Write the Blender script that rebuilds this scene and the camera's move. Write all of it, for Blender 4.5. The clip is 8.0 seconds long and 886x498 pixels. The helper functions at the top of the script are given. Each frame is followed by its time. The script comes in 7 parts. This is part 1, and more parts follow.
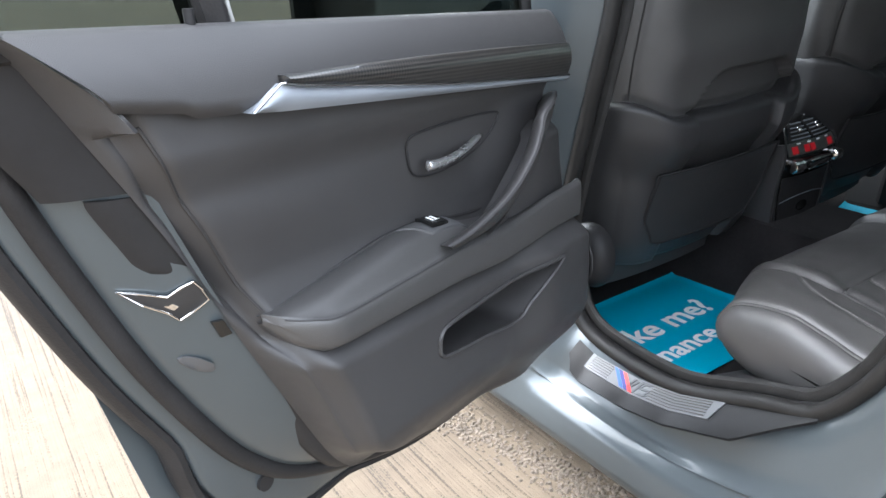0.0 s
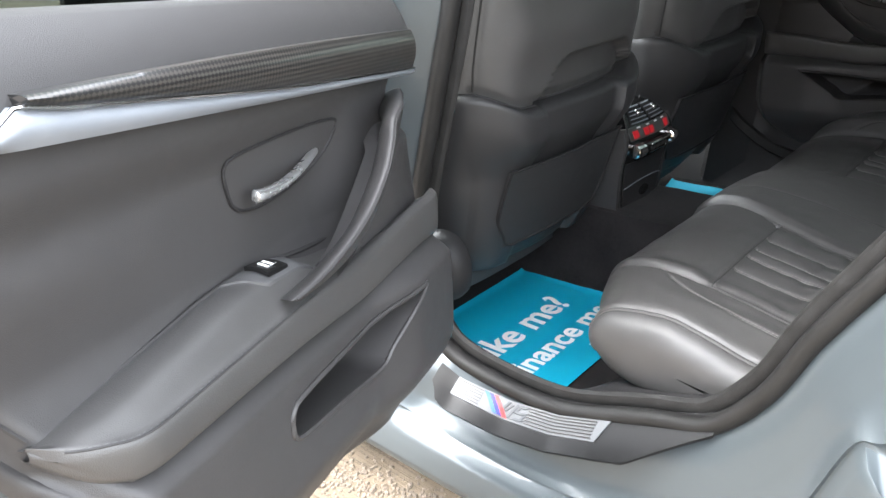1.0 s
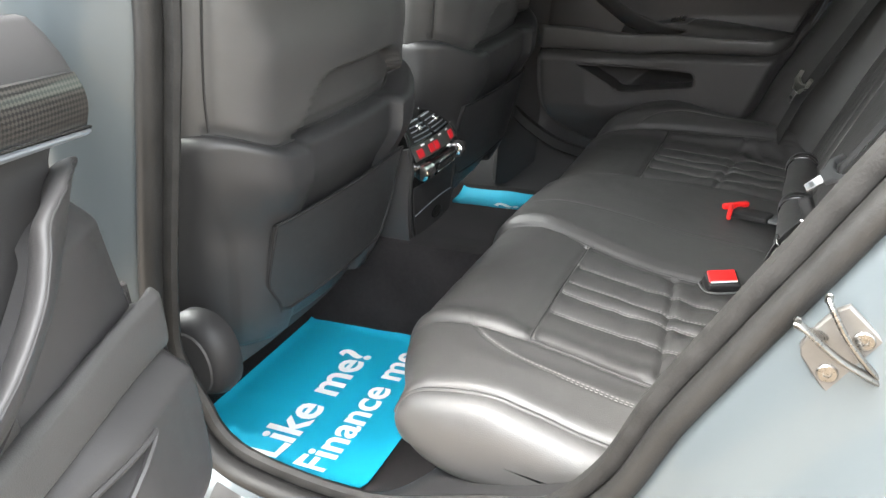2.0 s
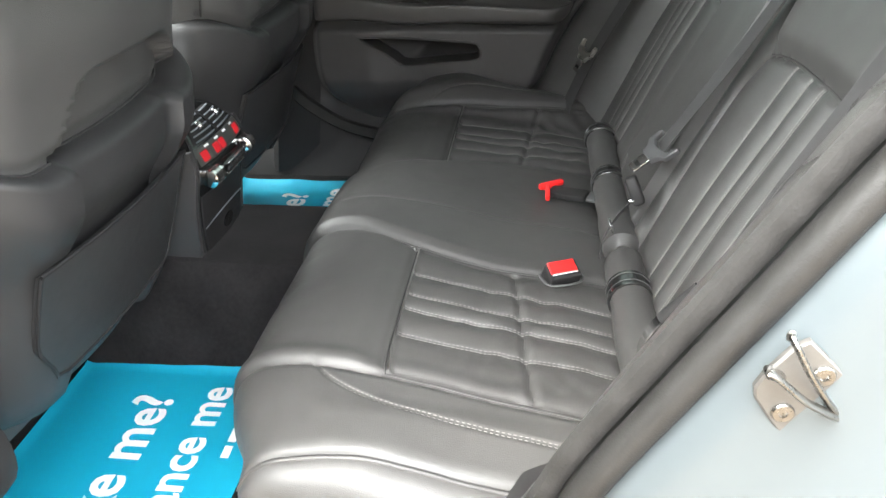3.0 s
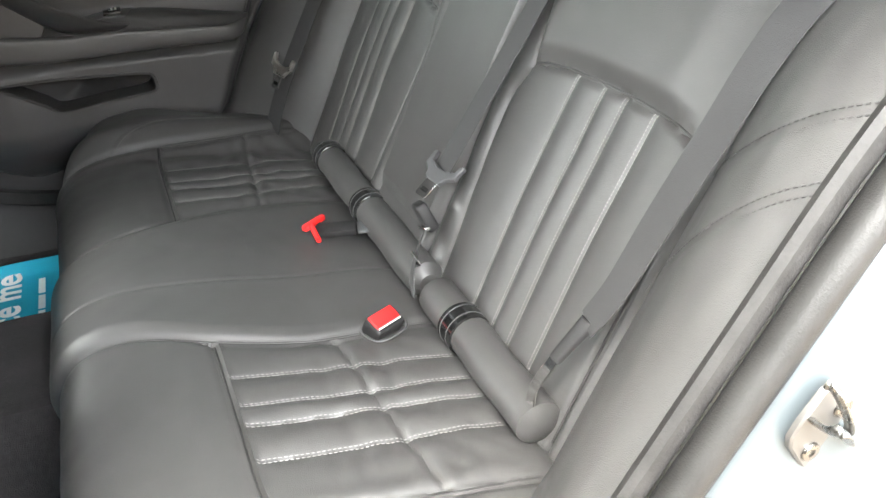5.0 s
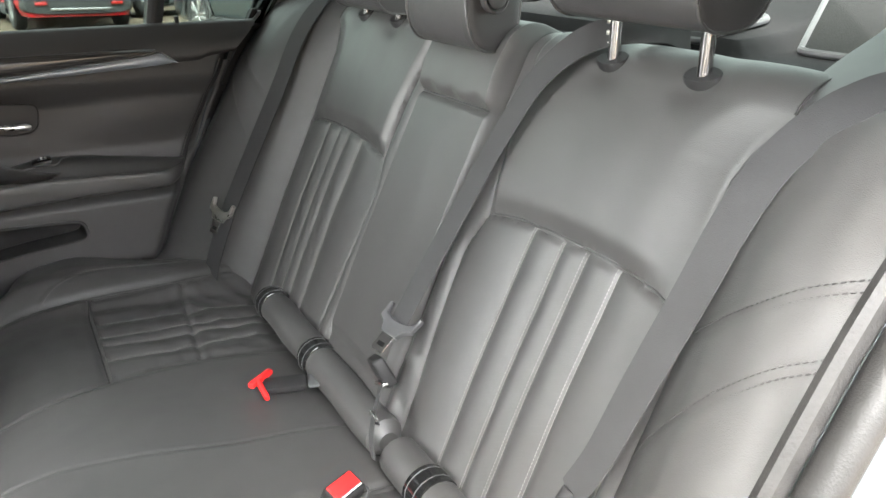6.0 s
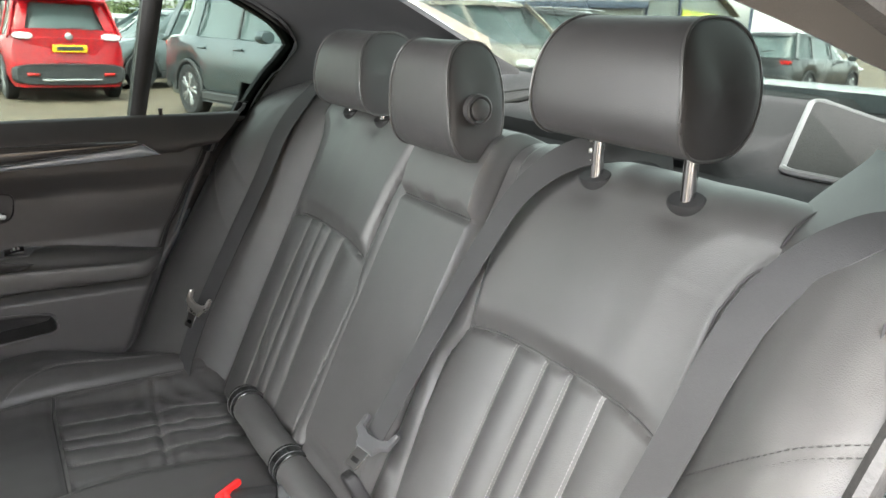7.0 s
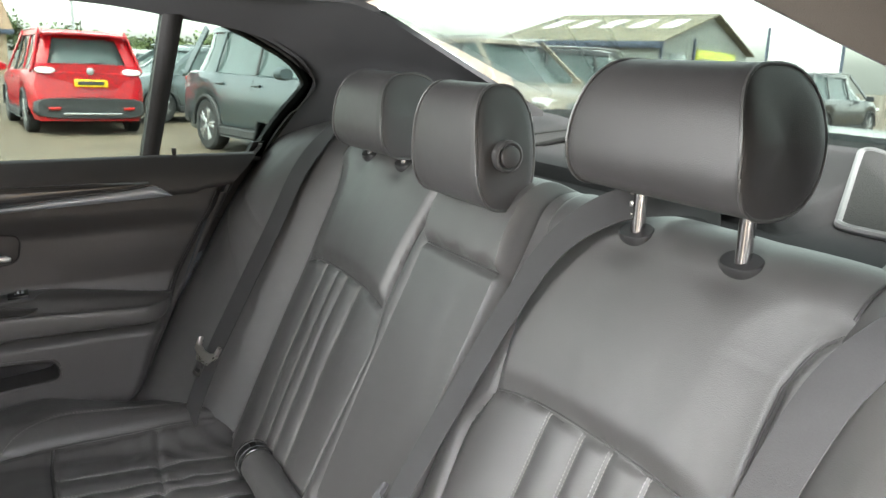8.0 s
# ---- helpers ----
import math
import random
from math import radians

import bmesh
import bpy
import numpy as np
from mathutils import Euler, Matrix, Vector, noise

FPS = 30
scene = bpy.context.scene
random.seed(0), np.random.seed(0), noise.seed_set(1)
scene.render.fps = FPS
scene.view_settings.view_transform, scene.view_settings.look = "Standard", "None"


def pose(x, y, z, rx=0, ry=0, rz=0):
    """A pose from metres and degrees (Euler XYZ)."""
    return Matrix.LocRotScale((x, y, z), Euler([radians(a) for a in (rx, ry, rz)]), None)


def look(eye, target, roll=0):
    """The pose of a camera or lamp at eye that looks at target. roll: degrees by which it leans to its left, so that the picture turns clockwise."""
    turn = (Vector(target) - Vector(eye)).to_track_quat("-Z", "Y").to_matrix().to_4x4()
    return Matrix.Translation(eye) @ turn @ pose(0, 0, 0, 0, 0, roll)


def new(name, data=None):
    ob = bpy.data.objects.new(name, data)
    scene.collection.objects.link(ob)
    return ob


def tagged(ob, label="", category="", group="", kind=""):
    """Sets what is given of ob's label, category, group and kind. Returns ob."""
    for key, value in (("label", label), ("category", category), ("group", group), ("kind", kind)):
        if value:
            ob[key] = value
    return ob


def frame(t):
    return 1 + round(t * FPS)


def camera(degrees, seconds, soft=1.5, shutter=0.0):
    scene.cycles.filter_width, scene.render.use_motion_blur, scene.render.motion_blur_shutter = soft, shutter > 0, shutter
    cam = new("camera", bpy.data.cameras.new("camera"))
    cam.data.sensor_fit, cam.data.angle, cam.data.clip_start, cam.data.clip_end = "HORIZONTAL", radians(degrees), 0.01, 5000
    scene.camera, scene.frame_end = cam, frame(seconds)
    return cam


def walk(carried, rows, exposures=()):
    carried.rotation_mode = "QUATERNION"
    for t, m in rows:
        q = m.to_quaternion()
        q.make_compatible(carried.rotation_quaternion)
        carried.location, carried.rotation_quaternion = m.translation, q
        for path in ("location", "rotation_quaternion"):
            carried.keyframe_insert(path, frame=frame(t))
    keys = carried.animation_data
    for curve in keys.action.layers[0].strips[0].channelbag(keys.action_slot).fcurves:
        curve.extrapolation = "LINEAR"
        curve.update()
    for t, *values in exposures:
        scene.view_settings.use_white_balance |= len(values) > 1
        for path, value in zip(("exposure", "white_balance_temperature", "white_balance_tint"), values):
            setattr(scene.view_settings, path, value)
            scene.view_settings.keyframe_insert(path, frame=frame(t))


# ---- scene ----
cam = camera(60.6, 8.0)
PATH = [
    (0, (-0.917, 0.062, 1.157), (0.084, 1.62, 0.402), -3.4),
    (0.5, (-0.869, 0.179, 1.137), (0.291, 1.6, 0.34), -3.3),
    (1, (-0.805, 0.254, 1.134), (0.53, 1.504, 0.324), -3.1),
    (1.5, (-0.685, 0.318, 1.128), (0.811, 1.366, 0.314), -3.1),
    (2, (-0.53, 0.393, 1.119), (1.083, 1.213, 0.267), -3.8),
    (2.2, (-0.484, 0.428, 1.117), (1.168, 1.127, 0.233), -3.4),
    (3.3, (-0.362, 0.586, 1.127), (1.379, 0.634, 0.144), -0.4),
    (3.5, (-0.343, 0.613, 1.137), (1.388, 0.555, 0.137), 0.0),
    (4, (-0.298, 0.677, 1.154), (1.368, 0.382, 0.087), -0.5),
    (4.2, (-0.28, 0.702, 1.154), (1.35, 0.32, 0.06), -0.6),
    (5.3, (-0.158, 0.783, 1.176), (1.414, -0.003, 0.223), -0.4),
    (5.5, (-0.141, 0.785, 1.183), (1.444, -0.044, 0.29), -0.3),
    (6, (-0.121, 0.789, 1.206), (1.481, -0.136, 0.447), -0.1),
    (6.5, (-0.108, 0.773, 1.241), (1.503, -0.21, 0.579), 0.2),
    (7, (-0.085, 0.76, 1.251), (1.552, -0.23, 0.668), 1.2),
    (7.5, (-0.049, 0.743, 1.252), (1.617, -0.221, 0.709), 1.7),
    (8, (-0.009, 0.735, 1.256), (1.668, -0.236, 0.761), 1.6),
]
# the clip's camera brightens and warms as it turns into the cabin: seconds, stops, kelvin, tint
EXPOSURES = [(0.0, 1.05, 6000, 9), (0.5, 1.5, 6100, 9), (1.0, 1.8, 6400, 9), (2.0, 2.4, 6700, 7), (3.5, 2.7, 6700, 6), (5.5, 3.2, 6700, 7), (8.0, 3.1, 6700, 9)]
walk(cam, [(t, look(eye, target, roll)) for t, eye, target, roll in PATH], EXPOSURES)

# ---- world, sun, exposure ----
world = bpy.data.worlds.new("overcast_sky")
scene.world = world
world.use_nodes = True
_wn = world.node_tree.nodes
_wl = world.node_tree.links
_sky = _wn.new("ShaderNodeTexSky")
_sky.sky_type = "NISHITA"
_sky.sun_disc = False
_sky.sun_elevation = radians(62)
_sky.sun_rotation = radians(320)
_sky.air_density, _sky.dust_density, _sky.ozone_density = 1.0, 2.5, 1.0
_sat = _wn.new("ShaderNodeHueSaturation")
_sat.inputs["Saturation"].default_value = 0.22
_bg = _wn["Background"]
_bg.inputs["Strength"].default_value = 0.85
_wl.new(_sky.outputs["Color"], _sat.inputs["Color"])
_wl.new(_sat.outputs["Color"], _bg.inputs["Color"])
sun = new("sun", bpy.data.lights.new("sun", "SUN"))
sun.data.energy, sun.data.angle, sun.data.color = 0.9, radians(60), (1.0, 0.96, 0.91)
sun.matrix_basis = look((-3.02, 3.60, 8.83), (0, 0, 0))
# unseen area lamp added inside the windscreen to brighten the cabin
fill_lamp = new("windscreen_fill", bpy.data.lights.new("windscreen_fill", "AREA"))
fill_lamp.data.shape, fill_lamp.data.size, fill_lamp.data.size_y, fill_lamp.data.energy = "RECTANGLE", 1.10, 0.36, 27.0
fill_lamp.data.color = (0.96, 0.98, 1.0)
fill_lamp.matrix_basis = look((0.95, 2.12, 1.20), (0.95, 1.25, 0.70))

# ---- materials ----
def material(name, colour, rough=0.5, metal=0.0, var=0.12, scale=6.0, bump=0.0, bump_scale=200.0, spec=0.5,
             coat=0.0, rvar=0.08, sheen=0.0, tint=None, voronoi=False, aniso=None):
    """Principled surface with colour drift at two scales, uneven gloss and fine relief."""
    m = bpy.data.materials.new(name)
    m.use_nodes = True
    n, l = m.node_tree.nodes, m.node_tree.links
    b = n["Principled BSDF"]
    co = n.new("ShaderNodeTexCoord")
    big = n.new("ShaderNodeTexNoise")
    big.inputs["Scale"].default_value, big.inputs["Detail"].default_value = scale, 5
    fine = n.new("ShaderNodeTexNoise")
    fine.inputs["Scale"].default_value, fine.inputs["Detail"].default_value = scale * 14, 3
    l.new(co.outputs["Object"], big.inputs["Vector"])
    l.new(co.outputs["Object"], fine.inputs["Vector"])
    mix = n.new("ShaderNodeMix")
    mix.data_type = "FLOAT"
    mix.inputs[0].default_value = 0.35
    l.new(big.outputs["Fac"], mix.inputs[2])
    l.new(fine.outputs["Fac"], mix.inputs[3])
    ramp = n.new("ShaderNodeValToRGB")
    c2 = tint or colour
    ramp.color_ramp.elements[0].position, ramp.color_ramp.elements[1].position = 0.3, 0.7
    ramp.color_ramp.elements[0].color = (*[c * (1 - var) for c in colour], 1)
    ramp.color_ramp.elements[1].color = (*[min(1, c * (1 + var)) for c in c2], 1)
    l.new(mix.outputs[0], ramp.inputs[0])
    l.new(ramp.outputs[0], b.inputs["Base Color"])
    rr = n.new("ShaderNodeMapRange")
    rr.inputs[1].default_value, rr.inputs[2].default_value = 0.3, 0.7
    rr.inputs[3].default_value, rr.inputs[4].default_value = max(0.02, rough - rvar), min(1, rough + rvar)
    l.new(mix.outputs[0], rr.inputs[0])
    l.new(rr.outputs[0], b.inputs["Roughness"])
    b.inputs["Metallic"].default_value = metal
    b.inputs["Specular IOR Level"].default_value = spec
    b.inputs["Coat Weight"].default_value = coat
    b.inputs["Coat Roughness"].default_value = 0.06
    b.inputs["Sheen Weight"].default_value = sheen
    if bump:
        t = n.new("ShaderNodeTexVoronoi" if voronoi else "ShaderNodeTexNoise")
        t.inputs["Scale"].default_value = bump_scale
        mp = n.new("ShaderNodeMapping")
        if aniso:
            mp.inputs["Scale"].default_value = aniso
        l.new(co.outputs["Object"], mp.inputs["Vector"])
        l.new(mp.outputs[0], t.inputs["Vector"])
        bp = n.new("ShaderNodeBump")
        bp.inputs["Strength"].default_value, bp.inputs["Distance"].default_value = bump, 0.002
        l.new(t.outputs[0], bp.inputs["Height"])
        l.new(bp.outputs[0], b.inputs["Normal"])
    return m


def glass(name, tint=(0.29, 0.32, 0.30), power=7.0):
    m = bpy.data.materials.new(name)
    m.use_nodes = True
    n, l = m.node_tree.nodes, m.node_tree.links
    n.remove(n["Principled BSDF"])
    tr, gl, mx, fr, pw = (n.new("ShaderNode" + k) for k in ("BsdfTransparent", "BsdfGlossy", "MixShader", "LayerWeight", "Math"))
    tr.inputs[0].default_value = (*tint, 1)
    gl.inputs["Roughness"].default_value = 0.02
    pw.operation = "POWER"
    pw.inputs[1].default_value = power
    l.new(fr.outputs["Facing"], pw.inputs[0])
    l.new(pw.outputs[0], mx.inputs[0])
    l.new(tr.outputs[0], mx.inputs[1])
    l.new(gl.outputs[0], mx.inputs[2])
    l.new(mx.outputs[0], n["Material Output"].inputs[0])
    return m


def carbon_weave(name):
    """Twill weave under clear lacquer: alternating dark tows, 3 mm."""
    m = material(name, (0.02, 0.02, 0.022), 0.36, coat=0.45, var=0.1)
    n, l = m.node_tree.nodes, m.node_tree.links
    b = n["Principled BSDF"]
    ck = n.new("ShaderNodeTexChecker")
    ck.inputs["Scale"].default_value = 300
    ck.inputs[1].default_value, ck.inputs[2].default_value = (0.008, 0.008, 0.008, 1), (0.042, 0.038, 0.034, 1)
    mp = n.new("ShaderNodeMapping")
    mp.inputs["Rotation"].default_value = (0, radians(40), 0)
    mp.inputs["Location"].default_value = (0.001, 0.5013, 0.001)
    mp.inputs["Scale"].default_value = (1, 0.001, 1)
    co = n.new("ShaderNodeTexCoord")
    l.new(co.outputs["Object"], mp.inputs[0])
    l.new(mp.outputs[0], ck.inputs["Vector"])
    l.new(ck.outputs["Color"], b.inputs["Base Color"])
    return m


LEATHER = material("black_leather", (0.046, 0.0445, 0.0435), 0.455, var=0.15, scale=3, bump=0.16, bump_scale=900, spec=0.62, voronoi=True, rvar=0.06)
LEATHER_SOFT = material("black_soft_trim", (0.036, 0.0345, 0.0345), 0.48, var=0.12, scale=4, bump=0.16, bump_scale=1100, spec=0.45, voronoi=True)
PLASTIC = material("black_plastic", (0.019, 0.0185, 0.019), 0.52, var=0.15, scale=8, bump=0.12, bump_scale=1500, spec=0.2)
GLOSS = material("gloss_black", (0.008, 0.008, 0.008), 0.16, var=0.1, spec=0.5)
SEAM = material("dark_seam", (0.02, 0.019, 0.019), 0.6, var=0.1)
RUBBER = material("black_rubber", (0.020, 0.019, 0.019), 0.55, var=0.25, scale=14, bump=0.25, bump_scale=400, spec=0.2)
DUSTY = material("dusty_rubber", (0.016, 0.0155, 0.015), 0.6, var=0.5, scale=30, bump=0.3, bump_scale=260, spec=0.25)
CARPET = material("grey_black_carpet", (0.018, 0.0165, 0.017), 0.95, var=0.5, scale=9, bump=0.9, bump_scale=700, spec=0.08, sheen=0.04)
THREAD = material("grey_thread", (0.18, 0.176, 0.17), 0.7, var=0.2, scale=60)
WEBBING = material("black_webbing", (0.036, 0.0355, 0.036), 0.7, var=0.15, scale=30, bump=0.25, bump_scale=900, sheen=0.05, spec=0.2)
CHROME = material("chrome", (0.75, 0.74, 0.73), 0.12, 1.0, var=0.05)
LEVER = material("satin_chrome", (0.72, 0.72, 0.72), 0.28, 0.9, var=0.05)
SATIN = material("satin_aluminium", (0.34, 0.365, 0.40), 0.46, 0.7, var=0.06, scale=5, bump=0.05, bump_scale=300, aniso=(0.05, 1, 1))
STEEL = material("zinc_steel", (0.50, 0.48, 0.44), 0.3, 1.0, var=0.15, scale=20)
RED = material("red_plastic", (0.72, 0.02, 0.02), 0.35, var=0.08, scale=30)
PAINT = material("silver_blue_paint", (0.072, 0.085, 0.092), 0.36, 0.4, var=0.02, scale=4, coat=0.3, rvar=0.015)
PAPER = material("blue_paper", (0.005, 0.35, 0.52), 0.55, var=0.05, scale=5, bump=0.1, bump_scale=12)
WHITE = material("white_print", (0.85, 0.86, 0.86), 0.6, var=0.03)
CARBON = carbon_weave("carbon_weave")
HEADLINER = material("charcoal_headliner", (0.036, 0.036, 0.038), 0.9, var=0.15, scale=12, bump=0.3, bump_scale=1500)
# default dark tint dims the bright yard seen through these panes
GLASS = glass("window_glass")
CLEAR_GLASS = glass("clear_glass", (0.80, 0.84, 0.82))
SHELL_TRIM = material("dark_seat_shell", (0.024, 0.0235, 0.024), 0.48, var=0.12, scale=5, bump=0.14, bump_scale=1300, spec=0.5, voronoi=True)
GREY_RUBBER = material("worn_rubber", (0.014, 0.0135, 0.013), 0.50, var=0.25, scale=14, bump=0.2, bump_scale=500, spec=0.32)
PILLAR_TRIM = material("grey_pillar_fabric", (0.07, 0.068, 0.067), 0.85, var=0.12, scale=12, bump=0.3, bump_scale=1500)
PIANO = material("satin_black", (0.008, 0.008, 0.0085), 0.38, var=0.15, scale=8, bump=0.05, bump_scale=900, spec=0.3)
GREYPL = material("grey_plastic", (0.065, 0.065, 0.066), 0.45, var=0.1)
TONGUE = material("mid_grey_plastic", (0.05, 0.05, 0.052), 0.42, var=0.08)

# ---- building helpers ----
C = 0.93            # the car's middle line
INV = {}


def thing(name, base, label, category, group="", kind=""):
    """An empty at the base of a thing; its parts are meshes under it."""
    ob = new(name)
    ob.empty_display_size = 0.05
    ob.matrix_basis = base if isinstance(base, Matrix) else Matrix.Translation(base)
    INV[ob] = ob.matrix_basis.inverted()
    return tagged(ob, label, category, group, kind)


def part(name, vf, mat, parent=None, label="", smooth=42, kind="", category="", group=""):
    """Links vertices and faces, given in world metres, as one mesh; under a parent, in its frame."""
    verts, faces = vf
    inv = INV[parent] if parent else Matrix.Identity(4)
    me = bpy.data.meshes.new(name)
    me.from_pydata([inv @ Vector(v) for v in verts], [], faces)
    me.validate()
    bm = bmesh.new()
    bm.from_mesh(me)
    bmesh.ops.recalc_face_normals(bm, faces=bm.faces)
    bm.to_mesh(me)
    bm.free()
    if smooth:
        me.shade_smooth()
        me.set_sharp_from_angle(angle=radians(smooth))
    me.materials.append(mat)
    ob = new(name, me)
    if parent:
        ob.parent = parent
    INV[ob] = inv
    return tagged(ob, label, category, group, kind)


def solo(name, vf, mat, label, category, group="", kind="", smooth=42):
    return part(name, vf, mat, None, label, smooth, kind, category, group)


def join(*vfs):
    verts, faces = [], []
    for v, f in vfs:
        k = len(verts)
        verts += [tuple(p) for p in v]
        faces += [[i + k for i in q] for q in f]
    return verts, faces


def moved(vf, m):
    return [tuple(m @ Vector(v)) for v in vf[0]], vf[1]


def curve(pts, n=12, closed=False):
    """Catmull-Rom through the points, n steps a span."""
    p = [Vector(q) for q in pts]
    k = len(p)
    out = []
    for i in range(k if closed else k - 1):
        a, b, c, d = (p[(i + j) % k] if closed else p[min(max(i + j, 0), k - 1)] for j in (-1, 0, 1, 2))
        for s in range(n):
            t = s / n
            out.append(0.5 * (2 * b + (c - a) * t + (2 * a - 5 * b + 4 * c - d) * t * t + (3 * b - a - 3 * c + d) * t ** 3))
    if not closed:
        out.append(p[-1])
    return out


def table(pts, n=10):
    """A smooth function through (x, y) pairs."""
    c = curve([(a, b, 0) for a, b in pts], n)
    xs, ys = [q[0] for q in c], [q[1] for q in c]
    return lambda x: float(np.interp(x, xs, ys))


def smooth01(x):
    x = min(1.0, max(0.0, x))
    return x * x * (3 - 2 * x)


def dent(x, w):
    """A soft groove of half-width w round zero, 1 deep."""
    return math.exp(-(x / w) ** 2)


def grid(fn, nu, nv, cu=False, cv=False):
    verts = [tuple(fn(i / (nu if cu else nu - 1), j / (nv if cv else nv - 1))) for i in range(nu) for j in range(nv)]
    faces = []
    for i in range(nu if cu else nu - 1):
        for j in range(nv if cv else nv - 1):
            a, b = i, (i + 1) % nu
            c, d = j, (j + 1) % nv
            faces.append([a * nv + c, b * nv + c, b * nv + d, a * nv + d])
    return verts, faces


def slab(fn, nu, nv, back):
    """A grid with thickness: back is an offset, or a function of the front point."""
    v, f = grid(fn, nu, nv)
    off = back if callable(back) else (lambda p: Vector(p) + Vector(back))
    k = len(v)
    v2 = [tuple(off(p)) for p in v]
    f2 = [[i + k for i in reversed(q)] for q in f]
    rim = [i * nv for i in range(nu)] + [(nu - 1) * nv + j for j in range(1, nv)] + [i * nv + nv - 1 for i in range(nu - 2, -1, -1)] + [j for j in range(nv - 2, 0, -1)]
    side = [[rim[i], rim[(i + 1) % len(rim)], rim[(i + 1) % len(rim)] + k, rim[i] + k] for i in range(len(rim))]
    return v + v2, f + f2 + side


def loft(loops, caps=True):
    n = len(loops[0])
    v = [tuple(p) for lo in loops for p in lo]
    f = [[i * n + j, i * n + (j + 1) % n, (i + 1) * n + (j + 1) % n, (i + 1) * n + j] for i in range(len(loops) - 1) for j in range(n)]
    if caps:
        f += [list(range(n))[::-1], [(len(loops) - 1) * n + j for j in range(n)]]
    return v, f


def sweep(path, profile, closed=False, up=(0, 0, 1), caps=True):
    """A profile of (side, up) pairs carried along a path."""
    p = [Vector(q) for q in path]
    loops = []
    for i, q in enumerate(p):
        a = p[(i - 1) % len(p)] if (closed or i) else q
        b = p[(i + 1) % len(p)] if (closed or i < len(p) - 1) else q
        d = (b - a).normalized()
        u = Vector(up(i / max(1, len(p) - 1)) if callable(up) else up)
        s = d.cross(u).normalized()
        w = s.cross(d)
        pr = profile(i / max(1, len(p) - 1)) if callable(profile) else profile
        loops.append([q + s * x + w * y for x, y in pr])
    if closed:
        loops.append(loops[0])
    return loft(loops, caps and not closed)


def ring(r, n=10, ry=None):
    return [(r * math.cos(2 * math.pi * i / n), (ry or r) * math.sin(2 * math.pi * i / n)) for i in range(n)]


def tube(path, r, n=10, closed=False, up=(0.13, 0.21, 1)):
    return sweep(path, ring(r, n), closed, up)


def flat(w, t, e=0.25):
    """A strap's section: w wide, t thick, with eased edges."""
    return [(-w / 2, -t * e), (-w / 2 + t * e, -t / 2), (w / 2 - t * e, -t / 2), (w / 2, -t * e), (w / 2, t * e), (w / 2 - t * e, t / 2), (-w / 2 + t * e, t / 2), (-w / 2, t * e)]


def superloop(w, d, p=4.0, n=28):
    """A rounded rectangle of half sizes w, d."""
    out = []
    for i in range(n):
        a = 2 * math.pi * (i + 0.5) / n
        c, s = math.cos(a), math.sin(a)
        k = (abs(c) ** p + abs(s) ** p) ** (-1 / p)
        out.append((w * c * k, d * s * k))
    return out


def rbox(c, size, r=0.004, m=None):
    """A box with chamfered edges, 4 corner steps in plan and rounded rims."""
    x, y, z = (s / 2 for s in size)
    r = min(r, x * 0.95, y * 0.95, z * 0.95)

    def outline(ins):
        o = []
        for sx, sy, a0 in ((1, 1, 0), (-1, 1, 90), (-1, -1, 180), (1, -1, 270)):
            for k in range(4):
                a = radians(a0 + 30 * k)
                o.append((sx * (x - r) + (r - ins) * math.cos(a), sy * (y - r) + (r - ins) * math.sin(a)))
        return o
    loops = []
    for ins, h in ((r * 0.9, -z), (r * 0.3, -z + r * 0.3), (0, -z + r), (0, z - r), (r * 0.3, z - r * 0.3), (r * 0.9, z)):
        loops.append([Vector((a, b, h)) for a, b in outline(ins)])
    v, f = loft(loops)
    m = m or Matrix.Identity(4)
    return [tuple(Vector(c) + (m @ Vector(q))) for q in v], f


def prism(outline, put, depth, edge=0.003):
    """An outline of (a, b) pairs, raised by depth with an eased front edge; put(a, b, h) gives the world point."""
    n = len(outline)
    o = [Vector((a, b)) for a, b in outline]
    area = sum(o[i].x * o[(i + 1) % n].y - o[(i + 1) % n].x * o[i].y for i in range(n))
    inner = []
    for i in range(n):
        d = (o[(i + 1) % n] - o[i - 1])
        d = d.normalized() if d.length > 1e-9 else Vector((1, 0))
        nrm = Vector((-d.y, d.x)) * (1 if area > 0 else -1)
        inner.append(o[i] + nrm * edge)
    loops = [[put(p.x, p.y, 0) for p in o], [put(p.x, p.y, depth - edge) for p in o], [put(p.x, p.y, depth) for p in inner]]
    return loft(loops)


def stitches(path, nrm, dash=0.006, gap=0.0035, r=0.0009, twin=0.0):
    """A row of raised thread dashes along a path; twin sets a second row beside it."""
    p = [Vector(q) for q in path]
    nf = nrm if callable(nrm) else (lambda q: Vector(nrm))
    acc, out = 0.0, []
    pts = []
    for a, b in zip(p, p[1:]):
        seg = (b - a).length
        s = acc
        while s < seg:
            pts.append((a + (b - a) * (s / seg), (b - a).normalized()))
            s += dash + gap
        acc = s - seg
    for q, d in pts:
        n = nf(q).normalized()
        side = d.cross(n).normalized()
        for off in ((-twin / 2, twin / 2) if twin else (0,)):
            o = q + side * off + n * r * 0.6
            loop = lambda t, k: [o + d * t + side * r * k, o + d * t + n * r * k, o + d * t - side * r * k]
            out.append(loft([loop(-dash / 2, 0.4), loop(-dash / 4, 1), loop(dash / 4, 1), loop(dash / 2, 0.4)]))
    return join(*out) if out else ([], [])


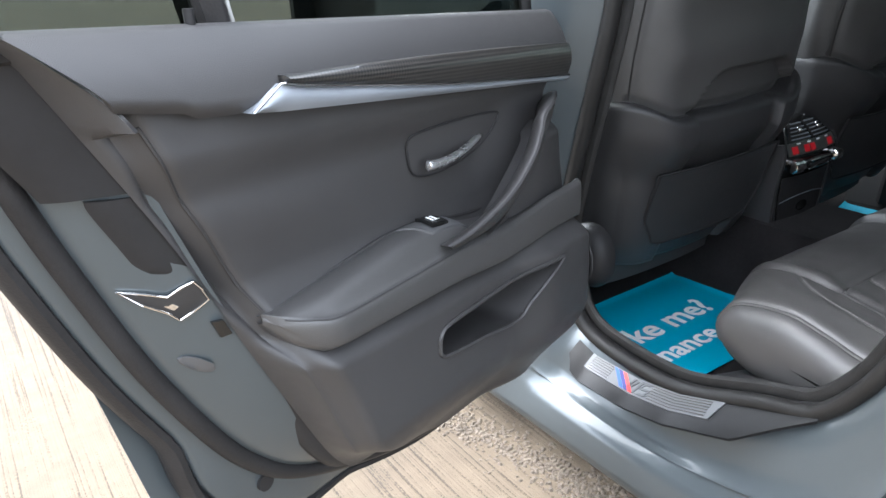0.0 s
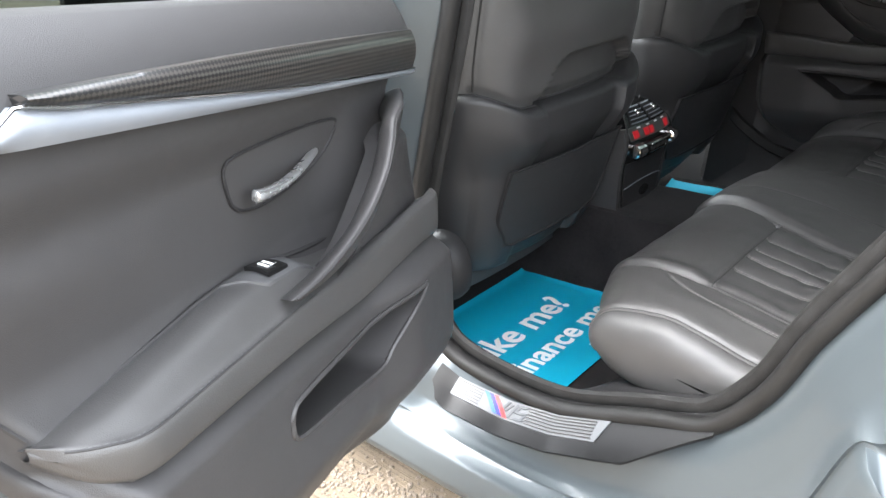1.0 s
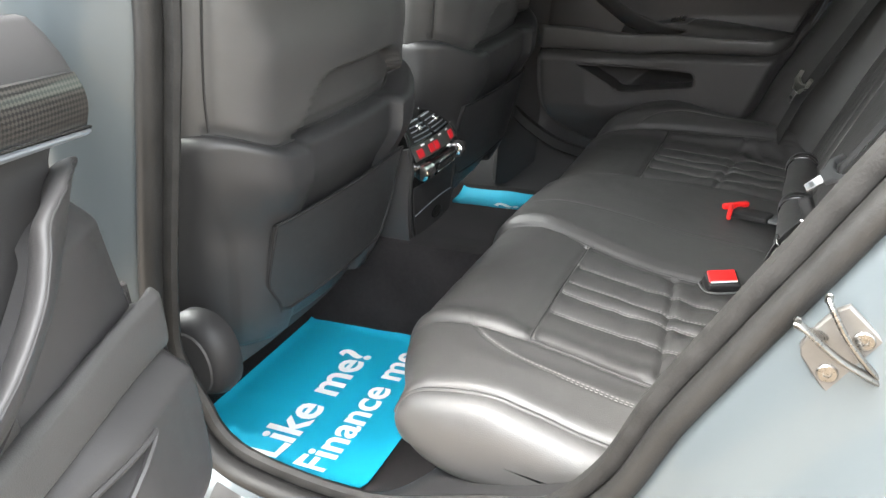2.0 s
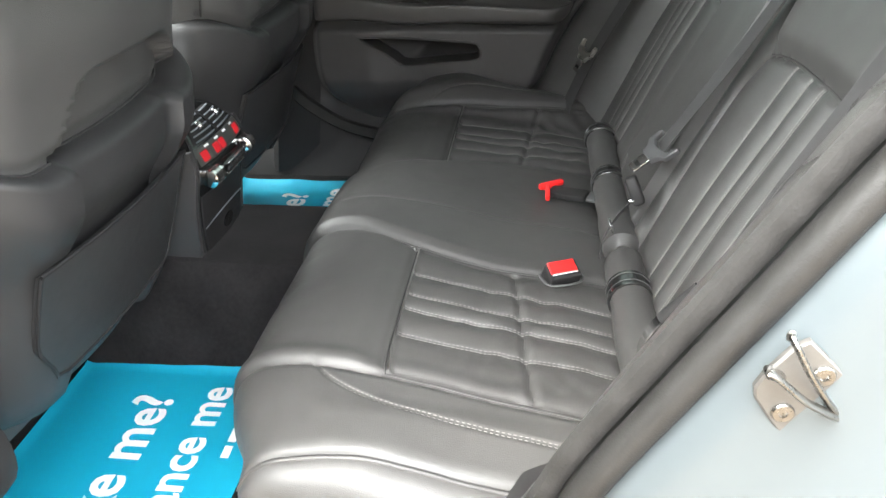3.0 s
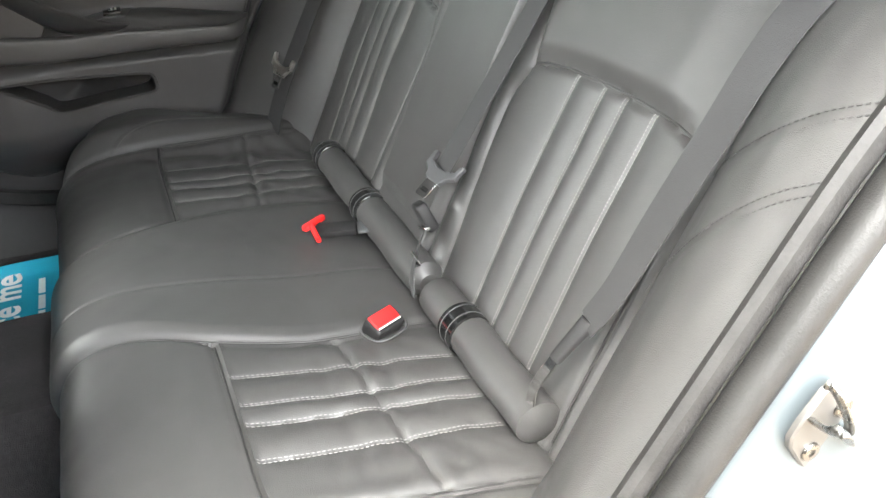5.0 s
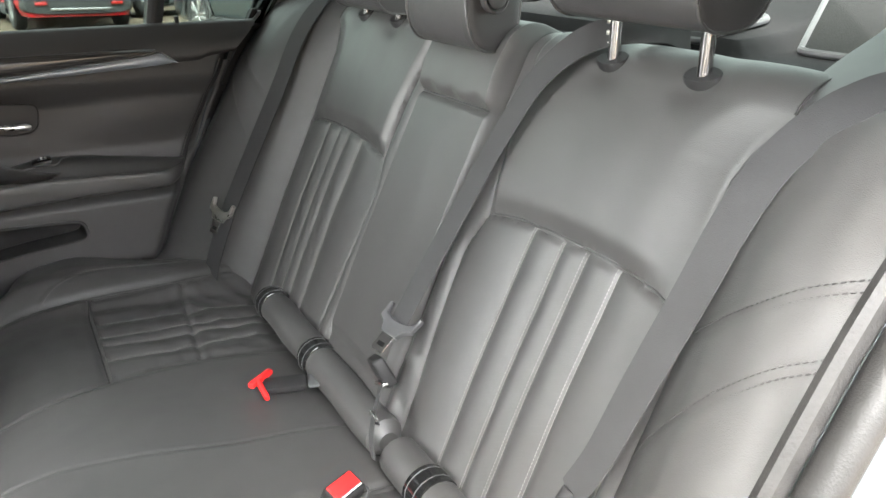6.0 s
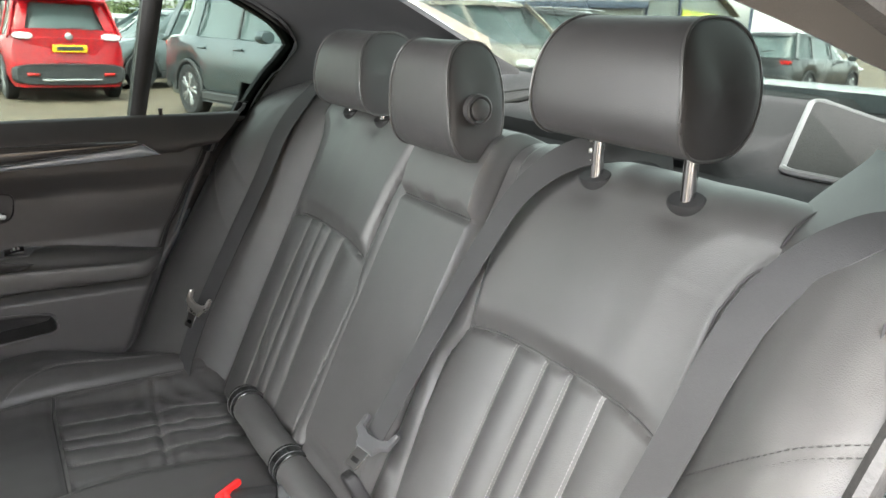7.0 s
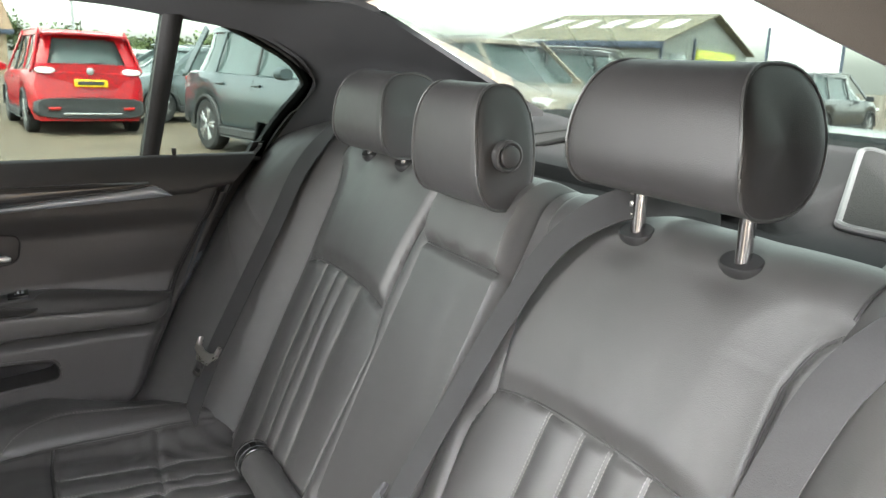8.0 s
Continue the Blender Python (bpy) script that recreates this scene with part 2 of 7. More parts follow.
def lettering(text, size, m, depth=0.0006):
    """Raised lettering in the built-in font, turned into a mesh, as world vertices and faces."""
    cu = bpy.data.curves.new("lettering", "FONT")
    cu.body, cu.size, cu.extrude, cu.offset = text, size, depth, size * 0.022
    cu.resolution_u = 3
    ob = bpy.data.objects.new("lettering", cu)
    scene.collection.objects.link(ob)
    me = bpy.data.meshes.new_from_object(ob.evaluated_get(bpy.context.evaluated_depsgraph_get()))
    vf = [tuple(m @ v.co) for v in me.vertices], [list(f.vertices) for f in me.polygons]
    bpy.data.objects.remove(ob)
    bpy.data.curves.remove(cu)
    bpy.data.meshes.remove(me)
    return vf

# ---- ground ----
def concrete():
    m = material("brushed_concrete", (0.092, 0.069, 0.044), 0.85, var=0.22, scale=1.6, tint=(0.114, 0.088, 0.060))
    n, l = m.node_tree.nodes, m.node_tree.links
    b = n["Principled BSDF"]
    co = n.new("ShaderNodeTexCoord")
    mp = n.new("ShaderNodeMapping")
    mp.inputs["Rotation"].default_value = (0, 0, radians(1))
    mp.inputs["Scale"].default_value = (120, 1.6, 1)
    st = n.new("ShaderNodeTexNoise")
    st.inputs["Scale"].default_value, st.inputs["Detail"].default_value = 1.0, 4
    l.new(co.outputs["Object"], mp.inputs[0])
    l.new(mp.outputs[0], st.inputs["Vector"])
    gr = n.new("ShaderNodeTexNoise")
    gr.inputs["Scale"].default_value, gr.inputs["Detail"].default_value = 220, 3
    l.new(co.outputs["Object"], gr.inputs["Vector"])
    add = n.new("ShaderNodeMath")
    add.operation = "ADD"
    l.new(st.outputs["Fac"], add.inputs[0])
    grs = n.new("ShaderNodeMath")
    grs.operation = "MULTIPLY_ADD"
    grs.inputs[1].default_value, grs.inputs[2].default_value = 0.4, 0.3
    l.new(gr.outputs["Fac"], grs.inputs[0])
    l.new(grs.outputs[0], add.inputs[1])
    rp = n.new("ShaderNodeValToRGB")
    rp.color_ramp.elements[0].position, rp.color_ramp.elements[1].position = 0.425, 0.47
    rp.color_ramp.elements[0].color, rp.color_ramp.elements[1].color = (0.34, 0.31, 0.28, 1), (1.10, 1.10, 1.10, 1)
    half = n.new("ShaderNodeMath")
    half.operation = "MULTIPLY"
    half.inputs[1].default_value = 0.5
    l.new(add.outputs[0], half.inputs[0])
    l.new(half.outputs[0], rp.inputs[0])
    base = b.inputs["Base Color"].links[0].from_socket
    mul = n.new("ShaderNodeMix")
    mul.data_type, mul.blend_type = "RGBA", "MULTIPLY"
    mul.inputs[0].default_value = 0.8
    l.new(base, mul.inputs[6])
    l.new(rp.outputs[0], mul.inputs[7])
    l.new(mul.outputs[2], b.inputs["Base Color"])
    bp = n.new("ShaderNodeBump")
    bp.inputs["Strength"].default_value, bp.inputs["Distance"].default_value = 1.0, 0.005
    l.new(half.outputs[0], bp.inputs["Height"])
    l.new(bp.outputs[0], b.inputs["Normal"])
    return m


CONCRETE = concrete()
_e = [-400, -60, -20, -8, -4, -2, -1, 0, 1, 2, 4, 8, 20, 60, 400]
solo("ground", grid(lambda u, v: (_e[round(u * 14)], _e[round(v * 14)], 0.0235 * _e[round(v * 14)] - 0.01415 * _e[round(u * 14)]), 15, 15), CONCRETE,
     "tan brushed concrete yard with fine parallel grooves", "ground", kind="structure", smooth=0)

GRAVEL = material("brown_gravel", (0.13, 0.105, 0.08), 0.9, var=0.5, scale=40)
_r = random.Random(3)
_peb = []
for _ in range(1500):
    along, off = _r.uniform(0, 1), _r.gauss(0, 0.032)
    gx, gy = -0.10 + 0.19 * along + off, 1.62 - 0.75 * along + off * 0.3
    s_ = _r.uniform(0.0025, 0.0075)
    gz = 0.0235 * gy - 0.01415 * gx
    a0 = _r.uniform(0, 6)
    o_ = [Vector((gx + s_ * math.cos(a0 + 1.2566 * k) * _r.uniform(0.7, 1.2), gy + s_ * math.sin(a0 + 1.2566 * k) * _r.uniform(0.7, 1.2), gz - 0.001)) for k in range(5)]
    _peb.append(loft([o_, [q + (Vector((gx, gy, q.z)) - q) * 0.45 + Vector((0, 0, s_ * 0.8)) for q in o_]]))
solo("gravel", join(*_peb), GRAVEL, "loose brown gravel and grit on the concrete", "gravel", kind="stuff", smooth=0)

# ---- car body round the open doorway ----
# doorway line in the plane of the left flank: (y, z), from the top of the middle pillar down, along the sill and up the wheel arch
DOORWAY = [(1.00, 1.25), (1.034, 1.03), (1.075, 0.88), (1.144, 0.64), (1.176, 0.46), (1.145, 0.375), (1.06, 0.335), (0.88, 0.325), (0.74, 0.365),
           (0.615, 0.425), (0.538, 0.512), (0.486, 0.622), (0.43, 0.72), (0.375, 0.814), (0.296, 0.946), (0.215, 1.045), (0.13, 1.12),
           (0.115, 1.15), (0.175, 1.20), (0.30, 1.265), (0.44, 1.315), (0.575, 1.352), (0.72, 1.395), (0.85, 1.40), (0.95, 1.36)]
LOOP = [(p.x, p.y) for p in curve([(a, b, 0) for a, b in DOORWAY], 8, True)]


def outward(i):
    a, b = LOOP[i - 1], LOOP[(i + 1) % len(LOOP)]
    d = Vector((b[0] - a[0], b[1] - a[1])).normalized()
    n = Vector((d.y, -d.x))
    c = Vector((LOOP[i][0] - 0.75, LOOP[i][1] - 0.8))
    return n if n.dot(c) > 0 else -n


OUT = [outward(i) for i in range(len(LOOP))]
for _ in range(6):
    OUT = [(OUT[i - 1] + OUT[i] * 2 + OUT[(i + 1) % len(OUT)]).normalized() for i in range(len(OUT))]
JAMB = [(-0.010, 0.150), (-0.008, 0.120), (0.004, 0.108), (0.020, 0.096), (0.050, 0.084), (0.085, 0.072), (0.100, 0.062), (0.108, 0.044), (0.111, 0.040),
        (0.114, 0.044), (0.118, 0.042), (0.130, 0.018), (0.150, 0.004), (0.20, 0.0)]


def straight(y, z, d, o):
    """Below the doorway the sill runs out into a straight rocker."""
    w = smooth01((d - 0.07) / 0.08) * smooth01((-o.y - 0.35) / 0.4)
    return z + (0.352 - 0.95 * d - z) * w


# the seal sits further out along the middle pillar
SHIFT = [0.034 * smooth01((o.x - 0.35) / 0.4) * smooth01((1.2 - z) / 0.1) * smooth01((z - 0.42) / 0.15) for (y, z), o in zip(LOOP, OUT)]


ARCHED = [0.023 * smooth01((-o.x - 0.35) / 0.3) * smooth01((1.1 - z) / 0.1) for (y, z), o in zip(LOOP, OUT)]        # and out along the wheel arch


def far_side(q):
    """The mirrored doorway, which stands a little higher round its rear corner."""
    w = smooth01((q[2] - 1.06) / 0.14) * smooth01((0.9 - q[1]) / 0.3)
    return (2 * C - q[0], q[1] - 0.035 * w, q[2] + 0.055 * w)


def jamb(flip=False):
    n, k = len(LOOP), len(JAMB)

    def at(u, v):
        i = round(u * n) % n
        d, x = JAMB[round(v * (k - 1))]
        d += (1.1 * SHIFT[i] + ARCHED[i]) * max(0.0, 1 - max(0.0, d) / 0.1)
        y, z = LOOP[i]
        o = OUT[i]
        # the middle pillar's jamb is bevelled toward the rear
        w = smooth01((o.x - 0.35) / 0.4)
        x += w * (float(np.interp(d, [-0.01, 0.02, 0.05, 0.09, 0.14, 0.2], [0.15, 0.112, 0.080, 0.036, 0.008, 0.0])) - x)
        # roof and quarter are narrower than the sill
        s = 0.55 if z > 1.1 else 1.0
        q = (x, y + o.x * d * s, straight(y, z + o.y * d * s, d, o))
        return far_side(q) if flip else q
    return grid(at, n, k, cu=True)


body = thing("car_body", (C, 0.5, 0.15), "silver-blue painted saloon car body with the rear door open", "car body")
part("door_aperture", jamb(), PAINT, body, "glossy silver-blue painted door jamb and sill")
part("door_aperture", jamb(True), PLASTIC, body, "black trim round the shut doorway")
# the seal sits further out along the middle pillar
seal_path = [(0.116 - 0.3 * k, y + o.x * (k + q - 0.014), z + o.y * (k + q - 0.014)) for (y, z), o, k, q in zip(LOOP, OUT, SHIFT, ARCHED)]
part("door_seal", sweep(seal_path, [(0.014 * math.cos(a) * (1.25 if math.cos(a) < 0 else 0.9), 0.017 * math.sin(a)) for a in [2 * math.pi * i / 12 for i in range(12)]], True, (1, 0, 0)), GREY_RUBBER, body, "worn grey-black rubber door seal")
part("door_seal", sweep([far_side(p) for p in seal_path], ring(0.015, 8), True, (1, 0, 0)), RUBBER, body)
# thin second lip inside the seal; along the wheel arch it draws the groove's shade
part("seal_lip", sweep([(0.138 - 0.3 * k, y + o.x * (1.15 * k + 0.85 * q - 0.030), z + o.y * (1.15 * k + 0.85 * q - 0.030)) for (y, z), o, k, q in zip(LOOP, OUT, SHIFT, ARCHED)], [(0.013 * math.cos(a), 0.01 * math.sin(a)) for a in [2 * math.pi * i / 8 for i in range(8)]], True, (1, 0, 0)), DUSTY, body, "dusty black inner lip, drawing the groove's shade at the arch")


def outer_skin(flip):
    """Outer flank: rocker below the sill, quarter panel and wheel arch behind the doorway, front door ahead of it."""
    n = len(LOOP)
    far_y = lambda y, o: y + o.x * 0.16

    def at(u, v):
        i = round(u * n) % n
        y, z = LOOP[i]
        o = OUT[i]
        s = 0.55 if z > 1.1 else 1.0
        y0, z0 = y + o.x * 0.2 * s, straight(y, z + o.y * 0.2 * s, 0.2, o)
        k = v * (0.85 if o.x < -0.2 else 0.5)
        if z > 1.06:
            k *= 0.04
        y1, z1 = y0 + o.x * k, max(min(z0 + o.y * k, max(z0, 1.0)), 0.17)
        x = -0.0 + (0.06 * max(0, 0.28 - z1) / 0.1) + (0.35 * max(0, z1 - 1.08))
        x -= 0.018 * math.sin(min(1, v * 3) * math.pi) * (1 if o.x < -0.2 else 0.3)
        return (2 * C - x if flip else x, y1, min(z1, 1.42))
    return grid(at, n, 9, cu=True)


part("outer_panel", outer_skin(False), PAINT, body)
part("outer_panel", outer_skin(True), PAINT, body)
# rounded lower rocker strip with a shut line
part("rocker_strip", sweep([(0.018, y, 0.155 + 0.05 * smooth01((0.8 - y) / 0.5)) for y in np.linspace(0.35, 1.9, 30)], [(0.02 * math.cos(a) + 0.01, 0.035 * math.sin(a)) for a in [2 * math.pi * i / 12 for i in range(12)]]), PAINT, body)


# boot lid behind the rear window
part("boot_lid", slab(lambda u, v: (0.16 + 1.54 * u, -0.53 - 0.62 * v, 1.142 - 0.05 * v * v - 0.09 * abs(2 * u - 1) ** 6), 25, 12, (0, 0, -0.03)), PAINT, body, "silver-blue painted boot lid")
part("roof_panel", slab(lambda u, v: (0.24 + 1.38 * u, -0.02 + 2.0 * v, 1.40 + 0.035 * (1 - (2 * u - 1) ** 2) + 0.02 * math.sin(v * 3) - 0.03 * (1 - v) ** 3), 17, 17, (0, 0, -0.015)), PAINT, body)
part("floor_pan", slab(lambda u, v: (0.10 + 1.66 * u, -1.2 + 3.6 * v, 0.17), 3, 3, (0, 0, -0.02)), PLASTIC, body)
part("bulkhead", slab(lambda u, v: (0.06 + 1.74 * u, 2.35 + 0.0 * v, 0.2 + 0.95 * v), 3, 3, (0, 0.03, 0)), PLASTIC, body)
part("rear_bulkhead", slab(lambda u, v: (0.14 + 1.58 * u, -0.02, 0.2 + 0.82 * v), 3, 3, (0, -0.03, 0)), PLASTIC, body)

# plain unseen panels round the front seats, added to keep light out
for fx, th in ((0.13, 0.03), (2 * C - 0.13, -0.03)):
    part("front_door_card", slab(lambda u, v: (fx, 1.28 + 1.07 * u, 0.22 + 0.80 * v), 3, 3, (th, 0, 0)), PLASTIC, body)
part("dashboard", slab(lambda u, v: (0.16 + 1.54 * u, 1.98 + 0.34 * v ** 0.7, 0.62 + 0.36 * math.sin(v * 1.5)), 12, 10, (0, 0.02, -0.03)), PLASTIC, body, "black dashboard")
# front screen and front side windows
part("windscreen", slab(lambda u, v: (C + (2 * u - 1) * (0.60 + 0.08 * v), 1.96 + 0.40 * v, 1.40 - 0.36 * v + 0.03 * (1 - (2 * u - 1) ** 2)), 12, 6, (0, 0.005, 0)), CLEAR_GLASS, body, "curved front screen").visible_shadow = False
for s_ in (-1, 1):
    part("side_glass", slab(lambda u, v: (C + s_ * (0.79 - 0.14 * v), 1.24 + (1.10 - 0.38 * v) * u, 1.02 + 0.37 * v), 8, 6, (0.004, 0, 0)), CLEAR_GLASS, body, "clear front door glass").visible_shadow = False
# ---- interior shell ----
def carpet_z(x, y):
    a = abs(x - C)
    tunnel = 0.212 * (1 - smooth01((a - 0.12) / 0.09)) * smooth01((y - 0.72) / 0.2)
    return 0.208 + tunnel + 0.035 * smooth01((a - 0.62) / 0.1) + 0.05 * smooth01((0.95 - y) / 0.35) + 0.0025 * noise.noise(Vector((x * 14, y * 14, 0)))


solo("carpet_floor", slab(lambda u, v: (0.17 + 1.52 * u, 0.42 + 1.7 * v, carpet_z(0.17 + 1.52 * u, 0.42 + 1.7 * v)), 90, 60, (0, 0, -0.02)), CARPET,
     "dark grey carpeted footwell floor with a raised tunnel", "carpet", kind="structure")
LIP = table([(0.50, 0.53), (0.542, 0.504), (0.589, 0.459), (0.713, 0.408), (0.878, 0.362), (1.049, 0.352), (1.116, 0.357), (1.18, 0.405)])
solo("sill_trim", slab(lambda u, v: (lambda y: (0.122 + 0.125 * v, y, LIP(y) - 0.016 + 0.010 * math.sin(v * 3.1) - 0.004 * v - 0.135 * v * v * smooth01((y - 0.80) / 0.12)))(0.51 + 0.68 * u), 60, 16, (0.01, 0, -0.03)), PLASTIC,
     "black moulded plastic inner sill trim", "trim", kind="structure")

HEAD = lambda x, y: 1.345 + 0.03 * (1 - ((x - C) / 0.7) ** 2) - 0.015 * smooth01((0.25 - y) / 0.4)
solo("ceiling", slab(lambda u, v: (0.29 + 1.28 * u, 0.09 + 1.83 * v, HEAD(0.29 + 1.28 * u, 0.09 + 1.83 * v)), 30, 30, (0, 0, 0.012)), HEADLINER,
     "charcoal fabric roof lining", "headliner", kind="structure")

# lower trim of the far side below its door
solo("far_sill_trim", slab(lambda u, v: (2 * C - 0.155 - 0.10 * (1 - v) ** 2, 0.45 + 0.95 * u, 0.20 + 0.30 * v + 0.05 * smooth01((u - 0.75) / 0.25) * v), 30, 10, (0.02, 0, 0)), PLASTIC,
     "black moulded plastic sill trim", "trim", kind="structure")
part("sill_welt", sweep(curve([(1.655, 1.29, 0.70), (1.65, 1.255, 0.58), (1.645, 1.222, 0.50), (1.64, 1.154, 0.44), (1.635, 1.04, 0.385), (1.635, 0.85, 0.36), (1.635, 0.6, 0.40)], 8), flat(0.016, 0.034, 0.4), False, (0, 0, 1)), DUSTY, body, "grey rubber welt along the far sill")
# pillar trim from the side window's edge to the roof lining and the rear window's edge
EDGE_A = curve([(0.150, 1.6, 1.33), (0.148, 1.1, 1.345), (0.146, 0.75, 1.348), (0.145, 0.546, 1.337), (0.143, 0.367, 1.3125), (0.141, 0.247, 1.292), (0.140, 0.166, 1.256), (0.140, 0.095, 1.185), (0.140, 0.195, 1.038)], 6)
EDGE_N = curve([(0.19, 1.6, 1.33), (0.185, 1.1, 1.37), (0.19, 0.85, 1.37), (0.20, 0.55, 1.298), (0.20, 0.435, 1.269), (0.20, 0.3, 1.235), (0.195, 0.17, 1.19), (0.18, 0.125, 1.10), (0.19, 0.215, 1.03)], 6)

# inner edge of the trim along the roof lining and the rear window
EDGE_F = curve([(0.34, 1.6, 1.36), (0.34, 1.1, 1.362), (0.35, 0.75, 1.36), (0.375, 0.40, 1.358), (0.40, 0.20, 1.352), (0.434, 0.10, 1.343), (0.401, -0.053, 1.283), (0.350, -0.248, 1.20), (0.375, -0.40, 1.12)], 6)


def pillar(flip):
    n = len(EDGE_A)

    def at(u, v):
        a, b = (EDGE_A if flip else EDGE_N)[round(u * (n - 1))], EDGE_F[round(u * (n - 1))]
        p = a.lerp(b, v) + Vector((-0.03, 0, 0.02)) * math.sin(v * math.pi)
        return (2 * C - p.x, p.y, p.z) if flip else tuple(p)
    return slab(at, n, 9, (0, 0, 0.012))


for flip, nm in ((False, "pillar_trim_near"), (True, "pillar_trim_far")):
    solo("pillar_trim", pillar(flip), HEADLINER, "charcoal roof pillar trim beside the rear window", "pillar trim", kind="structure")

# trim between the doorway's upper seal and the roof pillar
TOP_Z = table([(0.115, 1.15), (0.175, 1.20), (0.30, 1.265), (0.44, 1.315), (0.575, 1.352), (0.72, 1.395), (0.85, 1.40), (1.6, 1.40)])
solo("pillar_trim", slab(lambda u, v: (lambda a: (a.x - 0.002 + (0.128 - a.x) * v, a.y, a.z + (max(a.z + 0.01, TOP_Z(a.y) - 0.012) - a.z) * v))(EDGE_N[round(u * 42)]), 43, 6, (0, 0, 0.008)), PILLAR_TRIM, "grey trim under the doorway's upper seal", "pillar trim", kind="structure")

# rear parcel shelf with grilles
SHELF = material("charcoal_shelf_fabric", (0.021, 0.021, 0.022), 0.95, spec=0.12, var=0.15, scale=10, bump=0.4, bump_scale=1600)
shelf_z = lambda x, y: 1.058 + 0.022 * smooth01((0.375 - 0.25 * max(0, -0.10 - y) - abs(x - C)) / 0.03) * smooth01((-0.052 - y) / 0.018) + 0.052 * smooth01((-0.20 - y) / 0.28) + 0.012 * smooth01((abs(x - C) - 0.52) / 0.1)
shelf = thing("parcel_shelf", (C, -0.2, 1.02), "dark grey fabric parcel shelf below the rear window", "parcel shelf")
part("shelf_board", slab(lambda u, v: (0.20 + 1.46 * u, 0.03 - 0.63 * v, shelf_z(0.20 + 1.46 * u, 0.03 - 0.63 * v)), 150, 90, (0, 0, -0.03)), SHELF, shelf)
GREYTRIM = material("grey_speaker_surround", (0.06, 0.062, 0.064), 0.6, var=0.06)


def grille(x0, x1, y0, y1, skew, rim_mat):
    o = []
    for cx, cy, a0 in ((x1, y1, 0), (x0, y1, 90), (x0, y0, 180), (x1, y0, 270)):
        for k in range(5):
            a = radians(a0 + 22.5 * k)
            r = 0.02
            px = cx + r * math.cos(a) - (r if cx == x1 else -r)
            py = cy + r * math.sin(a) - (r if cy == y1 else -r)
            o.append((px + skew * (y1 - py), py))
    lift = lambda a, b, h: (a, b, shelf_z(a, b) + 0.003 + h)
    path = [lift(a, b, 0.003) for a, b in o]
    surround = part("grille_surround", tube(path, 0.0055, 8, True), rim_mat, shelf, "speaker surround")
    part("speaker_mesh", prism(o, lift, 0.004, 0.002), PERFORATED, shelf, "perforated black speaker mesh")


PERFORATED = material("perforated_mesh", (0.014, 0.014, 0.014), 0.8, spec=0.15, var=0.3, scale=60, bump=0.5, bump_scale=420, voronoi=True)
for gx0, gx1, gy0, gy1, sk in ((0.40, 0.545, -0.42, -0.15, 0.55), (0.61, 0.72, -0.26, -0.06, 0.36)):
    grille(gx0, gx1, gy0, gy1, sk, GREYTRIM)
grille(2 * C - 0.545, 2 * C - 0.40, -0.42, -0.15, -0.55, PERFORATED)
solo("rear_window", slab(lambda u, v: (lambda w: (C + (2 * u - 1) * w, 0.06 - 0.58 * v, 1.335 - 0.245 * v + 0.02 * math.sin(v * 3.14)))(0.50 + 0.23 * v), 14, 10, (0, 0, 0.004)), GLASS,
     "curved rear window glass, tinted to dim the yard", "window", kind="structure").visible_shadow = False

# slots in the shelf that guide the belts
for gx, gy in ((0.345, -0.005), (2 * C - 0.345, -0.005), (0.765, -0.03), (2 * C - 0.765, -0.03)):
    slot = part("belt_guide", rbox((gx, gy, shelf_z(gx, gy) + 0.012), (0.075, 0.034, 0.022), 0.006), PLASTIC, shelf, "black belt guide")
    part("guide_slot", rbox((gx, gy + 0.004, shelf_z(gx, gy) + 0.0235), (0.056, 0.008, 0.003), 0.001), GLOSS, slot)

# ---- rear bench ----
BACK_N = Vector((0, 0.906, 0.423))
BACK_T = Vector((0, -0.423, 0.906))
BACK_O = Vector((0, 0.371, 0.475))


def on_back(x, z, h=0.0):
    """A point of the seat back's plane at a height, raised by h along its normal."""
    return Vector((x, BACK_O.y - (z - BACK_O.z) * 0.4669, z)) + BACK_N * h


RIBS = (0.647, 0.585, 0.540, 0.482)           # stitched seams of the left place, by x
ARCH = table([(0.36, 0.822), (0.388, 0.830), (0.43, 0.841), (0.479, 0.846), (0.54, 0.8475), (0.645, 0.846), (0.708, 0.840), (0.753, 0.831), (0.80, 0.818)])
EDGE_R = table([(0.40, 0.388), (0.93, 0.389), (0.975, 0.386), (1.005, 0.376), (1.025, 0.358), (1.04, 0.334), (1.06, 0.31)])
EDGE_L = table([(0.40, 0.752), (0.546, 0.754), (0.645, 0.764), (0.767, 0.775), (0.831, 0.755), (0.90, 0.760), (1.0, 0.775), (1.06, 0.79)])
ARM = 0.816                                    # side of the folding arm rest


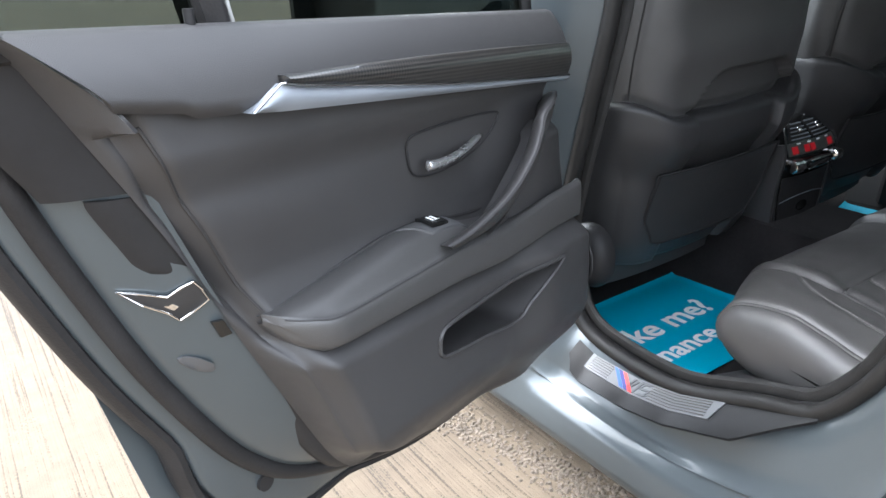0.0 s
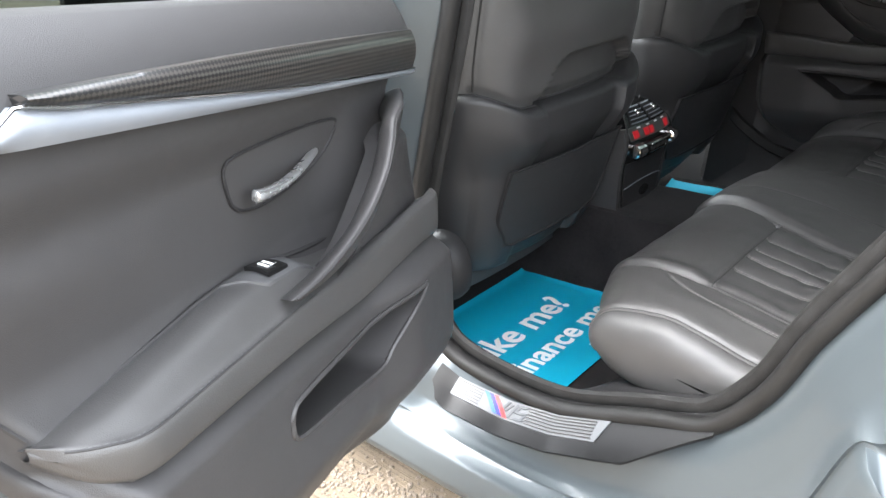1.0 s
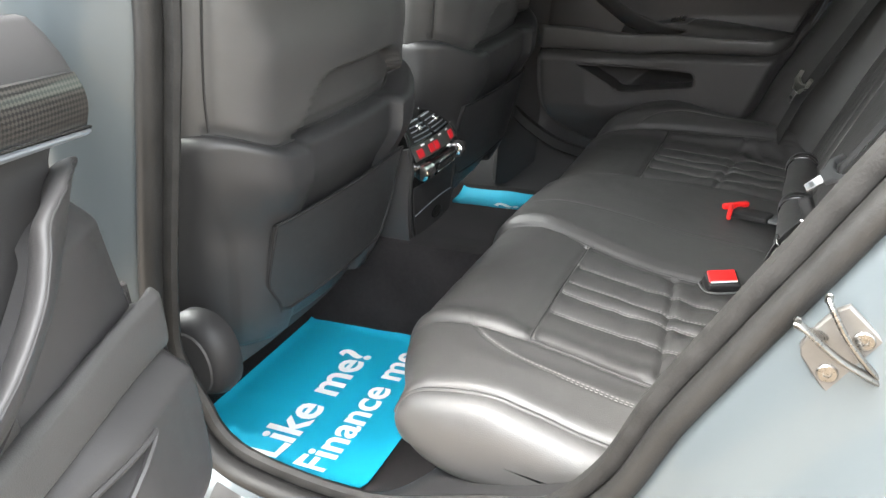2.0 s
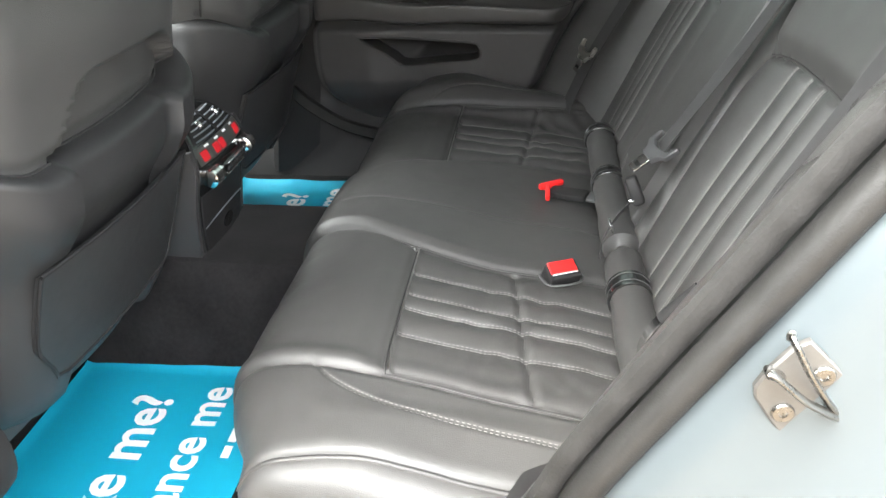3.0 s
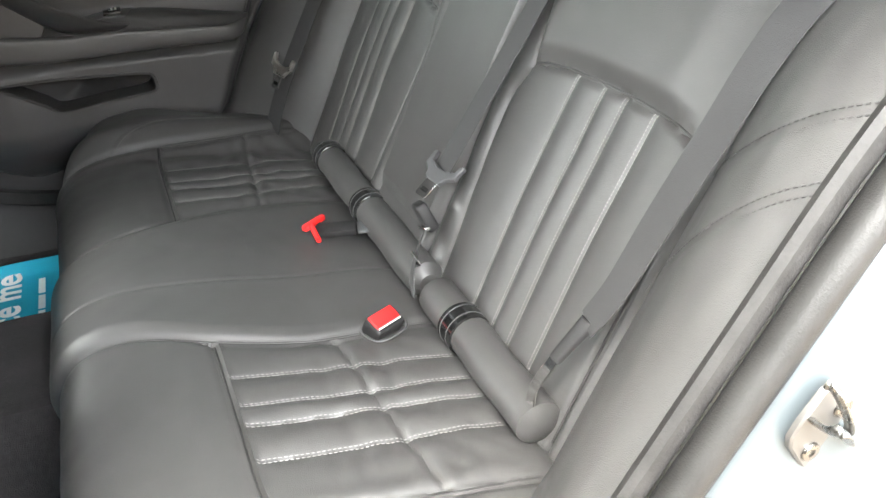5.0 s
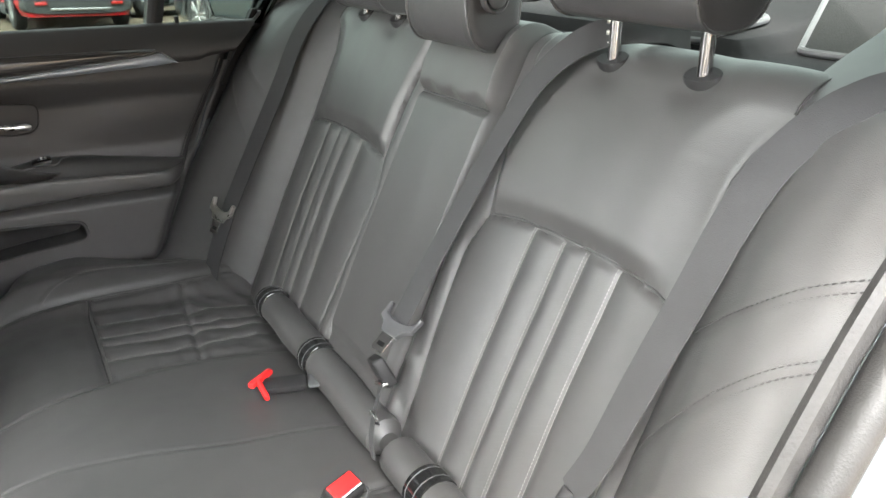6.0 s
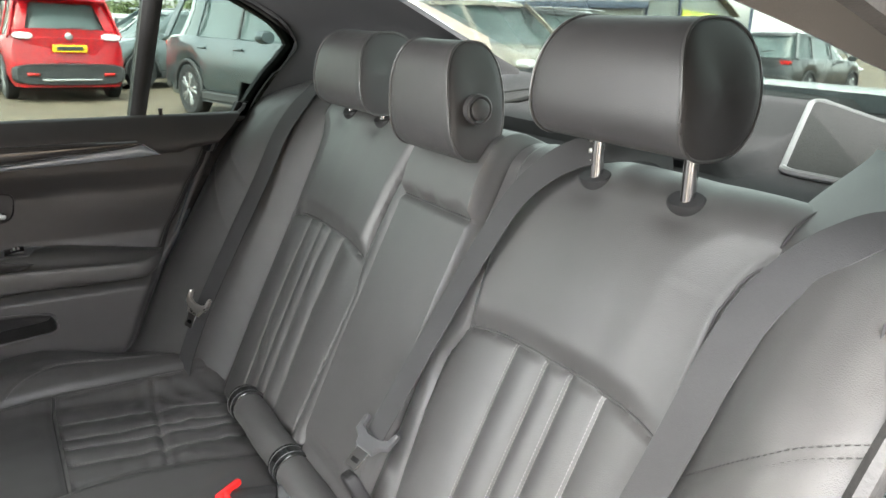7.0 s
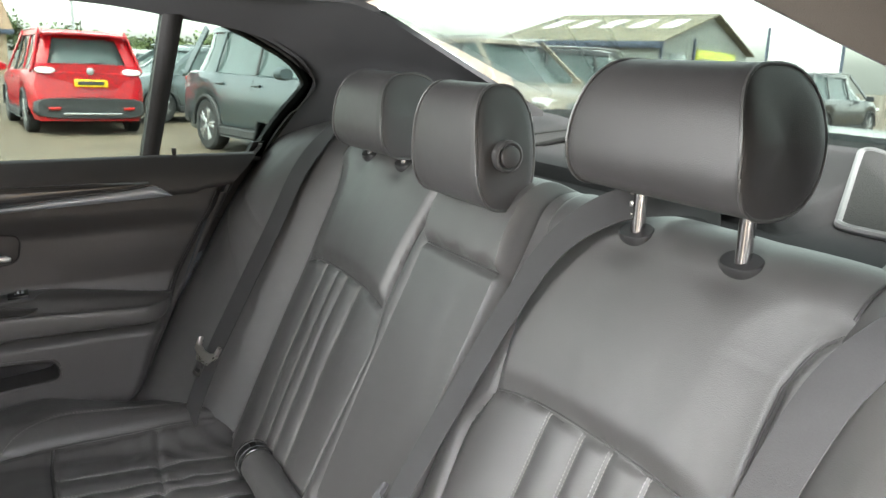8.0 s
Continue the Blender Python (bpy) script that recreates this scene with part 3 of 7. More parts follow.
def back_h(x, z):
    """Relief of the seat back: padding, seams, ribs, arm rest and side rolls."""
    m = x if x < C else 2 * C - x
    er, el, ar = EDGE_R(z), EDGE_L(z), ARCH(m)
    h = 0.0
    if m < ARM:
        h -= 0.009 * smooth01((er - m) / 0.03)
        h -= 0.005 * dent(m - er, 0.004)
        if er < m < el:
            if z < ar:
                t = smooth01((ar - z) / 0.010)
                cuts = [er, *sorted(RIBS), el]
                seg = next(i for i in range(len(cuts) - 1) if m <= cuts[i + 1])
                f = (m - cuts[seg]) / (cuts[seg + 1] - cuts[seg])
                h += t * (0.0085 * math.sin(math.pi * f) ** 0.55 - 0.003)
                h += 0.005 * math.sin(math.pi * min(1, max(0, (z - 0.46) / 0.39)))
                h -= 0.003 * dent(z - ar, 0.005)
            else:
                k = smooth01((z - ar + 0.004) / 0.034)
                h += 0.014 * k * smooth01((m - er) / 0.075) * smooth01((el - m) / 0.03 + 0.35)
                h += 0.005 * math.sin(math.pi * min(1, (z - ar) / 0.2))
        if m >= el:
            h += 0.012 * math.sin(math.pi * min(1, (m - el) / (ARM - el))) * smooth01((1.03 - z) / 0.1)
            h -= 0.004 * dent(m - el, 0.004)
        for px in (0.479, 0.628):
            h -= 0.006 * math.exp(-((m - px) / 0.03) ** 2 - ((z - 1.045) / 0.018) ** 2)
    else:
        # folding arm rest: proud panel with a plump pad above it and a flap below
        w = (m - ARM) / (C - ARM)
        side = smooth01(w / 0.10)
        pad = smooth01((z - 0.957 + 0.004 * math.cos(w * 9)) / 0.014)
        flap = smooth01((0.548 - z) / 0.01)
        h += side * (0.022 + 0.014 * pad * math.sin(math.pi * min(1, max(0.15, (z - 0.94) / 0.14))) - 0.008 * flap)
        h -= 0.008 * dent(z - 0.957, 0.005) + 0.004 * dent(z - 0.548, 0.004)
        h += 0.004 * math.sin(math.pi * min(1, max(0, (z - 0.55) / 0.4))) * side
    h += 0.0010 * noise.noise(Vector((x * 22, z * 9, 1.7))) + 0.0022 * noise.noise(Vector((x * 7, z * 6, 4.2)))
    return h


Z_TOP, R_TOP = 1.040, 0.060


def back_front(x, s):
    """s runs from the bottom of the back (0) over its top edge (1) to behind it."""
    if s < 0.84:
        z = 0.44 + (Z_TOP - 0.44) * s / 0.84
        return on_back(x, z, back_h(x, z))
    a = (s - 0.84) / 0.16 * 1.9
    return on_back(x, Z_TOP, back_h(x, Z_TOP)) - BACK_N * R_TOP * (1 - math.cos(a)) + BACK_T * R_TOP * math.sin(a)


bench = thing("rear_seat", (C, 0.45, 0.28), "black leather rear bench seat with stitched ribbed panels", "car seat")


def back_section(x0, x1, nx, name, label):
    part(name, slab(lambda u, v: back_front(x0 + (x1 - x0) * u, v), nx, 150, lambda p: Vector(p) - BACK_N * 0.07), LEATHER, bench, label)


def mirrored(path, mir):
    return [Vector((2 * C - p.x, p.y, p.z)) if mir else Vector(p) for p in path]


back_section(0.335, ARM - 0.003, 170, "backrest", "black leather backrest with vertical stitched ribs")
back_section(ARM, 2 * C - ARM, 80, "armrest", "folded-up black leather centre armrest")
back_section(2 * C - ARM + 0.003, 2 * C - 0.335, 170, "backrest", "black leather backrest with vertical stitched ribs")
seam_lines = [[on_back(EDGE_R(z) + 0.001, z, back_h(EDGE_R(z) + 0.001, z) + 0.001) for z in np.linspace(0.47, 1.036, 60)],
              [on_back(EDGE_L(z), z, back_h(EDGE_L(z), z) + 0.0006) for z in np.linspace(0.47, 0.83, 40)]]
for line in seam_lines:
    for mir in (False, True):
        part("seam", tube(mirrored(line, mir), 0.0016, 6), SEAM, bench)
for mir in (False, True):
    part("seam", tube(mirrored([back_front(0.352 - 0.010 * k, 0.84 + 0.16 * k) + Vector((0, 0.001, 0.001)) for k in np.linspace(0, 0.8, 12)], mir), 0.0016, 6), SEAM, bench)
part("seam", tube([on_back(x, 0.957, back_h(x, 0.957) + 0.001) for x in np.linspace(ARM + 0.012, 2 * C - ARM - 0.012, 30)], 0.002, 6), SEAM, bench)

SEAL_Y = table([(0.30, 0.62), (0.44, 0.60), (0.512, 0.538), (0.622, 0.486), (0.72, 0.43), (0.814, 0.375), (0.946, 0.296), (1.045, 0.215), (1.10, 0.15), (1.14, 0.12)])


WING_SEAMS = (table([(0.1, 0.82), (0.2, 0.847), (0.45, 0.905), (0.67, 0.946), (0.83, 0.965), (1.0, 0.978)]), table([(0.1, 0.69), (0.3, 0.77), (0.48, 0.830), (0.62, 0.868), (0.78, 0.90), (1.0, 0.926)]))


def bolster_point(v, z, flip):
    """Side wing from the backrest (v=0) out to the door seal (v=1)."""
    yb = on_back(0, z).y - 0.02
    ys = SEAL_Y(z) - 0.014
    f = math.sin(min(1.0, v * 1.06) * math.pi / 2) ** 0.85
    x = 0.372 - 0.235 * v - 0.012 * math.sin(v * math.pi)
    bulge = 0.022 * math.sin(math.pi * v) * smooth01((1.12 - z) / 0.2)
    y = yb + (ys - yb) * f + bulge + 0.0015 * noise.noise(Vector((v * 9, z * 14, 3)))
    for fn in WING_SEAMS:
        y -= 0.0028 * dent(z - fn(v), 0.004) * smooth01((v - 0.12) / 0.1)
    top = smooth01((z - 1.03) / 0.10)
    y -= 0.11 * top * top
    return Vector((2 * C - x if flip else x, y, z))


for flip in (False, True):
    part("side_bolster", slab(lambda u, v: bolster_point(u, 0.40 + 0.725 * v, flip), 60, 150, lambda p: Vector((p[0], p[1] - 0.06, p[2] - 0.02))), LEATHER, bench, "black leather side bolster with curved double stitching")

# cushion
PROF = curve([(0, 0.345, 0.43), (0, 0.39, 0.466), (0, 0.46, 0.482), (0, 0.60, 0.498), (0, 0.72, 0.514), (0, 0.82, 0.520), (0, 0.885, 0.508), (0, 0.925, 0.478), (0, 0.945, 0.43), (0, 0.945, 0.375), (0, 0.925, 0.325), (0, 0.88, 0.295), (0, 0.80, 0.285), (0, 0.62, 0.300), (0, 0.44, 0.345)], 10)
_len = [0.0]
for _a, _b in zip(PROF, PROF[1:]):
    _len.append(_len[-1] + (_b - _a).length)
X0 = 0.226
PIPE = [_len[next(i for i in range(len(PROF)) if PROF[i].y >= 0.47)] / _len[-1], _len[next(i for i in range(len(PROF)) if PROF[i].y > 0.9 and PROF[i].z < 0.462)] / _len[-1]]
SEAM_C = table([(0.38, 0.690), (0.42, 0.688), (0.58, 0.686), (0.66, 0.700), (0.73, 0.722), (0.80, 0.752), (0.86, 0.770), (0.93, 0.776), (1.0, 0.776)])
SEAM_O = table([(0.40, 0.288), (0.51, 0.290), (0.69, 0.306), (0.75, 0.322), (0.80, 0.355), (0.83, 0.40)])
CRIBS = ((0.633, 0.600), (0.573, 0.546), (0.534, 0.508), (0.472, 0.447))    # seams: x at the front, x at the back


def cushion_h(x, y):
    m = x if x < C else 2 * C - x
    h = 0.0
    sc = SEAM_C(y)
    h += 0.012 * smooth01((m - sc) / 0.03) * smooth01((y - 0.36) / 0.1) * (0.35 + 0.65 * smooth01((y - 0.55) / 0.3))
    h -= 0.006 * dent(m - sc, 0.006)
    e0, e1 = 0.348 + 0.028 * (y - 0.45) / 0.27, sc - 0.002
    if y < 0.724 and e0 < m < e1:
        edge = smooth01((0.724 - y) / 0.012) * smooth01((m - e0) / 0.008) * smooth01((e1 - m) / 0.010)
        k = (y - 0.40) / 0.32
        cuts = [e0] + sorted(b + (a - b) * k for a, b in CRIBS) + [e1]
        seg = next(i for i in range(len(cuts) - 1) if m <= cuts[i + 1])
        f = (m - cuts[seg]) / max(1e-4, cuts[seg + 1] - cuts[seg])
        h += edge * (-0.009 + 0.008 * math.sin(math.pi * min(1, max(0, f))) ** 0.7)
        # sat-in wrinkles across the ribs
        w = math.exp(-((y - 0.55) / 0.09) ** 2)
        h += edge * w * (0.0045 * noise.noise(Vector((x * 24 + y * 10, y * 34, 7))) - 0.005 * dent(y - 0.548 - 0.10 * (m - 0.55), 0.006))
        h += edge * 0.0035 * smooth01((0.60 - y) / 0.1) * noise.noise(Vector((x * 26 - y * 22, y * 15 + x * 8, 5)))
        h += edge * 0.002 * noise.noise(Vector((x * 30, y * 16, 2)))
    elif 0.724 <= y < 0.80 and e0 < m < e1:
        h -= 0.003 * dent(y - 0.727, 0.006) + 0.006 * (1 - smooth01((y - 0.724) / 0.05)) * smooth01((m - e0) / 0.02)
    # soft fold where the outer strip meets the seat field
    h += 0.005 * dent(m - e0 - 0.018, 0.016) * smooth01((y - 0.42) / 0.1) - 0.007 * dent(m - e0 + 0.003, 0.007)
    so = SEAM_O(y)
    if y < 0.83:
        h -= 0.0025 * dent(m - so, 0.004)
    h += 0.008 * smooth01((0.335 - m) / 0.05) * smooth01((0.85 - y) / 0.1)
    if m > 0.80:
        h -= 0.0015 * dent(m - 0.862 + 0.06 * (0.6 - y), 0.003) if x < C else 0.0
    h += 0.0022 * noise.noise(Vector((x * 8, y * 8, 9))) + 0.001 * noise.noise(Vector((x * 25, y * 25, 3)))
    return h


def cushion_point(x, s):
    L = s * _len[-1]
    i = min(len(PROF) - 2, max(0, int(np.searchsorted(_len, L)) - 1))
    f = (L - _len[i]) / (_len[i + 1] - _len[i])
    p = PROF[i].lerp(PROF[i + 1], f)
    t = (PROF[i + 1] - PROF[i]).normalized()
    n = Vector((0, -t.z, t.y))
    e = (x if x < C else 2 * C - x) - X0
    pull = 0.135 * (1 - smooth01(e / 0.24)) ** 1.5
    y = 0.45 + (p.y - 0.45) * (1 - pull)
    q = Vector((x, y, p.z)) + n * cushion_h(x, p.y)
    q.z -= 0.018 * (1 - smooth01(e / 0.10)) * smooth01((0.80 - p.y) / 0.25)
    # the far place has sunk a little and its outer roll stands up
    q.z += -0.016 * smooth01((x - 0.80) / 0.35) + 0.045 * smooth01((x - 1.45) / 0.09) * smooth01((p.z - 0.40) / 0.06)
    # the ends draw up and back from the floor
    low = 1 - smooth01(e / 0.16)
    if q.z < 0.46 and p.y > 0.4 and L > 0.3:
        k = (0.46 - q.z) / 0.175
        q.y -= 0.045 * low * k
        q.z += 0.085 * low * k
    r = 0.02
    if e < r and p.z > 0.40:
        q.z -= 0.5 * (r - math.sqrt(max(0, r * r - (r - e) ** 2)))
    return q


NSIDE = 0.06


def cushion_grid(u, v):
    n = NSIDE
    if u < n or u > 1 - n:
        k = (n - u) / n if u < n else (u - 1 + n) / n      # plump side face below the piping
        x = X0 if u < n else 2 * C - X0
        q = cushion_point(x, v)
        s = 1 if u < n else -1
        f = max(0.0, math.cos(k * math.pi / 2)) ** 0.62
        return Vector((x - s * 0.046 * math.sin(k * math.pi / 2), 0.69 + (q.y - 0.69) * f, 0.438 + (q.z - 0.438) * f))
    return cushion_point(X0 + (2 * C - 2 * X0) * (u - n) / (1 - 2 * n), v)


part("seat_cushion", grid(cushion_grid, 520, 300), LEATHER, bench, "black leather bench cushion with ribbed, creased seat panels")

# stitching
up = Vector((0, -0.1, 1))


def on_cushion(x, y, h=0.0010):
    s = next(i for i in range(1, len(PROF)) if PROF[i].y >= y)
    f = (y - PROF[s - 1].y) / max(1e-6, PROF[s].y - PROF[s - 1].y)
    return cushion_point(x, (_len[s - 1] + (_len[s] - _len[s - 1]) * f) / _len[-1]) + up * h


for a, b in CRIBS:
    for mir in (False, True):
        rows = [[on_cushion((2 * C - x - d) if mir else x + d, y, 0.0005) for x, y in ((b + (a - b) * (yy - 0.40) / 0.32, yy) for yy in np.linspace(0.41, 0.72, 140))] for d in (-0.0026, 0.0026)]
        part("stitching", join(*[stitches(path, up, r=0.0007, dash=0.0045, gap=0.002) for path in rows]), THREAD, bench, "pale grey stitching")
for mir in (False, True):
    path = [on_cushion((2 * C - SEAM_O(y)) if mir else SEAM_O(y), y) for y in np.linspace(0.5, 0.815, 70)]
    part("stitching", stitches(path, up, twin=0.0055, r=0.0007, dash=0.0045, gap=0.0025), THREAD, bench)
    # double piping along the outer edge
    for k, rr in ((0.0, 0.0021), (0.055, 0.0021)):
        u = NSIDE * (1 - k)
        part("piping", tube([cushion_grid(1 - u if mir else u, v) for v in np.linspace(*PIPE, 60)], rr, 7), LEATHER, bench)
    u = NSIDE * (1 - 0.0275)
    part("seam", tube([cushion_grid(1 - u if mir else u, v) for v in np.linspace(*PIPE, 60)], 0.0025, 6), SEAM, bench)
    part("seam", tube([on_cushion((2 * C - SEAM_C(y)) if mir else SEAM_C(y), y, 0.0002) for y in np.linspace(0.42, 0.90, 120)], 0.0012, 6), SEAM, bench)
    part("seam", tube([on_cushion((2 * C - x) if mir else x, 0.7255, 0.0005) for x in np.linspace(0.377, 0.718, 40)], 0.0016, 6), SEAM, bench)
    part("seam", tube([on_cushion((2 * C - x) if mir else x, y, 0.0004) for x, y in ((0.348 + 0.028 * (yy - 0.45) / 0.27, yy) for yy in np.linspace(0.46, 0.725, 24))], 0.0013, 6), SEAM, bench)
for rx in RIBS:
    for mir in (False, True):
        rows = [[on_back((2 * C - rx - d) if mir else rx + d, z, back_h(rx + d, z) + 0.0006) for z in np.linspace(0.50, ARCH(rx) - 0.004, 90)] for d in (-0.0027, 0.0027)]
        part("stitching", join(*[stitches(path, BACK_N, r=0.0006, dash=0.0042, gap=0.0009) for path in rows]), THREAD, bench)
for mir in (False, True):
    part("seam", tube([on_back((2 * C - x) if mir else x, ARCH(x) + 0.0005, max(back_h(x, ARCH(x) + 0.002), back_h(x, ARCH(x) - 0.003)) - 0.0005) for x in np.linspace(0.39, 0.75, 90)], 0.0016, 6), LEATHER_SOFT, bench)
for flip in (False, True):
    for fn in WING_SEAMS:
        path = [bolster_point(v, fn(v), flip) + Vector((0, 0.0022, 0)) for v in np.linspace(0.16, 0.95, 50)]
        part("stitching", stitches(path, (0.3, 0.9, 0.2), twin=0.009, r=0.0008, dash=0.0045, gap=0.0016), LEATHER_SOFT, bench)

# padded roll along the foot of the backrest
for x0, x1 in ((0.39, 0.716), (0.744, 1.315)):
    roll = [(x, 0.386 + 0.001 * math.sin(x * 40), 0.500) for x in np.linspace(x0, x1, 40)]
    part("base_roll", sweep(roll, lambda f: ring(0.032 * (1 - 0.5 * max(0.0, 1 - min(f, 1 - f) / 0.03) ** 2), 16)), LEATHER, bench, "padded black leather roll")
for sx in (0.612, 1.03, 1.285):
    part("strap_loop", sweep([(sx - 0.020, 0.386, 0.5), (sx - 0.019, 0.386, 0.5), (sx + 0.019, 0.386, 0.5), (sx + 0.020, 0.386, 0.5)], lambda f: ring(0.0345 if 0 < f < 1 else 0.033, 24)), GLOSS, bench, "shiny black strap loop")
    # thin grey tubes draw the highlights on the glossy straps
    [part("strap_glint", tube([(sx + d, 0.386 + 0.0352 * math.cos(a), 0.5 + 0.0352 * math.sin(a)) for a in np.linspace(0, 6.28, 20)], 0.0007, 6), GREYPL, bench) for d in (-0.009, 0.011)]


# ---- head rests ----
def headrest(name_label, cx, half, y, z0, z1, depth, lean, tilt=0.0, knob=False, posts=(), taper=0.1):
    t = thing("headrest", (cx, y, z0 - 0.03), name_label, "headrest", "rear headrests")
    h = (z1 - z0) / 2
    zc = (z0 + z1) / 2
    prof = superloop(depth, h, 2.7, 40)
    loops = []
    N = 34
    for i in range(N):
        w = -1 + 2 * i / (N - 1)
        e = abs(w)
        k = 1 - 0.015 * smooth01((e - 0.90) / 0.10)
        groove = 1 - 0.02 * dent(e - 0.955, 0.02)
        kk = k * groove
        lo = []
        for a, b in prof:
            # fuller at the top, drawn in at the foot
            ww = 1 - taper * max(0, -b / h) - 0.27 * ((b / h + 1) / 2) ** 2.2
            bulge = 1 + 0.05 * (1 - e ** 2)
            lo.append(Vector((cx + half * w * ww, y + a * kk * bulge - lean * (b + h) + tilt * (b + h), zc + b * kk)))
        loops.append(lo)
    def dome(lo, s):
        c = sum(lo, Vector()) / len(lo)
        return [[p.lerp(c, f) + Vector((s * d, 0, 0)) for p in lo] for f, d in ((0.03, 0.0015), (0.09, 0.0035), (0.25, 0.0055), (0.5, 0.0072), (0.75, 0.0080), (0.93, 0.0083))]
    # pads take the darker soft trim in place of the shade on them
    part("pad", loft([*reversed(dome(loops[0], -1)), *loops, *dome(loops[-1], 1)]), LEATHER_SOFT, t, "padded black leather cushion, in darker trim for shade", smooth=60)
    for i in (0, N - 1):
        part("piping", tube([p + (p - Vector((p.x, y - lean * h, zc))).normalized() * 0.0006 for p in loops[i]], 0.0022, 6, True), LEATHER, t)
    for px in posts:
        mm = px if px < C else 2 * C - px
        aa = 0.34
        base = on_back(px, Z_TOP, back_h(mm, Z_TOP)) - BACK_N * R_TOP * (1 - math.cos(aa)) + BACK_T * R_TOP * math.sin(aa)
        top = Vector((px, y - 0.012, z0 + 0.03))
        post = part("post", tube([base - (top - base).normalized() * 0.02, base.lerp(top, 0.5), top], 0.0085, 14), CHROME, t, "chrome post")
        if abs(px - 0.628) < 0.01 or abs(px - 2 * C + 0.479) < 0.01:
            d = (top - base).normalized()
            [part("notch", rbox(base + d * k + Vector((0.0075, 0.0, 0)), (0.006, 0.014, 0.006), 0.001), STEEL, t) for k in (0.02, 0.034, 0.048)]
        cb = base.copy()
        ux, uz = Vector((1, 0, 0)), (BACK_N * math.cos(0.62) + BACK_T * math.sin(0.62))
        uy = uz.cross(ux)
        part("collar", loft([[cb + ux * a * s + uy * b * s + uz * hh for a, b in superloop(0.026, 0.016, 2.4, 20)] for s, hh in ((1.0, -0.010), (1.0, 0.002), (0.9, 0.005), (0.45, 0.005))]), PLASTIC, t, "black plastic collar")
    if knob:
        kx = cx - half * 0.955 - 0.014
        kc = Vector((kx, y - lean * h * 0.9 + 0.004, zc - 0.008))
        ringl = lambda r, dx: [kc + Vector((dx, r * math.cos(a), r * math.sin(a))) for a in [2 * math.pi * i / 24 for i in range(24)]]
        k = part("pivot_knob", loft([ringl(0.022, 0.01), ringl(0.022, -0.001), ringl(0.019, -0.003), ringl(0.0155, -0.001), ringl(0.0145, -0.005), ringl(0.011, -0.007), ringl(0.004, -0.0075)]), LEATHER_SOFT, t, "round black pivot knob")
    return t


headrest("large black leather headrest on two chrome posts", 0.566, 0.128, 0.115, 1.112, 1.258, 0.060, 0.10, posts=(0.479, 0.628), taper=0.06)
headrest("black leather centre headrest with a round side knob", C + 0.008, 0.096, 0.145, 1.048, 1.220, 0.048, 0.0, knob=True, taper=0.03)
headrest("black leather headrest over the far place", 2 * C - 0.552, 0.116, 0.115, 1.074, 1.224, 0.060, 0.10, posts=(2 * C - 0.628, 2 * C - 0.479), taper=0.06)

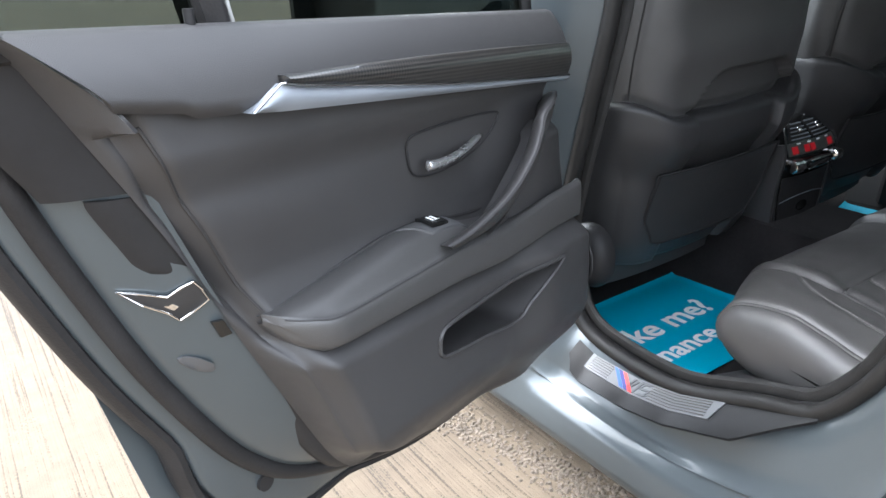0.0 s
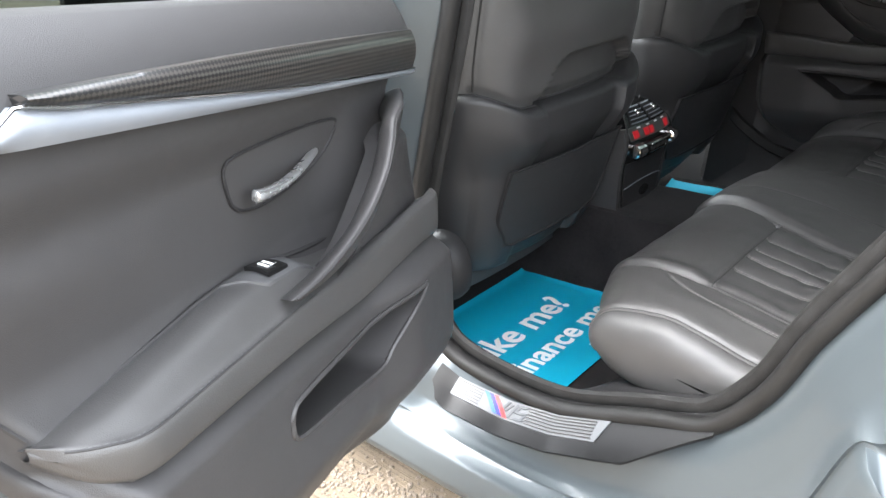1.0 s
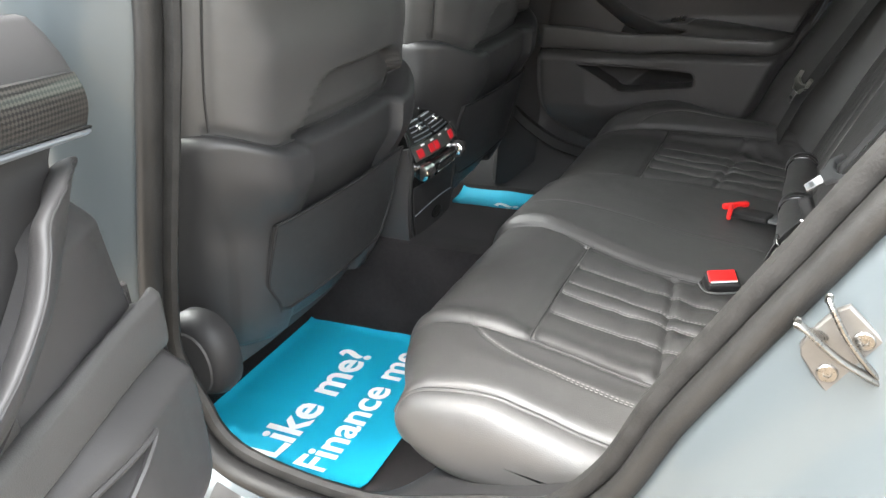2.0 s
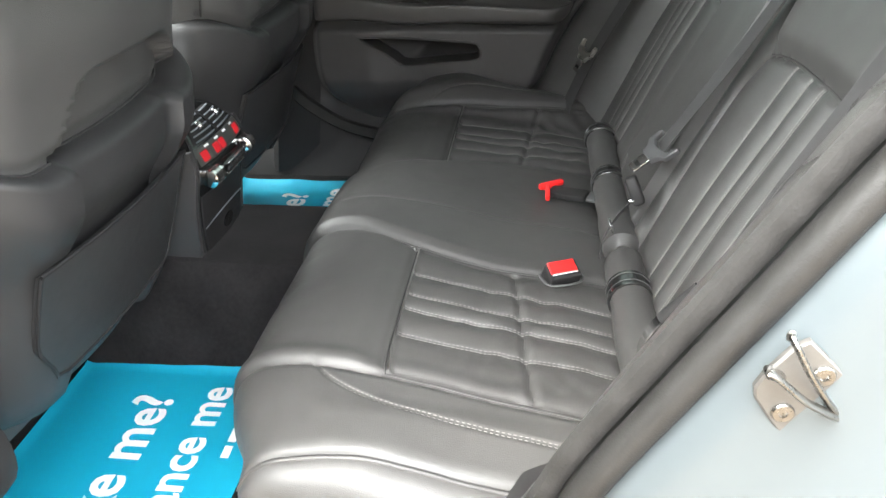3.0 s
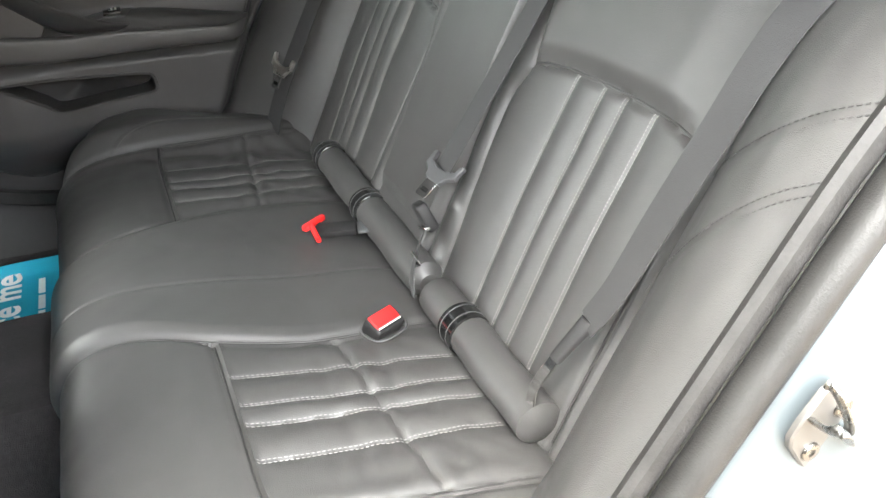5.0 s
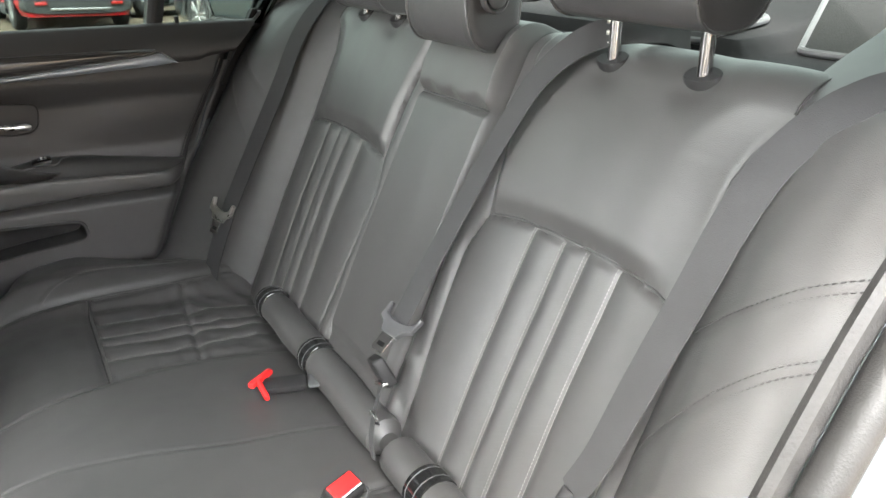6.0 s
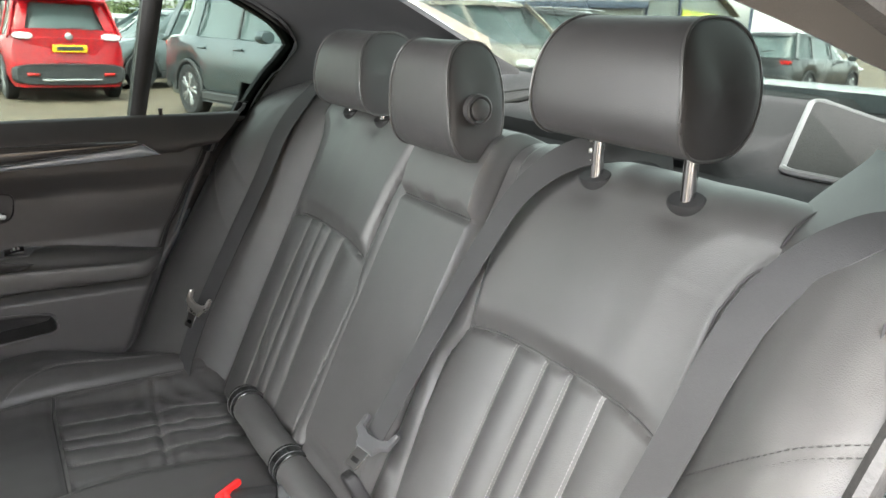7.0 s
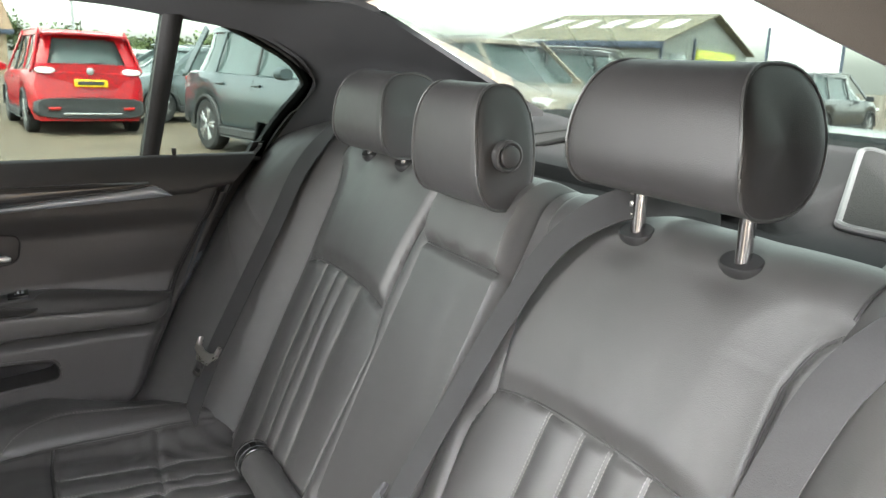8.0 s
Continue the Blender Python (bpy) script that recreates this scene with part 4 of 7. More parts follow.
# ---- front seats ----
def front_seat(cx, label):
    """Seat seen from behind: leather upper shell with a fold line, hard lower shell with a map pocket."""
    t = thing("front_seat", (cx, 1.35, 0.22), label, "car seat", "front seats")
    ymid = table([(0.40, 1.195), (0.46, 1.162), (0.55, 1.139), (0.65, 1.117), (0.76, 1.107), (0.90, 1.092), (1.05, 1.072), (1.18, 1.068), (1.24, 1.10), (1.27, 1.15)])
    HEM = 0.756
    lift = lambda r: 0.046 * smooth01((abs(r) - 0.58) / 0.40)
    half = table([(0.40, 0.25), (0.46, 0.275), (0.55, 0.285), (0.70, 0.30), (0.82, 0.312), (0.95, 0.31), (1.08, 0.29), (1.18, 0.25), (1.24, 0.20), (1.27, 0.13)])

    def section(z, dy=0.0, dw=0.0, depth=0.20):
        w = half(z) + dw
        y = ymid(z) + dy
        out = []
        for i in range(180):
            a = 2 * math.pi * i / 180
            c, s = math.cos(a), math.sin(a)
            p = 2.5 if s > 0 else 3.4
            k = (abs(c) ** p + abs(s) ** p) ** (-1 / p)
            px, py = w * c * k, -depth / 2 * s * k
            # back face bows toward the rear in the middle, side wings reach forward
            bow = 0.030 * (px / w) ** 2 if s > 0 else 0.085 * (px / w) ** 4
            out.append(Vector((cx + px, y + depth / 2 + py + bow, z)))
        return out
    back_side = lambda p, z: p.y < ymid(z) + 0.075
    roll_edge = lambda r: 0.022 * smooth01((0.50 - abs(r)) / 0.05) - 0.014 * math.exp(-((abs(r) - 0.72) / 0.17) ** 2)     # flat middle inside rounded edge rolls
    low = []
    for z in np.linspace(0.40, HEM, 40):
        out = smooth01((z - HEM + 0.13) / 0.10)
        o = section(z, 0.010 - 0.040 * out, -0.004 + 0.008 * out)
        for p in o:
            r = (p.x - cx) / half(z)
            if back_side(p, z):
                p.y += roll_edge(r)
            p.z += lift(r) * smooth01((z - HEM + 0.16) / 0.16)
        low.append(o)
    # rounded ledge under the leather hem
    for dz, dy, dw in ((0.006, -0.031, 0.003), (0.012, -0.028, 0.001), (0.018, -0.018, -0.004), (0.021, -0.004, -0.010), (0.021, 0.03, -0.03)):
        o = section(HEM, dy, dw)
        for p in o:
            r = (p.x - cx) / half(HEM)
            if back_side(p, HEM):
                p.y += roll_edge(r)
            p.z += dz + lift(r)
        low.append(o)
    part("lower_shell", loft(low), SHELL_TRIM, t, "black lower seat shell", smooth=60)

    def up_section(z, k):
        o = section(z)
        for p in o:
            r = (p.x - cx) / half(z)
            if back_side(p, z):
                # sunk field above the hem under an arched roll
                arch = 0.870 - 0.085 * smooth01(((-r if r < 0 else r - 0.32) - 0.14) / 0.34) ** 1.5
                sunk = smooth01((r + 0.49) / 0.05) * smooth01((0.80 - r) / 0.05) * smooth01((arch - z) / 0.012)
                p.y -= 0.014 * math.exp(-((abs(r) - 0.72) / 0.17) ** 2)
                p.y += 0.030 * sunk + k * 0.008
                p.y -= 0.010 * math.exp(-((z - 0.915) / 0.045) ** 2) * smooth01((0.8 - abs(r)) / 0.2)
                p.y += 0.007 * dent(abs(r) - 0.90, 0.02)
            p.z += lift(r) * (1 - smooth01((z - HEM - 0.01) / 0.16))
        return o
    H0 = HEM + 0.018
    ups = [section(H0 - 0.006, 0.03, -0.03)] + [up_section(z, k) for z, k in ((H0 - 0.003, 0.2), (H0, 0.9), (H0 + 0.006, 1.1), (H0 + 0.013, 0.9), (H0 + 0.02, 0.3), (H0 + 0.028, 0.0))] + [up_section(z, 0.0) for z in np.linspace(H0 + 0.035, 1.27, 120)]
    part("upper_shell", loft(ups), LEATHER, t, "black leather seat back with a hemmed lower edge", smooth=60)
    part("hem_piping", tube([p + Vector((0, -0.0005, 0.004)) for p in up_section(H0, 0.6) if back_side(p, H0)], 0.0020, 8), SEAM, t)
    for s in (-1, 1):
        line = []
        for z in np.linspace(H0 + 0.01, 1.2, 30):
            o = up_section(z, 0)
            p = min((q for q in o if back_side(q, z)), key=lambda q: abs((q.x - cx) / half(z) - s * 0.90))
            line.append(p + Vector((0, -0.0005, 0)))
        part("seam", tube(curve([line[i] for i in range(0, 30, 5)] + [line[-1]], 6), 0.0022, 6), SEAM, t)
    # map pocket: a stiff panel standing off the shell
    def pk(u, v):
        z = 0.462 + 0.19 * v
        w = 0.175 + 0.038 * smooth01(v / 0.45)
        x = (2 * u - 1) * w
        return Vector((cx + x, ymid(z) + 0.015 - 0.014 * v ** 3 + 0.030 * (x / 0.30) ** 2, z))
    part("map_pocket", slab(pk, 25, 14, (0, 0.008, 0)), SHELL_TRIM, t, "stiff black map pocket panel")
    edge = [pk(0, v) for v in np.linspace(1, 0.05, 10)] + [pk(u, 0) for u in np.linspace(0.06, 0.94, 14)] + [pk(1, v) for v in np.linspace(0.05, 1, 10)]
    part("pocket_rim", tube(edge, 0.003, 6), PLASTIC, t)
    part("pocket_lip", tube([pk(u, 1) for u in np.linspace(0, 1, 20)], 0.0028, 6), PLASTIC, t)
    # seat base, rails and side cover
    part("seat_base", slab(lambda u, v: (cx - 0.25 + 0.5 * u, 1.32 + 0.5 * v, 0.47 + 0.04 * v + 0.02 * abs(2 * u - 1) ** 3), 12, 10, (0, 0, -0.16)), LEATHER, t)
    for sx in (-0.2, 0.2):
        part("seat_rail", rbox((cx + sx, 1.66, 0.25), (0.045, 0.44, 0.05), 0.008), PLASTIC, t, "black seat rail")
    return t


front_seat(0.56, "black leather front seat seen from behind, with a map pocket")
front_seat(2 * C - 0.56, "black leather front seat seen from behind, with a map pocket")

# rounded belt anchor cover beside the near front seat
cover = thing("recliner_cover", (0.20, 1.17, 0.33), "rounded black plastic recliner cover beside the front seat", "trim")
part("cover_shell", loft([[Vector((0.235 - 0.05 * k, 1.215 + a * s, 0.475 + b * s)) for a, b in superloop(0.065, 0.075, 2.3, 24)] for k, s in ((0, 0.98), (0.4, 1.0), (0.8, 0.85), (1.0, 0.6))]), PLASTIC, cover)
part("cover_recess", loft([[Vector((0.185 - 0.006 * k, 1.215 + a * s, 0.475 + b * s)) for a, b in superloop(0.046, 0.056, 2.3, 20)] for k, s in ((0, 1.0), (0.5, 0.95))]), SEAM, cover)
pill = thing("pillar_trim_lower", (0.2, 1.25, 0.25), "black moulded trim on the middle pillar", "pillar trim")
part("trim_panel", slab(lambda u, v: (0.13 + 0.07 * u + 0.02 * math.sin(u * 3), (lambda z: float(np.interp(z, [0.3, 0.46, 0.64, 0.88, 1.03, 1.25], [1.175, 1.185, 1.155, 1.085, 1.045, 1.01])))(0.33 + 0.98 * v) + 0.05 + 0.11 * u, 0.33 + 0.98 * v), 10, 24, (0.0, 0.02, 0)), PLASTIC, pill)
pill2 = thing("pillar_trim_lower", (2 * C - 0.2, 1.25, 0.25), "black moulded trim on the middle pillar", "pillar trim")
part("trim_panel", slab(lambda u, v: (2 * C - 0.19 - 0.05 * u, 1.17 + 0.03 * u - 0.12 * v + 0.08 * u, 0.25 + 1.05 * v), 8, 16, (0.02, 0.02, 0)), PLASTIC, pill2)

# ---- centre console with rear climate panel ----
con = thing("centre_console", (C, 1.5, 0.36), "black centre console with rear air vents and climate controls", "console")


def console_loop(y, top, w, low=0.33):
    o = superloop(w, (top - low) / 2, 4.5, 28)
    return [Vector((C + a, y, (top + low) / 2 + b)) for a, b in o]


part("console_body", loft([console_loop(1.178, 0.61, 0.086, 0.39), console_loop(1.20, 0.655, 0.092, 0.36), console_loop(1.25, 0.68, 0.095), console_loop(1.3, 0.71, 0.10), console_loop(2.0, 0.70, 0.12)]), PLASTIC, con)
# rounded end of the console: its front and half width by height
FACE_Y = table([(0.405, 1.150), (0.46, 1.146), (0.52, 1.139), (0.555, 1.131), (0.585, 1.124), (0.608, 1.128), (0.630, 1.140), (0.650, 1.158), (0.667, 1.178), (0.680, 1.205)])
FACE_W = table([(0.405, 0.098), (0.46, 0.106), (0.52, 0.112), (0.565, 0.116), (0.595, 0.114), (0.622, 0.104), (0.648, 0.086), (0.668, 0.062), (0.680, 0.030)])
FX = C - 0.003


def face_at(x, z, h=0.0):
    """A point of the console's end, x across from its middle, raised by h."""
    e = 0.004
    n = Vector((0, -1, (FACE_Y(z + e) - FACE_Y(z - e)) / (2 * e))).normalized()
    return Vector((FX + x, FACE_Y(z) + 0.9 * x * x, z)) + n * h


def face_box(x, z, size, h, r):
    e = 0.004
    slope = math.atan2(FACE_Y(z + e) - FACE_Y(z - e), 2 * e)
    return moved(rbox((0, 0, 0), size, r), Matrix.Translation(face_at(x, z, h)) @ Matrix.Rotation(-slope, 4, "X"))


face_rows = []
for z in np.linspace(0.405, 0.680, 26):
    w = FACE_W(z)
    face_rows.append([face_at(w * k, z) for k in np.linspace(-1, 1, 17)] + [Vector((FX + w * k * 0.97, FACE_Y(z) + 0.035, z)) for k in np.linspace(1, -1, 9)])
part("control_face", loft(face_rows), GLOSS, con, "gloss black control panel")
part("face_rim", tube([face_at(FACE_W(z) * 0.985, z, 0.001) for z in np.linspace(0.41, 0.675, 24)], 0.0024, 7), PLASTIC, con, "thin black rim")
part("face_rim", tube([face_at(-FACE_W(z) * 0.985, z, 0.001) for z in np.linspace(0.41, 0.675, 24)], 0.0024, 7), PLASTIC, con, "thin black rim")
for sx in (-1, 1):
    vent = part("air_vent", slab(lambda u, v: face_at(sx * (0.006 + (FACE_W(0.632 + 0.034 * v) - 0.020) * u), 0.632 + 0.034 * v, 0.002), 8, 6, (0, 0.006, 0)), PLASTIC, con, "black air vent")
    for k in range(5):
        zk = 0.634 + 0.0075 * k
        part("vane", tube([face_at(sx * (0.008 + (FACE_W(zk) - 0.026) * f), zk, 0.0050) for f in np.linspace(0, 1, 6)], 0.0015, 6), SATIN, vent)
    part("vent_slider", face_box(sx * 0.040, 0.650, (0.012, 0.010, 0.014), 0.010, 0.003), CHROME, vent, "small bright slider")
LIT = bpy.data.materials.new("red_display")
LIT.use_nodes = True
_p = LIT.node_tree.nodes["Principled BSDF"]
_p.inputs["Base Color"].default_value = (0.05, 0.001, 0.001, 1)
_p.inputs["Emission Color"].default_value, _p.inputs["Emission Strength"].default_value = (1.0, 0.02, 0.04, 1), 0.10
DISPLAY = material("grey_display", (0.045, 0.05, 0.046), 0.35, var=0.08)
dsp = part("display", slab(lambda u, v: face_at((2 * u - 1) * 0.100, 0.599 + 0.028 * v, 0.0022), 14, 5, (0, 0.005, 0)), DISPLAY, con, "dark display with red digits")
for d, w in ((-0.078, 0.020), (-0.034, 0.018), (-0.010, 0.018), (0.072, 0.022)):
    part("digit", slab(lambda u, v, d=d, w=w: face_at(d + w * (u - 0.5), 0.603 + 0.016 * v, 0.0042), 3, 3, (0, 0.002, 0)), LIT, dsp, "red glowing digit")
for d in (-0.060, -0.02, 0.02, 0.060):
    part("display_mark", slab(lambda u, v, d=d: face_at(d + 0.014 * (u - 0.5), 0.6225 + 0.003 * v, 0.0042), 3, 2, (0, 0.001, 0)), WHITE, dsp)
for sx in (-1, 1):
    kb = face_at(sx * 0.066, 0.577, 0.010)
    ax = Vector((sx, 0.10, 0))
    kn = part("knob", sweep([kb, kb + ax * 0.002, kb + ax * 0.010, kb + ax * 0.026, kb + ax * 0.034, kb + ax * 0.036], lambda f: ring(0.0175 * (0.8 if f in (0, 1) else 1), 22), False, (0, 0.3, 1)), CHROME, con, "chrome thumb wheel")
    for d in (0.012, 0.018, 0.024):
        part("knob_groove", tube([kb + ax * d + Vector((0, 0.0176 * math.cos(a), 0.0176 * math.sin(a))) for a in np.linspace(0, 6.1, 18)], 0.0011, 5, True), SEAM, kn)
part("button_bar", face_box(0, 0.577, (0.118, 0.020, 0.026), 0.006, 0.006), GLOSS, con, "gloss black button bar")
part("bar_edge", face_box(0, 0.585, (0.086, 0.006, 0.005), 0.017, 0.002), CHROME, con, "chrome edge")
part("bar_edge", face_box(0, 0.567, (0.086, 0.005, 0.003), 0.017, 0.0012), CHROME, con, "chrome edge")
for d in (-0.032, -0.011, 0.011, 0.032):
    part("button", face_box(d, 0.576, (0.018, 0.006, 0.009), 0.017, 0.002), PLASTIC, con)
part("stowage_flap", slab(lambda u, v: face_at((2 * u - 1) * (FACE_W(0.42 + 0.12 * v) - 0.012), 0.42 + 0.12 * v, 0.0025), 16, 8, (0, 0.006, 0)), PLASTIC, con, "black stowage flap")
part("flap_line", tube([face_at((2 * u - 1) * 0.094, 0.482 - 0.012 * (2 * u - 1) ** 2, 0.0035) for u in np.linspace(0, 1, 16)], 0.0012, 6), SATIN, con)
part("flap_socket", loft([[face_at(0.024 * math.cos(a) * k, 0.447 + 0.014 * math.sin(a) * k, h) for a in [2 * math.pi * i / 20 for i in range(20)]] for k, h in ((1.0, 0.002), (1.0, 0.0045), (0.8, 0.0045), (0.7, 0.003))]), GLOSS, con)
for sx in (-1, 1):
    part("side_cheek", slab(lambda u, v: (FX + sx * (FACE_W(0.42 + 0.20 * v) + 0.010 - 0.006 * u), FACE_Y(0.42 + 0.20 * v) + 0.012 + 0.14 * u, 0.37 + 0.26 * v - 0.03 * u), 6, 12, (-sx * 0.012, 0, 0)), LEATHER_SOFT, con, "soft side cheek")

# ---- paper floor mats ----
def paper_mat(corner, along, across, w, h, lines, label):
    """A printed sheet: corner is its lower left as read, along its reading direction."""
    t = thing("paper_mat", corner, label, "floor mat", "paper floor mats")
    a, b = Vector(along).normalized(), Vector(across).normalized()
    zz = lambda p: carpet_z(p.x, p.y)

    def at(u, v):
        p = Vector(corner) + a * w * u + b * h * v
        z = max(0.0, zz(p) - 0.208) * 0.9 + 0.2145 + 0.0022 * noise.noise(Vector((u * 3, v * 3, corner[0] * 9))) + 0.018 * smooth01((v - 0.96) / 0.1) + 0.03 * smooth01((0.06 - u) / 0.06) * 0
        return Vector((p.x, p.y, z))
    part("sheet", slab(at, 40, 40, (0, 0, -0.0015)), PAPER, t, "bright blue printed paper")
    m = Matrix(((a.x, b.x, 0, 0), (a.y, b.y, 0, 0), (0, 0, 1, 0), (0, 0, 0, 1)))
    for text, size, du, dv in lines:
        vf = lettering(text, size, m)
        o = Vector(corner) + a * du + b * dv
        vs = []
        for v in vf[0]:
            p = o + Vector(v)
            u_, v_ = (p - Vector(corner)).dot(a) / w, (p - Vector(corner)).dot(b) / h
            vs.append((p.x, p.y, at(u_, v_).z + 0.0012 + (0.0004 if v[2] > 0 else 0)))
        part("lettering", (vs, vf[1]), WHITE, t, "bold white lettering", smooth=0)
    # a line of small print too fine to read
    for u0, u1 in ((0.50, 0.56), (0.58, 0.70), (0.72, 0.86)):
        part("print_bar", slab(lambda u, v: at(u0 + (u1 - u0) * u, 0.085 + 0.035 * v) + Vector((0, 0, 0.0014)), 4, 2, (0, 0, -0.0006)), WHITE, t, "small white print", smooth=0)
    return t


LINES = (("Like me?", 0.105, 0.010, 0.185), ("Finance me", 0.088, 0.010, 0.085))
paper_mat((0.270, 0.985, 0.2145), (1, 0.02, 0), (-0.02, 1, 0), 0.465, 0.40, LINES, "bright blue paper floor mat with bold white words")
paper_mat((1.140, 0.985, 0.2145), (1, 0.0, 0), (0, 1, 0), 0.465, 0.40, (("Like me?", 0.105, 0.035, 0.185), ("Finance me", 0.088, 0.035, 0.085)), "bright blue paper floor mat with bold white words")

# ---- belts and buckles ----
def belt(name_label, path, width, face, tongue_at=None, turn=0.0):
    t = thing("seat_belt", path[-1], name_label, "seat belt", "rear seat belts")
    fa = face if callable(face) else (lambda s: face)
    pr = flat(0.047, 0.0016)
    part("webbing", sweep(curve(path, 10), pr, False, fa), WEBBING, t, "ribbed black webbing")
    return t


def tongue(t, c, d, n, grip_mat=None):
    """Belt tongue: a T-shaped black grip with a steel blade. d points along the blade, n is its face."""
    d, n = Vector(d).normalized(), Vector(n).normalized()
    s = d.cross(n).normalized()
    c = Vector(c)
    put = lambda a, b, h: c + s * a + d * b + n * (h - 0.003)
    grip = [(-0.036, -0.024), (-0.030, -0.027), (-0.026, -0.010), (-0.010, -0.004), (0.010, -0.004), (0.026, -0.010), (0.030, -0.027), (0.036, -0.024), (0.035, 0.0), (0.022, 0.008), (0.016, 0.020), (-0.016, 0.020), (-0.022, 0.008), (-0.035, 0.0)]
    g = part("tongue_grip", prism(grip, put, 0.009, 0.002), grip_mat or TONGUE, t, "grey belt tongue")
    blade = [(-0.0125, 0.018), (0.0125, 0.018), (0.0125, 0.046), (0.010, 0.050), (-0.010, 0.050), (-0.0125, 0.046)]
    put2 = lambda a, b, h: c + s * a + d * b + n * (h)
    part("tongue_blade", prism(blade, put2, 0.003, 0.0006), CHROME, t, "steel blade")
    part("blade_slot", prism([(-0.007, 0.034), (0.007, 0.034), (0.007, 0.041), (-0.007, 0.041)], put2, 0.0034, 0.0002), GLOSS, t)


FACES = [Vector((0.10, 0.55, 0.83)), Vector((0.02, 0.80, 0.58)), Vector((0.02, 0.88, 0.45)), Vector((0.10, 0.89, 0.42)), Vector((0.30, 0.86, 0.40))]
b1 = belt("black seat belt lying over the near seat's outer edge", [(0.225, 0.02, 1.085), (0.250, 0.100, 1.090), (0.274, 0.143, 1.071), (0.300, 0.164, 1.041), (0.315, 0.191, 1.005), (0.322, 0.224, 0.953), (0.329, 0.255, 0.887), (0.345, 0.297, 0.786), (0.358, 0.329, 0.705), (0.372, 0.350, 0.658)], 0.047, lambda s: FACES[min(3, int(s * 4))].lerp(FACES[min(4, int(s * 4) + 1)], s * 4 - min(3, int(s * 4))))
part("anchor_sleeve", sweep(curve([(0.371, 0.348, 0.662), (0.374, 0.366, 0.640), (0.378, 0.385, 0.615)], 5), lambda f: [((0.011 - 0.003 * f) * math.cos(a), 0.0055 * math.sin(a)) for a in [2 * math.pi * i / 12 for i in range(12)]], False, (-0.4, 0.7, 0.5)), PLASTIC, b1, "black plastic sleeve")
part("lower_anchor", sweep(curve([(0.378, 0.384, 0.617), (0.384, 0.394, 0.594), (0.394, 0.400, 0.565), (0.402, 0.398, 0.535)], 4), flat(0.013, 0.004), False, (-0.4, 0.7, 0.5)), CHROME, b1, "steel belt anchor")
b2 = belt("black centre seat belt lying across the backrest", [(0.60, 0.0, 1.085), (0.612, 0.045, 1.098), (0.655, 0.115, 1.088), (0.715, 0.150, 1.035), (0.755, 0.185, 0.95), (0.783, 0.235, 0.84), (0.797, 0.315, 0.70), (0.80, 0.335, 0.665)], 0.047, (0.02, 0.906, 0.423))
tongue(b2, (0.796, 0.340, 0.664), (-0.15, 0.78, -0.60), (-0.244, 0.549, 0.775))
mb = part("mini_buckle", rbox((0.793, 0.369, 0.594), (0.038, 0.020, 0.050), 0.005, Matrix.Rotation(radians(-24), 4, "X") @ Matrix.Rotation(radians(20), 4, "Y")), PLASTIC, b2, "small black buckle")
part("mini_tongue", rbox((0.782, 0.376, 0.580), (0.032, 0.010, 0.006), 0.0015, Matrix.Rotation(radians(20), 4, "Y")), CHROME, mb, "steel tongue")
part("lower_webbing", sweep(curve([(0.792, 0.366, 0.590), (0.775, 0.383, 0.572), (0.752, 0.402, 0.558), (0.728, 0.420, 0.535), (0.712, 0.425, 0.505)], 8), flat(0.026, 0.0018), False, (0.3, 0.9, 0.3)), WEBBING, b2)
part("webbing_slider", tube([(0.742 + 0.014 * math.cos(a), 0.408 + 0.004 * math.sin(a), 0.553 + 0.012 * math.sin(a)) for a in np.linspace(0, 6.1, 14)], 0.002, 6, True), CHROME, b2, "steel slider")
b3 = belt("black seat belt hanging over the far seat with its tongue", [(1.61, 0.03, 1.10), (1.602, 0.085, 1.096), (1.570, 0.138, 1.066), (1.556, 0.196, 1.0), (1.544, 0.254, 0.895), (1.536, 0.324, 0.77), (1.527, 0.398, 0.635), (1.522, 0.444, 0.53), (1.515, 0.462, 0.475)], 0.047, (-0.38, 0.82, 0.42))
tongue(b3, (1.521, 0.417, 0.636), (-0.05, 0.45, -0.9), (-0.38, 0.82, 0.42), STEEL)



bm_ = Matrix.Translation((0.684, 0.487, 0.489)) @ Matrix.Rotation(radians(24), 4, "Z") @ Matrix.Rotation(radians(-24), 4, "Y")
bk = thing("belt_buckle", (0.684, 0.487, 0.48), "black belt buckle with a red button sunk in the cushion", "belt buckle", "belt buckles")
part("buckle_body", moved(rbox((0, 0, 0), (0.036, 0.054, 0.036), 0.005), bm_), PLASTIC, bk, "black plastic body")
part("release_button", moved(rbox((0.003, 0.001, 0.018), (0.024, 0.046, 0.006), 0.002), bm_), RED, bk, "bright red button")
part("button_edge", moved(rbox((-0.0105, 0.001, 0.0195), (0.0016, 0.044, 0.003), 0.0006), bm_), WHITE, bk)
part("buckle_surround", tube([(0.680 + 0.91 * a - 0.41 * b, 0.486 + 0.41 * a + 0.91 * b, 0.4885) for a, b in superloop(0.027, 0.034, 3, 28)], 0.0016, 6, True), GREYPL, bk, "thin moulded rim")


def bar(p, q, w, h, r=0.003):
    """A rounded bar between two points, w wide and h high."""
    return sweep([Vector(p), Vector(p).lerp(Vector(q), 0.06), Vector(p).lerp(Vector(q), 0.94), Vector(q)], lambda s: [(a * (0.82 if s in (0, 1) else 1), b * (0.82 if s in (0, 1) else 1)) for a, b in superloop(w / 2, h / 2, 4, 16)])


